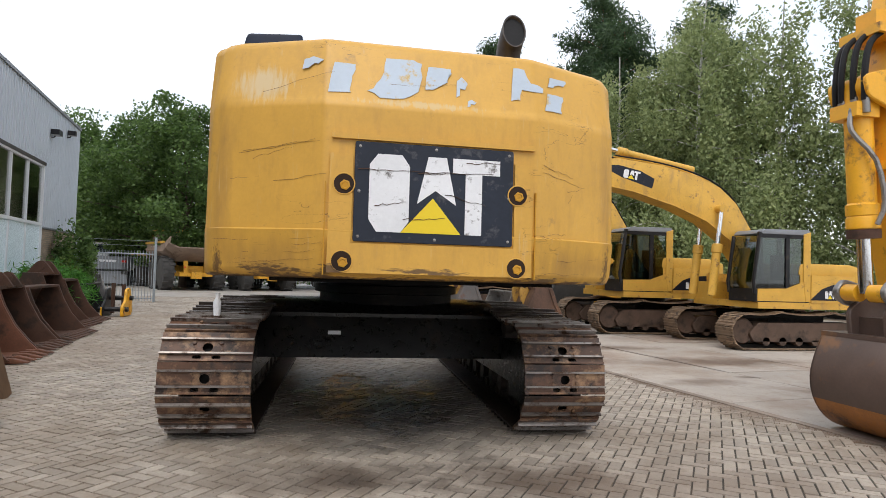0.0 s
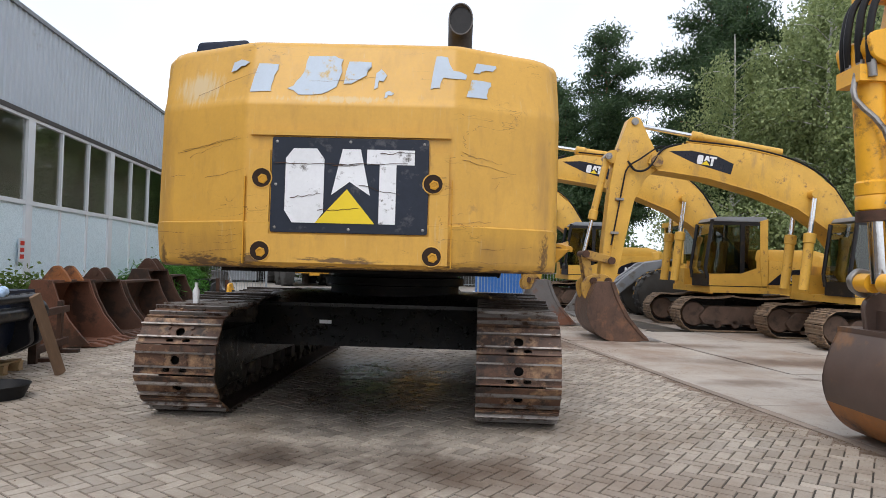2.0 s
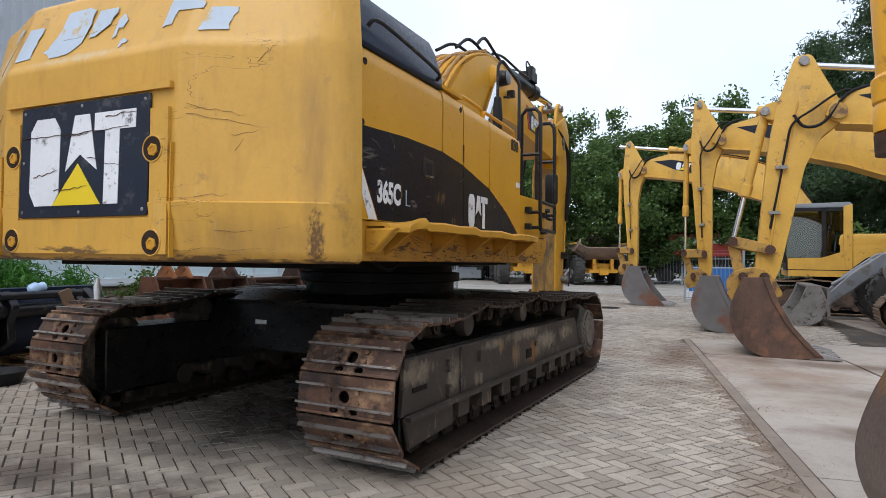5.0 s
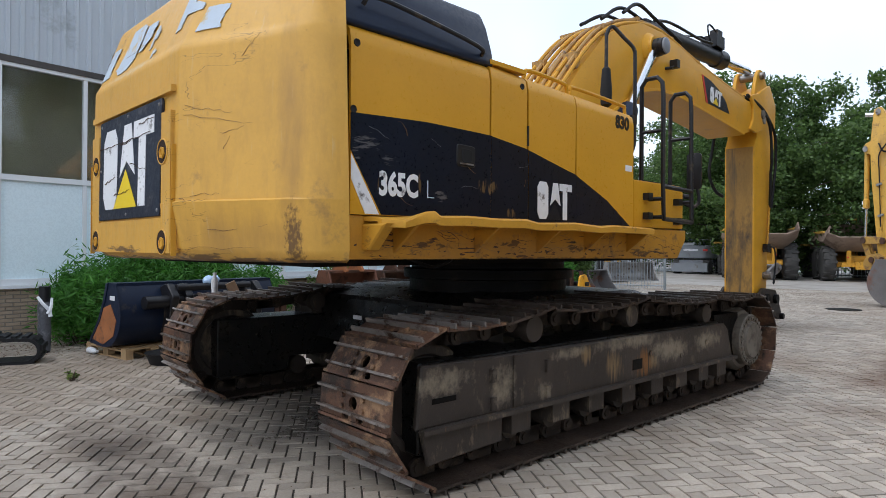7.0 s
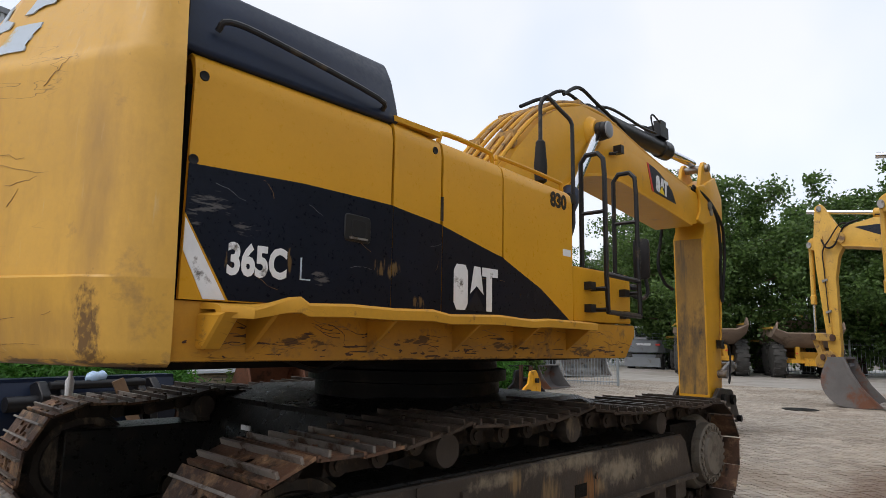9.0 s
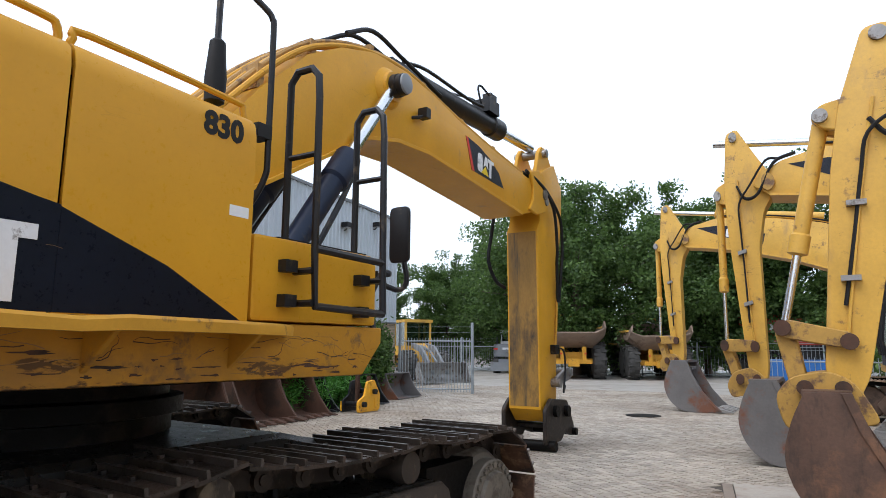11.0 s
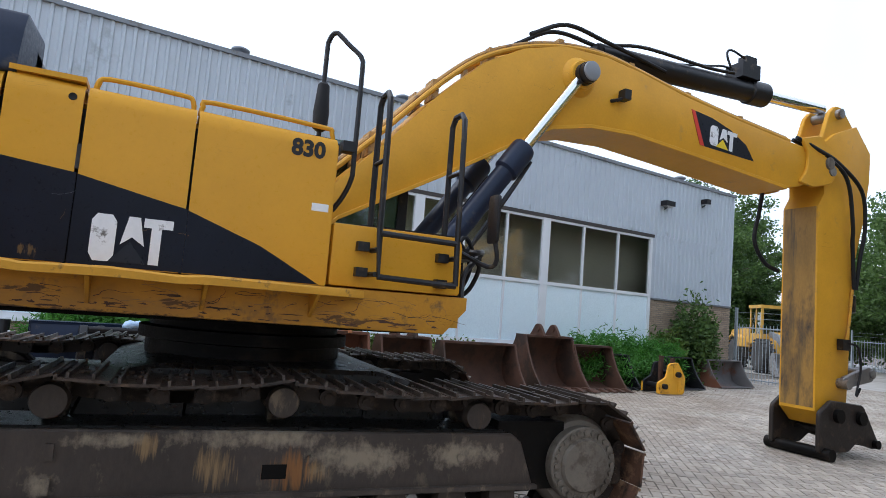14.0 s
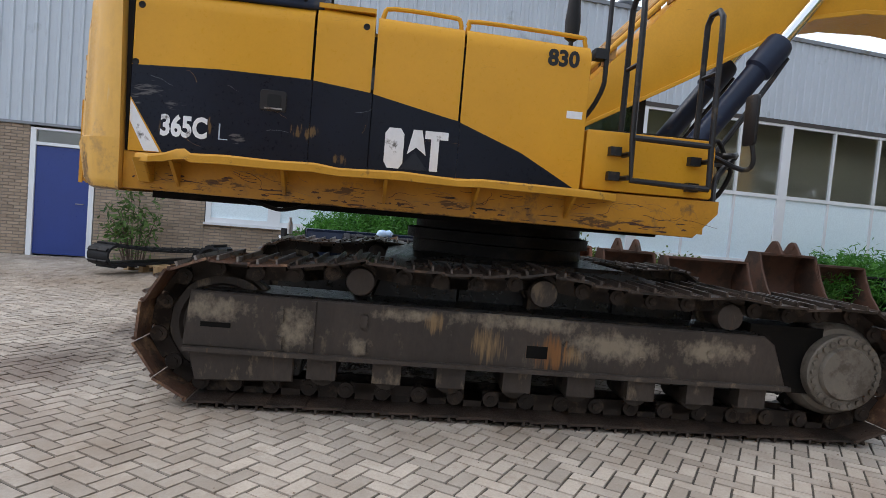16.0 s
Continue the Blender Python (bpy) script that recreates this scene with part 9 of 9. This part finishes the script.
def bush(name, at, rx, ry, h, n, ll, lw, material, label, seed, stems=14, up=0.0, flop=0.0):
    rng = np.random.default_rng(seed)
    r = thing(name, at, label, "shrub")
    tips, st = [], []
    for i in range(stems):
        a, q = rng.uniform(0, 2 * math.pi), math.sqrt(rng.uniform(0.02, 1))
        tip = Vector((math.cos(a) * rx * q, math.sin(a) * ry * q, h * (1 - 0.65 * q * q) * rng.uniform(0.75, 1.08)))
        base = Vector((tip.x * 0.35, tip.y * 0.35, 0))
        st.append(tube([base, base.lerp(tip, 0.5) + Vector((0, 0, 0.1 * h)), tip], 0.012, 5, 3, 0.003))
        for g in np.linspace(0.35, 1.0, 7):
            tips.append(base.lerp(tip, g) + Vector((0, 0, 0.1 * h * 4 * g * (1 - g))))
    part("branchwork", join(*st), "bark", r)["kind"] = "stuff"
    tp = np.array([tuple(p) for p in tips])
    c = tp[rng.integers(0, len(tp), n)] + rng.normal(size=(n, 3)) * np.array((rx, ry, h)) * 0.13
    c[:, 2] = np.abs(c[:, 2])
    mesh = leaves(rng, c, ll, lw, droop=flop - up, flat_up=0.2)
    mesh.materials.append(M[material])
    link("foliage", mesh, r)
    return r


# shrubs along the foot of the building
for i, (s, off, rx, ry, h) in enumerate(((5.9, 0.75, 0.85, 0.75, 1.2), (6.7, 0.8, 0.95, 0.9, 1.5), (7.7, 0.75, 0.95, 0.9, 1.5), (8.7, 0.7, 0.85, 0.8, 1.25))):
    p = WALL @ Vector((off + 0.1, s, 0))
    bush("juniper", p, rx, ry, h, 15000, 0.17, 0.026, "juniper", "bright green spreading juniper by the brick wall", 30 + i, 40, 0.25)
for i, (s, rx, ry, h) in enumerate(((17.6, 0.9, 1.0, 1.15), (18.8, 0.95, 1.0, 1.3), (20.0, 0.9, 0.9, 1.25), (21.0, 0.8, 0.8, 1.2))):
    p = WALL @ Vector((0.85, s, 0))
    bush("juniper", p, rx, ry, h, 10000, 0.2, 0.03, "juniper", "bright green juniper behind the old buckets", 40 + i, 36, 0.25)
bush("shrub", WALL @ Vector((0.95, 11.0, 0)), 0.8, 0.85, 1.15, 5200, 0.11, 0.055, "shrub", "yellow-green leafy shrub by the wall", 50, 26)
bush("shrub", WALL @ Vector((0.8, 13.6, 0)), 0.7, 0.8, 0.95, 3500, 0.11, 0.055, "shrub", "leafy shrub behind the buckets", 55, 20)
bush("shrub", WALL @ Vector((0.6, 22.6, 0)), 0.75, 0.9, 2.5, 6500, 0.15, 0.08, "leaf", "tall climbing shrub at the building's corner", 51, 26)
bush("shrub", WALL @ Vector((0.55, 21.6, 0)), 0.6, 0.8, 1.5, 3500, 0.14, 0.07, "shrub", "light green shrub at the building's corner", 52, 20)
bush("shrub", WALL @ Vector((0.55, 2.25, 0)), 0.55, 0.58, 1.6, 600, 0.17, 0.045, "leaf", "sparse long-leaved shrub beside the blue door", 53, 22, 0.0, 0.3)
bush("weed", (-3.35, 4.9, 0), 0.10, 0.10, 0.12, 60, 0.07, 0.02, "shrub", "small weed between the pavers", 54, 6)


# ---- brickwork of the facade: nearest bricks singly, the rest joined ----
def brick_verts(s0, s1, z0, z1, x):
    e = 0.004
    return [(-0.012, s0, z0), (-0.012, s1, z0), (-0.012, s1, z1), (-0.012, s0, z1), (x, s0 + e, z0 + e), (x, s1 - e, z0 + e), (x, s1 - e, z1 - e), (x, s0 + e, z1 - e)]


BF = [(4, 5, 6, 7), (0, 1, 5, 4), (1, 2, 6, 5), (2, 3, 7, 6), (3, 0, 4, 7)]
one_brick = grid_mesh("brick", [(x, y - 0.1, z - 0.025) for x, y, z in brick_verts(0, 0.2, 0, 0.05, 0.0)], BF, "brick")
rest_v, rest_f, singles = [], [], 0
rng = np.random.default_rng(3)
for a, b, c, d in BRICKS:
    row, z = 0, c + 0.012
    while z + 0.05 < d:
        s = a + (0.105 if row % 2 else 0.0) - 0.1
        while s < b:
            s0, s1 = max(s, a + 0.004), min(s + 0.2, b - 0.004)
            if s1 - s0 > 0.04:
                x = rng.uniform(-0.002, 0.002)
                if 1.6 < a < 2 and s1 - s0 > 0.199 and singles < 290:
                    link("brick", one_brick, hall, m=Matrix.Translation((x, (s0 + s1) / 2, z + 0.025)))
                    singles += 1
                else:
                    o = len(rest_v)
                    rest_v += brick_verts(s0, s1, z, z + 0.05, x)
                    rest_f += [tuple(o + i for i in f) for f in BF]
            s += 0.21
        z += 0.062
        row += 1
brick_rest = link("brickwork", grid_mesh("brickwork", rest_v, rest_f, "brick"), hall)
brick_rest["kind"] = "stuff"


# ---- pavers in herringbone, concrete slabs beside them ----
def slab_edge(y):
    """x of the line where the pavers meet the concrete slabs."""
    return 4.55 - (y - 5.0) * 0.161 if y < 14.65 else 6.0


PL, PW, PG = 0.21, 0.105, 0.0042
turn_p = radians(55)
cp_, sp_ = math.cos(turn_p), math.sin(turn_p)
rng = np.random.default_rng(8)
near_h = grid_mesh("paver", [(-PL / 2 + PG, -PW / 2 + PG, -0.03), (PL / 2 - PG, -PW / 2 + PG, -0.03), (PL / 2 - PG, PW / 2 - PG, -0.03), (-PL / 2 + PG, PW / 2 - PG, -0.03),
                             (-PL / 2 + PG + 0.0035, -PW / 2 + PG + 0.0035, 0), (PL / 2 - PG - 0.0035, -PW / 2 + PG + 0.0035, 0), (PL / 2 - PG - 0.0035, PW / 2 - PG - 0.0035, 0), (-PL / 2 + PG + 0.0035, PW / 2 - PG - 0.0035, 0)], BF, "paver")
paving = sheet("paving_bed", -11, 7, -4, 31.4, -0.009, "joint", "sand bed under the herringbone pavers")
pv, pf, near = [], [], 0
for j in range(-130, 340):
    for i in range(-130, 340):
        k = (i + j) % 4
        if k not in (0, 2):
            continue
        if k == 0:
            cx_, cy_, w_, l_ = (i + 1) * PW, (j + 0.5) * PW, PL, PW
        else:
            cx_, cy_, w_, l_ = (i + 0.5) * PW, (j + 1) * PW, PW, PL
        x, y = cx_ * cp_ - cy_ * sp_ + 0.5, cx_ * sp_ + cy_ * cp_
        if not (-3.9 < y < 31.3) or x > slab_edge(y) - 0.12 or x < -6.72 - 0.11 * y + 0.02 and y < 25.2 or x < -11:
            continue
        if y > 3.0 and x * x + (y + 2) ** 2 < 4:
            continue
        z = float(rng.normal(0, 0.0013))
        if -0.9 < x < 1.5 and 2.3 < y < 4.65 and near < 298:
            m = Matrix.Translation((x, y, z)) @ pose(0, 0, 0, float(rng.normal(0, 0.4)), float(rng.normal(0, 0.4)), math.degrees(turn_p) + (90 if k == 2 else 0) + float(rng.normal(0, 0.35)))
            link("paver", near_h, paving, m=m)
            near += 1
            continue
        hw, hl, e = w_ / 2 - PG, l_ / 2 - PG, 0.0035
        tx, ty = rng.normal(0, 0.011), rng.normal(0, 0.011)
        o = len(pv)
        for dx, dy, top in ((-hw, -hl, 0), (hw, -hl, 0), (hw, hl, 0), (-hw, hl, 0), (-hw + e, -hl + e, 1), (hw - e, -hl + e, 1), (hw - e, hl - e, 1), (-hw + e, hl - e, 1)):
            pv.append((x + dx * cp_ - dy * sp_, y + dx * sp_ + dy * cp_, z + dx * tx + dy * ty if top else -0.02))
        pf += [tuple(o + q for q in f) for f in BF]
pave = link("pavers", grid_mesh("pavers", pv, pf, "paver"), paving)
pave["kind"] = "stuff"

slabs = sheet("slab_bed", 2.0, 40, -6, 31.4, -0.018, "grit", "earth bed under the concrete slabs")
ang = math.atan(0.161)
ux, uy = Vector((math.cos(ang), math.sin(ang))), Vector((-math.sin(ang), math.cos(ang)))
one_slab = finish("concrete_slab", box(-0.988, 0.988, -0.988, 0.988, -0.05, 0.004, 0.012, 2), "slab")
origin = Vector((slab_edge(4.78), 4.78)) + ux * 0.09
for i in range(9):
    for j in range(-5, 11):
        p = origin + ux * (i * 2 + 1.0) + uy * (j * 2 + 1.0)
        if -4 < p.y < 27 and not (p.y > 14.7 and p.x < 7.0):
            link("concrete_slab", one_slab, slabs, m=Matrix.Translation((p.x, p.y, float(rng.normal(0, 0.003)))) @ pose(0, 0, 0, float(rng.normal(0, 0.12)), float(rng.normal(0, 0.12)), math.degrees(ang)))
link("edge_grit", finish("edge_grit", box(-0.34, -0.112, -9.5, 9.5, -0.03, -0.005, 0, m=Matrix.Translation((origin.x, origin.y, 0)) @ pose(0, 0, 0, 0, 0, math.degrees(ang))), "grit"), slabs)
one_kerb = finish("kerb_stone", box(-0.055, 0.055, -0.497, 0.497, -0.1, 0.005, 0.006), "kerb")
for j in range(-9, 10):
    p = origin + ux * -0.055 + uy * (j + 0.5)
    link("kerb_stone", one_kerb, slabs, m=Matrix.Translation((p.x, p.y, 0)) @ pose(0, 0, 0, 0, 0, math.degrees(ang)))


# loose soil and crumbs along the edge, in the wheel tracks and by the wall
def crumbs(name, n, seed, place, label, size=0.012, material="soil"):
    rng = np.random.default_rng(seed)
    vs, fs = [], []
    for _ in range(n):
        x, y = place(rng)
        s = size * rng.uniform(0.4, 1.8)
        a = rng.uniform(0, 6.28)
        o = len(vs)
        for q in range(4):
            vs.append((x + s * math.cos(a + q * 1.57) * rng.uniform(0.7, 1.3), y + s * math.sin(a + q * 1.57) * rng.uniform(0.7, 1.3), 0.0))
        vs.append((x, y, s * rng.uniform(0.4, 0.8)))
        fs += [(o, o + 1, o + 4), (o + 1, o + 2, o + 4), (o + 2, o + 3, o + 4), (o + 3, o, o + 4)]
    return tagged(link(name, grid_mesh(name, vs, fs, material)), label, "soil", kind="stuff")


def by_edge(rng):
    y = 3.5 + rng.beta(1.2, 1.6) * 10.8
    w = 0.10 + 0.22 * (math.sin(y * 1.7) * math.sin(y * 0.63 + 1) > 0.1)
    return slab_edge(y) + rng.normal(-0.05, w), y


def by_wall(rng):
    y = rng.uniform(3, 25)
    return -6.3 - 0.11 * y + abs(rng.normal(0, 0.8)), y


def on_yard(rng):
    y = rng.uniform(1, 22)
    return rng.uniform(-4, 4), y


crumbs("soil_crumbs", 4500, 61, by_edge, "brown soil swept along the edge of the slabs", 0.005)
crumbs("soil_crumbs", 5000, 62, by_wall, "brown litter and soil along the wall", 0.012)
crumbs("soil_crumbs", 1800, 63, on_yard, "small crumbs of soil on the pavers", 0.006)
